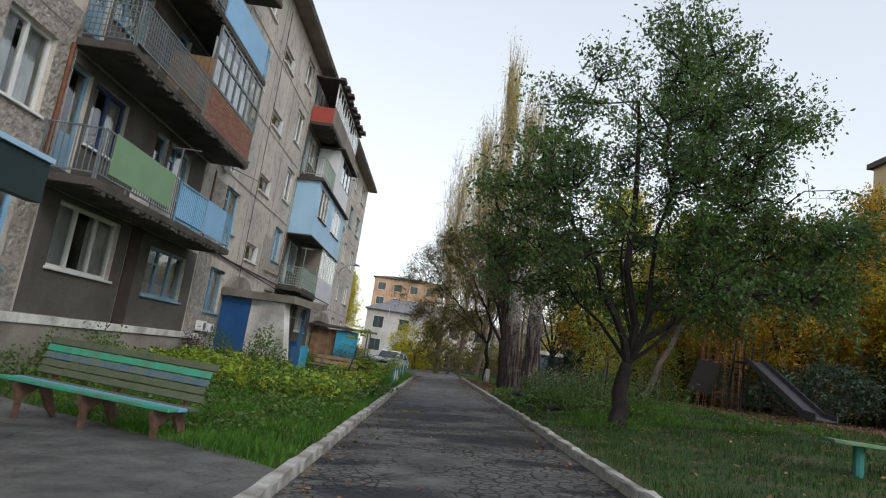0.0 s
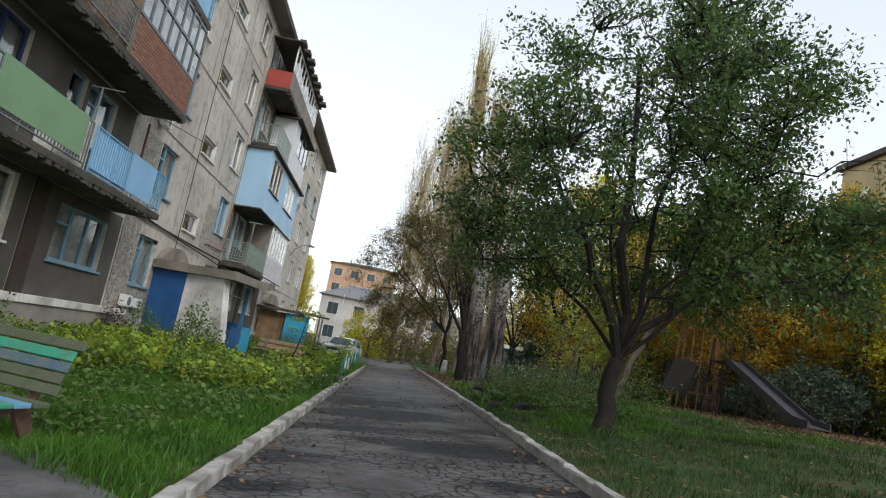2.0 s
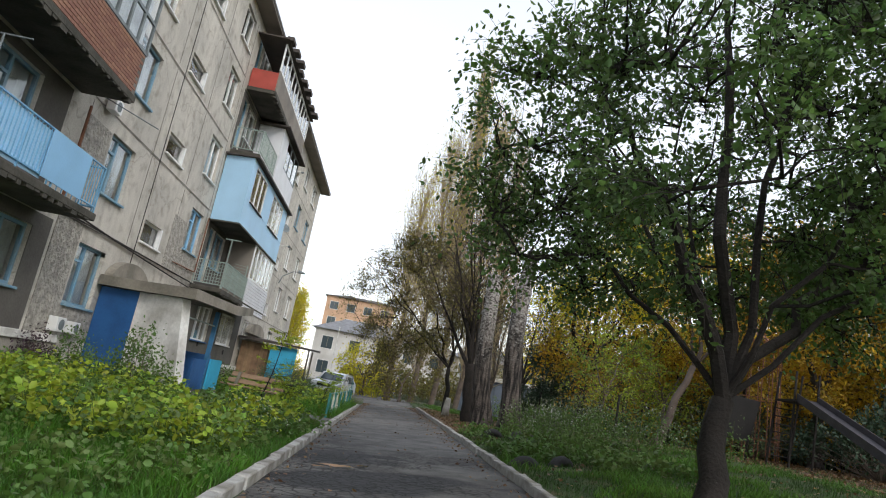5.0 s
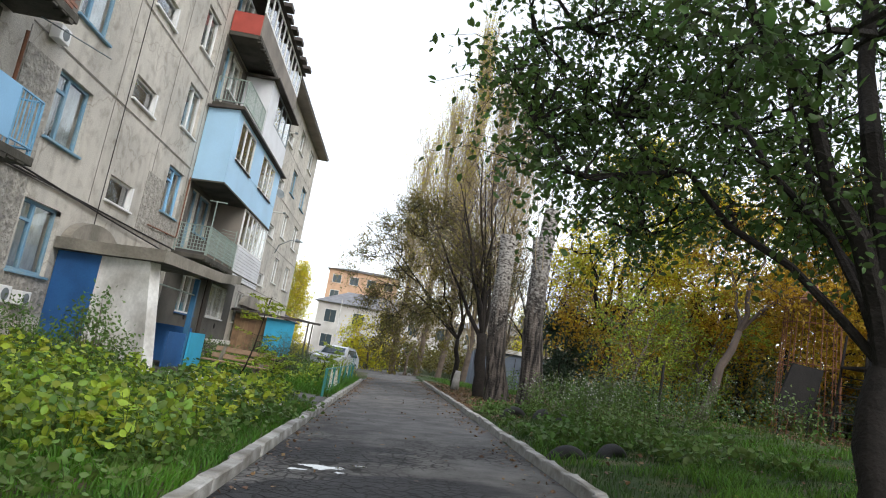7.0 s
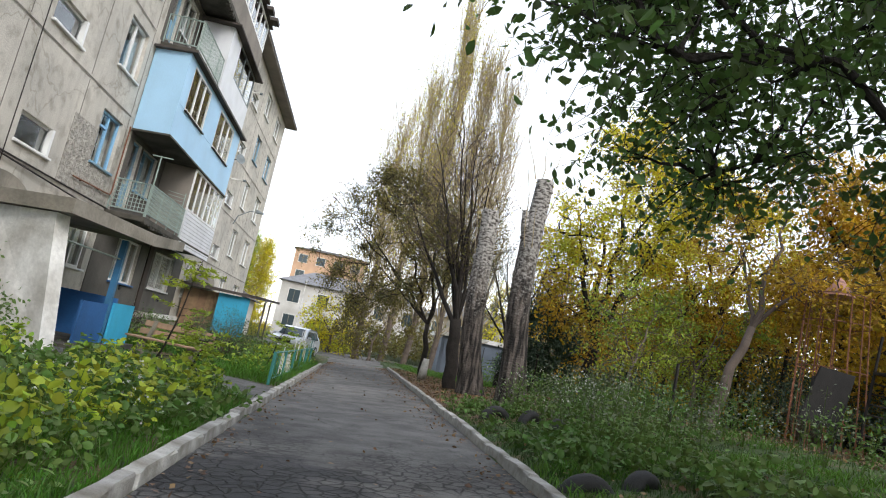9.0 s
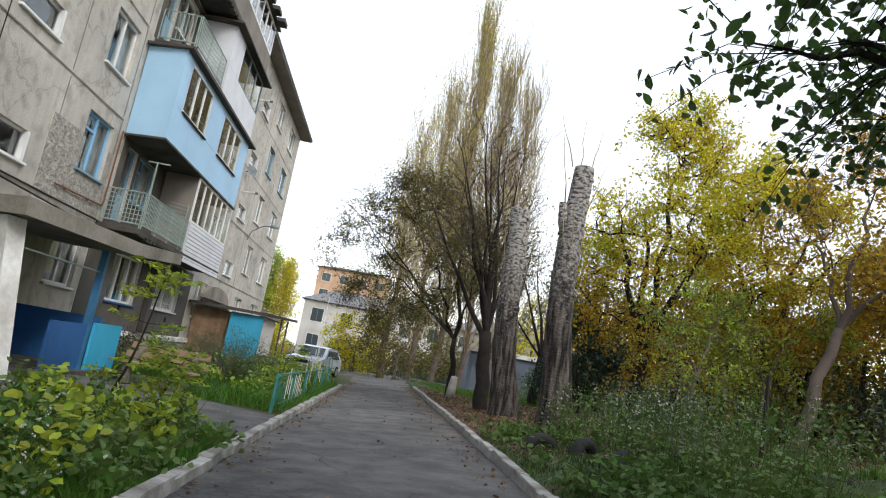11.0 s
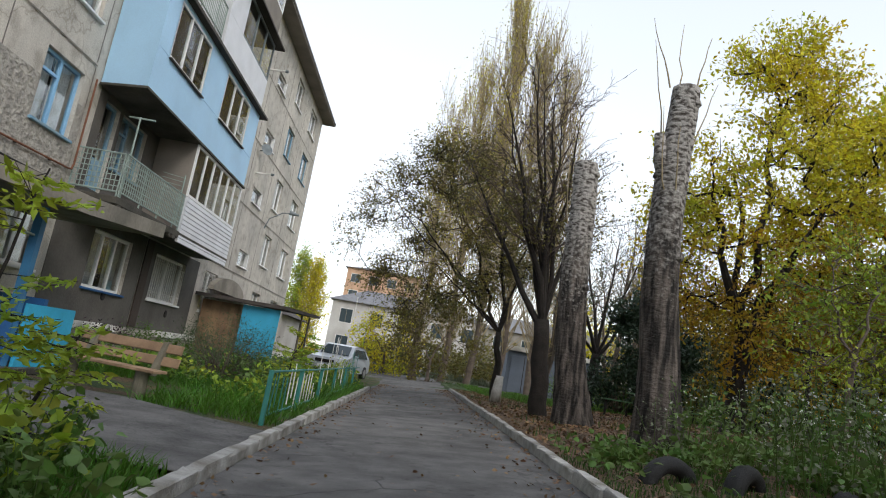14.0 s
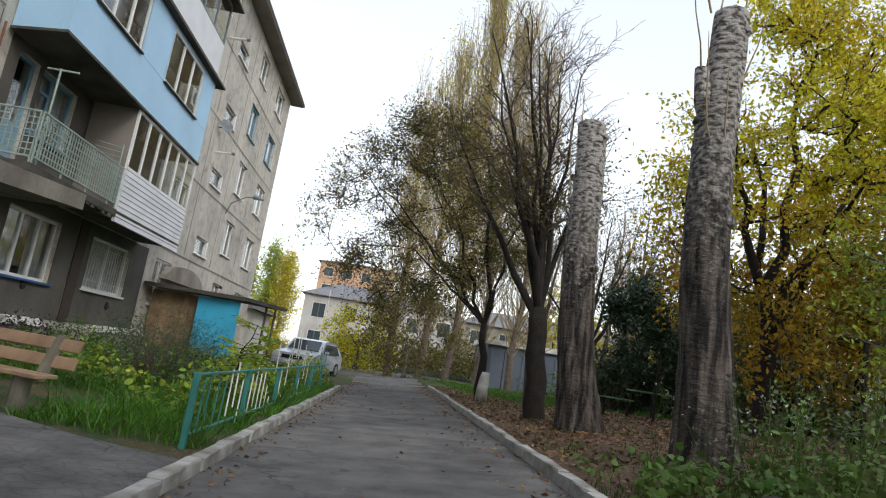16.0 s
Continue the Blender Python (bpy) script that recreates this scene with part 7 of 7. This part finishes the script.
def bush(label, at, r, h, mat, n, leaf, seed, narrow=0.5):
    rnd = random.Random(seed)
    e = thing("shrub", label, "shrub", at)
    bm = nb()
    P = []
    for i in range(int(n / 45)):
        a, q = rnd.uniform(0, 6.28), rnd.random() ** 0.5
        c = Vector((math.cos(a) * q * r, math.sin(a) * q * r, h * rnd.uniform(0.25, 1.0) * (1.05 - 0.45 * q)))
        limb(bm, bent((0, 0, -0.05), c, rnd, 0.08, 3), 0.012, 0.004, 4)
        for _ in range(45):
            P.append(tuple(c + Vector((rnd.gauss(0, 0.13), rnd.gauss(0, 0.13), rnd.gauss(0, 0.13)))))
    tagged(part("stem", bm, "greybark", e), "thin shrub stems", kind="stuff")
    child("foliage", leaf_mesh("foliage", P, leaf, mat, narrow=narrow, seed=seed), e)


M["aster"] = leaf_mat("white_wild_aster", (0.62, 0.62, 0.58), (0.45, 0.45, 0.40), 0.3)


def flowers(label, spots, mat, h, size, per, seed):
    """Small flower heads on branching stalks, too many to count."""
    rnd = random.Random(seed)
    P, bm = [], nb()
    for x, y, z in spots:
        H = h * rnd.uniform(0.6, 1.2)
        top = Vector((x + rnd.gauss(0, 0.08), y + rnd.gauss(0, 0.08), z + H))
        limb(bm, [(x, y, z), Vector((x, y, z)).lerp(top, 0.5), top], 0.006, 0.003, 3)
        for _ in range(per):
            q = top + Vector((rnd.gauss(0, 0.12), rnd.gauss(0, 0.12), rnd.gauss(0, 0.09)))
            tube(bm, Vector((x, y, z)).lerp(top, rnd.uniform(0.5, 0.9)), q, 0.003, 0.002, 3, cap=False)
            P += [tuple(q + Vector((rnd.gauss(0, 0.008), rnd.gauss(0, 0.008), rnd.gauss(0, 0.008)))) for _ in range(3)]
    tagged(new("wild_flowers", leaf_mesh("wild_flowers", P, size, mat, narrow=0.8, seed=seed)), label, "flowers", kind="stuff")
    single("flower_stalks", bm, "weed", "thin branching flower stalks", "flowers", "stuff")


flowers("small white asters seeding on the verge", scatter(48, 4.8, 8.6, 17.5, 25.5, 71, lambda x, y, r: clump(x, y, 0.6, -0.05, 6)), "aster", 0.80, 0.026, 9, 71)
flowers("small white asters in the grass by the path", scatter(16, -2.4, -0.2, 14.5, 18.6, 72), "aster", 0.4, 0.026, 10, 72)

bush("tall green shrub beside the whitewashed porch", (-3.7, 18.9, 0.05), 0.55, 1.5, "weed", 1500, 0.085, 31)
bush("leggy green shrub under the blue boards", (-5.4, 19.6, 0.05), 0.5, 1.25, "weed", 900, 0.08, 32)
bush("small purple-leaved shrub at the wall", (-6.0, 19.2, 0.05), 0.35, 1.0, "purple", 800, 0.07, 33)
bush("soft dark green asparagus-like bush", (-2.3, 29.6, 0.05), 1.05, 1.5, "asparagus", 6500, 0.07, 34, 0.18)
bush("dark flowering shrubs along the plinth", (-5.7, 31.6, 0.05), 0.7, 0.95, "purple", 900, 0.08, 35)
bush("dark flowering shrubs along the plinth", (-5.7, 34.0, 0.05), 0.7, 0.95, "weed", 900, 0.08, 36)
bush("young bright shrub at the fence", (-0.6, 36.8, 0.05), 0.5, 0.8, "leaflime", 1100, 0.08, 37)
bush("low climbing shrub below the plinth", (-5.8, 12.4, gz(-5.8, 12.4)), 0.8, 1.15, "weed", 1400, 0.08, 38)
bush("dark thicket behind the slide", (14.0, 21.0, gz(14, 21)), 1.9, 2.3, "conifer", 5200, 0.13, 39)
bush("dark thicket behind the slide", (17.5, 24.0, gz(17.5, 24)), 2.2, 2.6, "conifer", 5200, 0.14, 40)
bush("round dark evergreen bush at the playground", (13.2, 25.6, gz(13.2, 25.6)), 1.5, 2.3, "conifer", 5000, 0.08, 42)
bush("dark green bush between the trunks", (9.6, 41.0, gz(9.6, 41)), 1.5, 2.6, "conifer", 4500, 0.07, 41)


def sapling(at, h, seed):
    """Thin young ash with long compound leaves."""
    rnd = random.Random(seed)
    e = thing("sapling", "thin sapling with yellow-green compound leaves", "sapling", at)
    bm = nb()
    pts = bent((0, 0, -0.05), (0.35, 0.1, h), rnd, 0.03, 6)
    limb(bm, pts, 0.022, 0.006, 6)
    part("stem", bm, "bark", e)
    bm = nb(); P = []
    for i in range(26):
        f = rnd.uniform(0.25, 1.0)
        j = min(int(f * 6), 5)
        p = pts[j].lerp(pts[j + 1], f * 6 - j)
        a = rnd.uniform(0, 6.28)
        q = p + Vector((math.cos(a) * 0.45, math.sin(a) * 0.45, rnd.uniform(-0.08, 0.14)))
        tube(bm, p, q, 0.005, 0.002, 3, cap=False)
        for k in range(9):
            c = p.lerp(q, 0.3 + 0.08 * k)
            for s in (-1, 1):
                P.append(tuple(c + Vector((-math.sin(a), math.cos(a), 0)) * 0.05 * s + Vector((0, 0, rnd.uniform(-0.03, 0.01)))))
    tagged(part("twig", bm, "bark", e), "thin leaf stalks", kind="stuff")
    child("foliage", leaf_mesh("foliage", P, 0.11, "leaflime", flat=0.5, narrow=0.35, seed=seed), e)


sapling((-1.35, 19.6, 0.05), 1.95, 51)
sapling((-1.0, 19.9, 0.05), 0.9, 52)
sapling((-0.75, 27.6, 0.05), 1.3, 53)

# fallen leaves
def litter(label, pts, size, mat, seed):
    me = leaf_mesh("fallen_leaves", pts, size, mat, flat=0.8, narrow=0.7, seed=seed)
    tagged(new("fallen_leaves", me), label, "leaves", kind="stuff")


def road_pts(n, seed):
    rs = random.Random(seed)
    out = []
    for _ in range(n):
        y = 46 - 43 * rs.random() ** 1.9
        e = rs.random()
        x = KL + abs(rs.gauss(0, 0.22)) if e < 0.38 else (KR - abs(rs.gauss(0, 0.3)) if e < 0.85 else rs.uniform(KL, KR))
        x = min(max(x, KL + 0.03), KR - 0.03)
        out.append((x, y, road_z(x) + 0.012))
    return out


litter("dry brown leaves lying along the kerbs", road_pts(2600, 61), 0.062, "litter", 61)
litter("thick brown leaf litter under the poplars", scatter(15000, KR + 0.2, 10, 23.2, 47, 62, lambda x, y, r: r.random() < (1.0 if y > 24.5 else 0.3), 0.02), 0.085, "litter", 62)
litter("golden leaves strewn under the playground trees", scatter(9000, 9, 22, 13, 36, 63, None, 0.03), 0.09, "litter", 63)
litter("pale leaves scattered on the lawn", scatter(1200, KR + 0.3, 10, 4, 23, 64, None, 0.05), 0.07, "litter", 64)
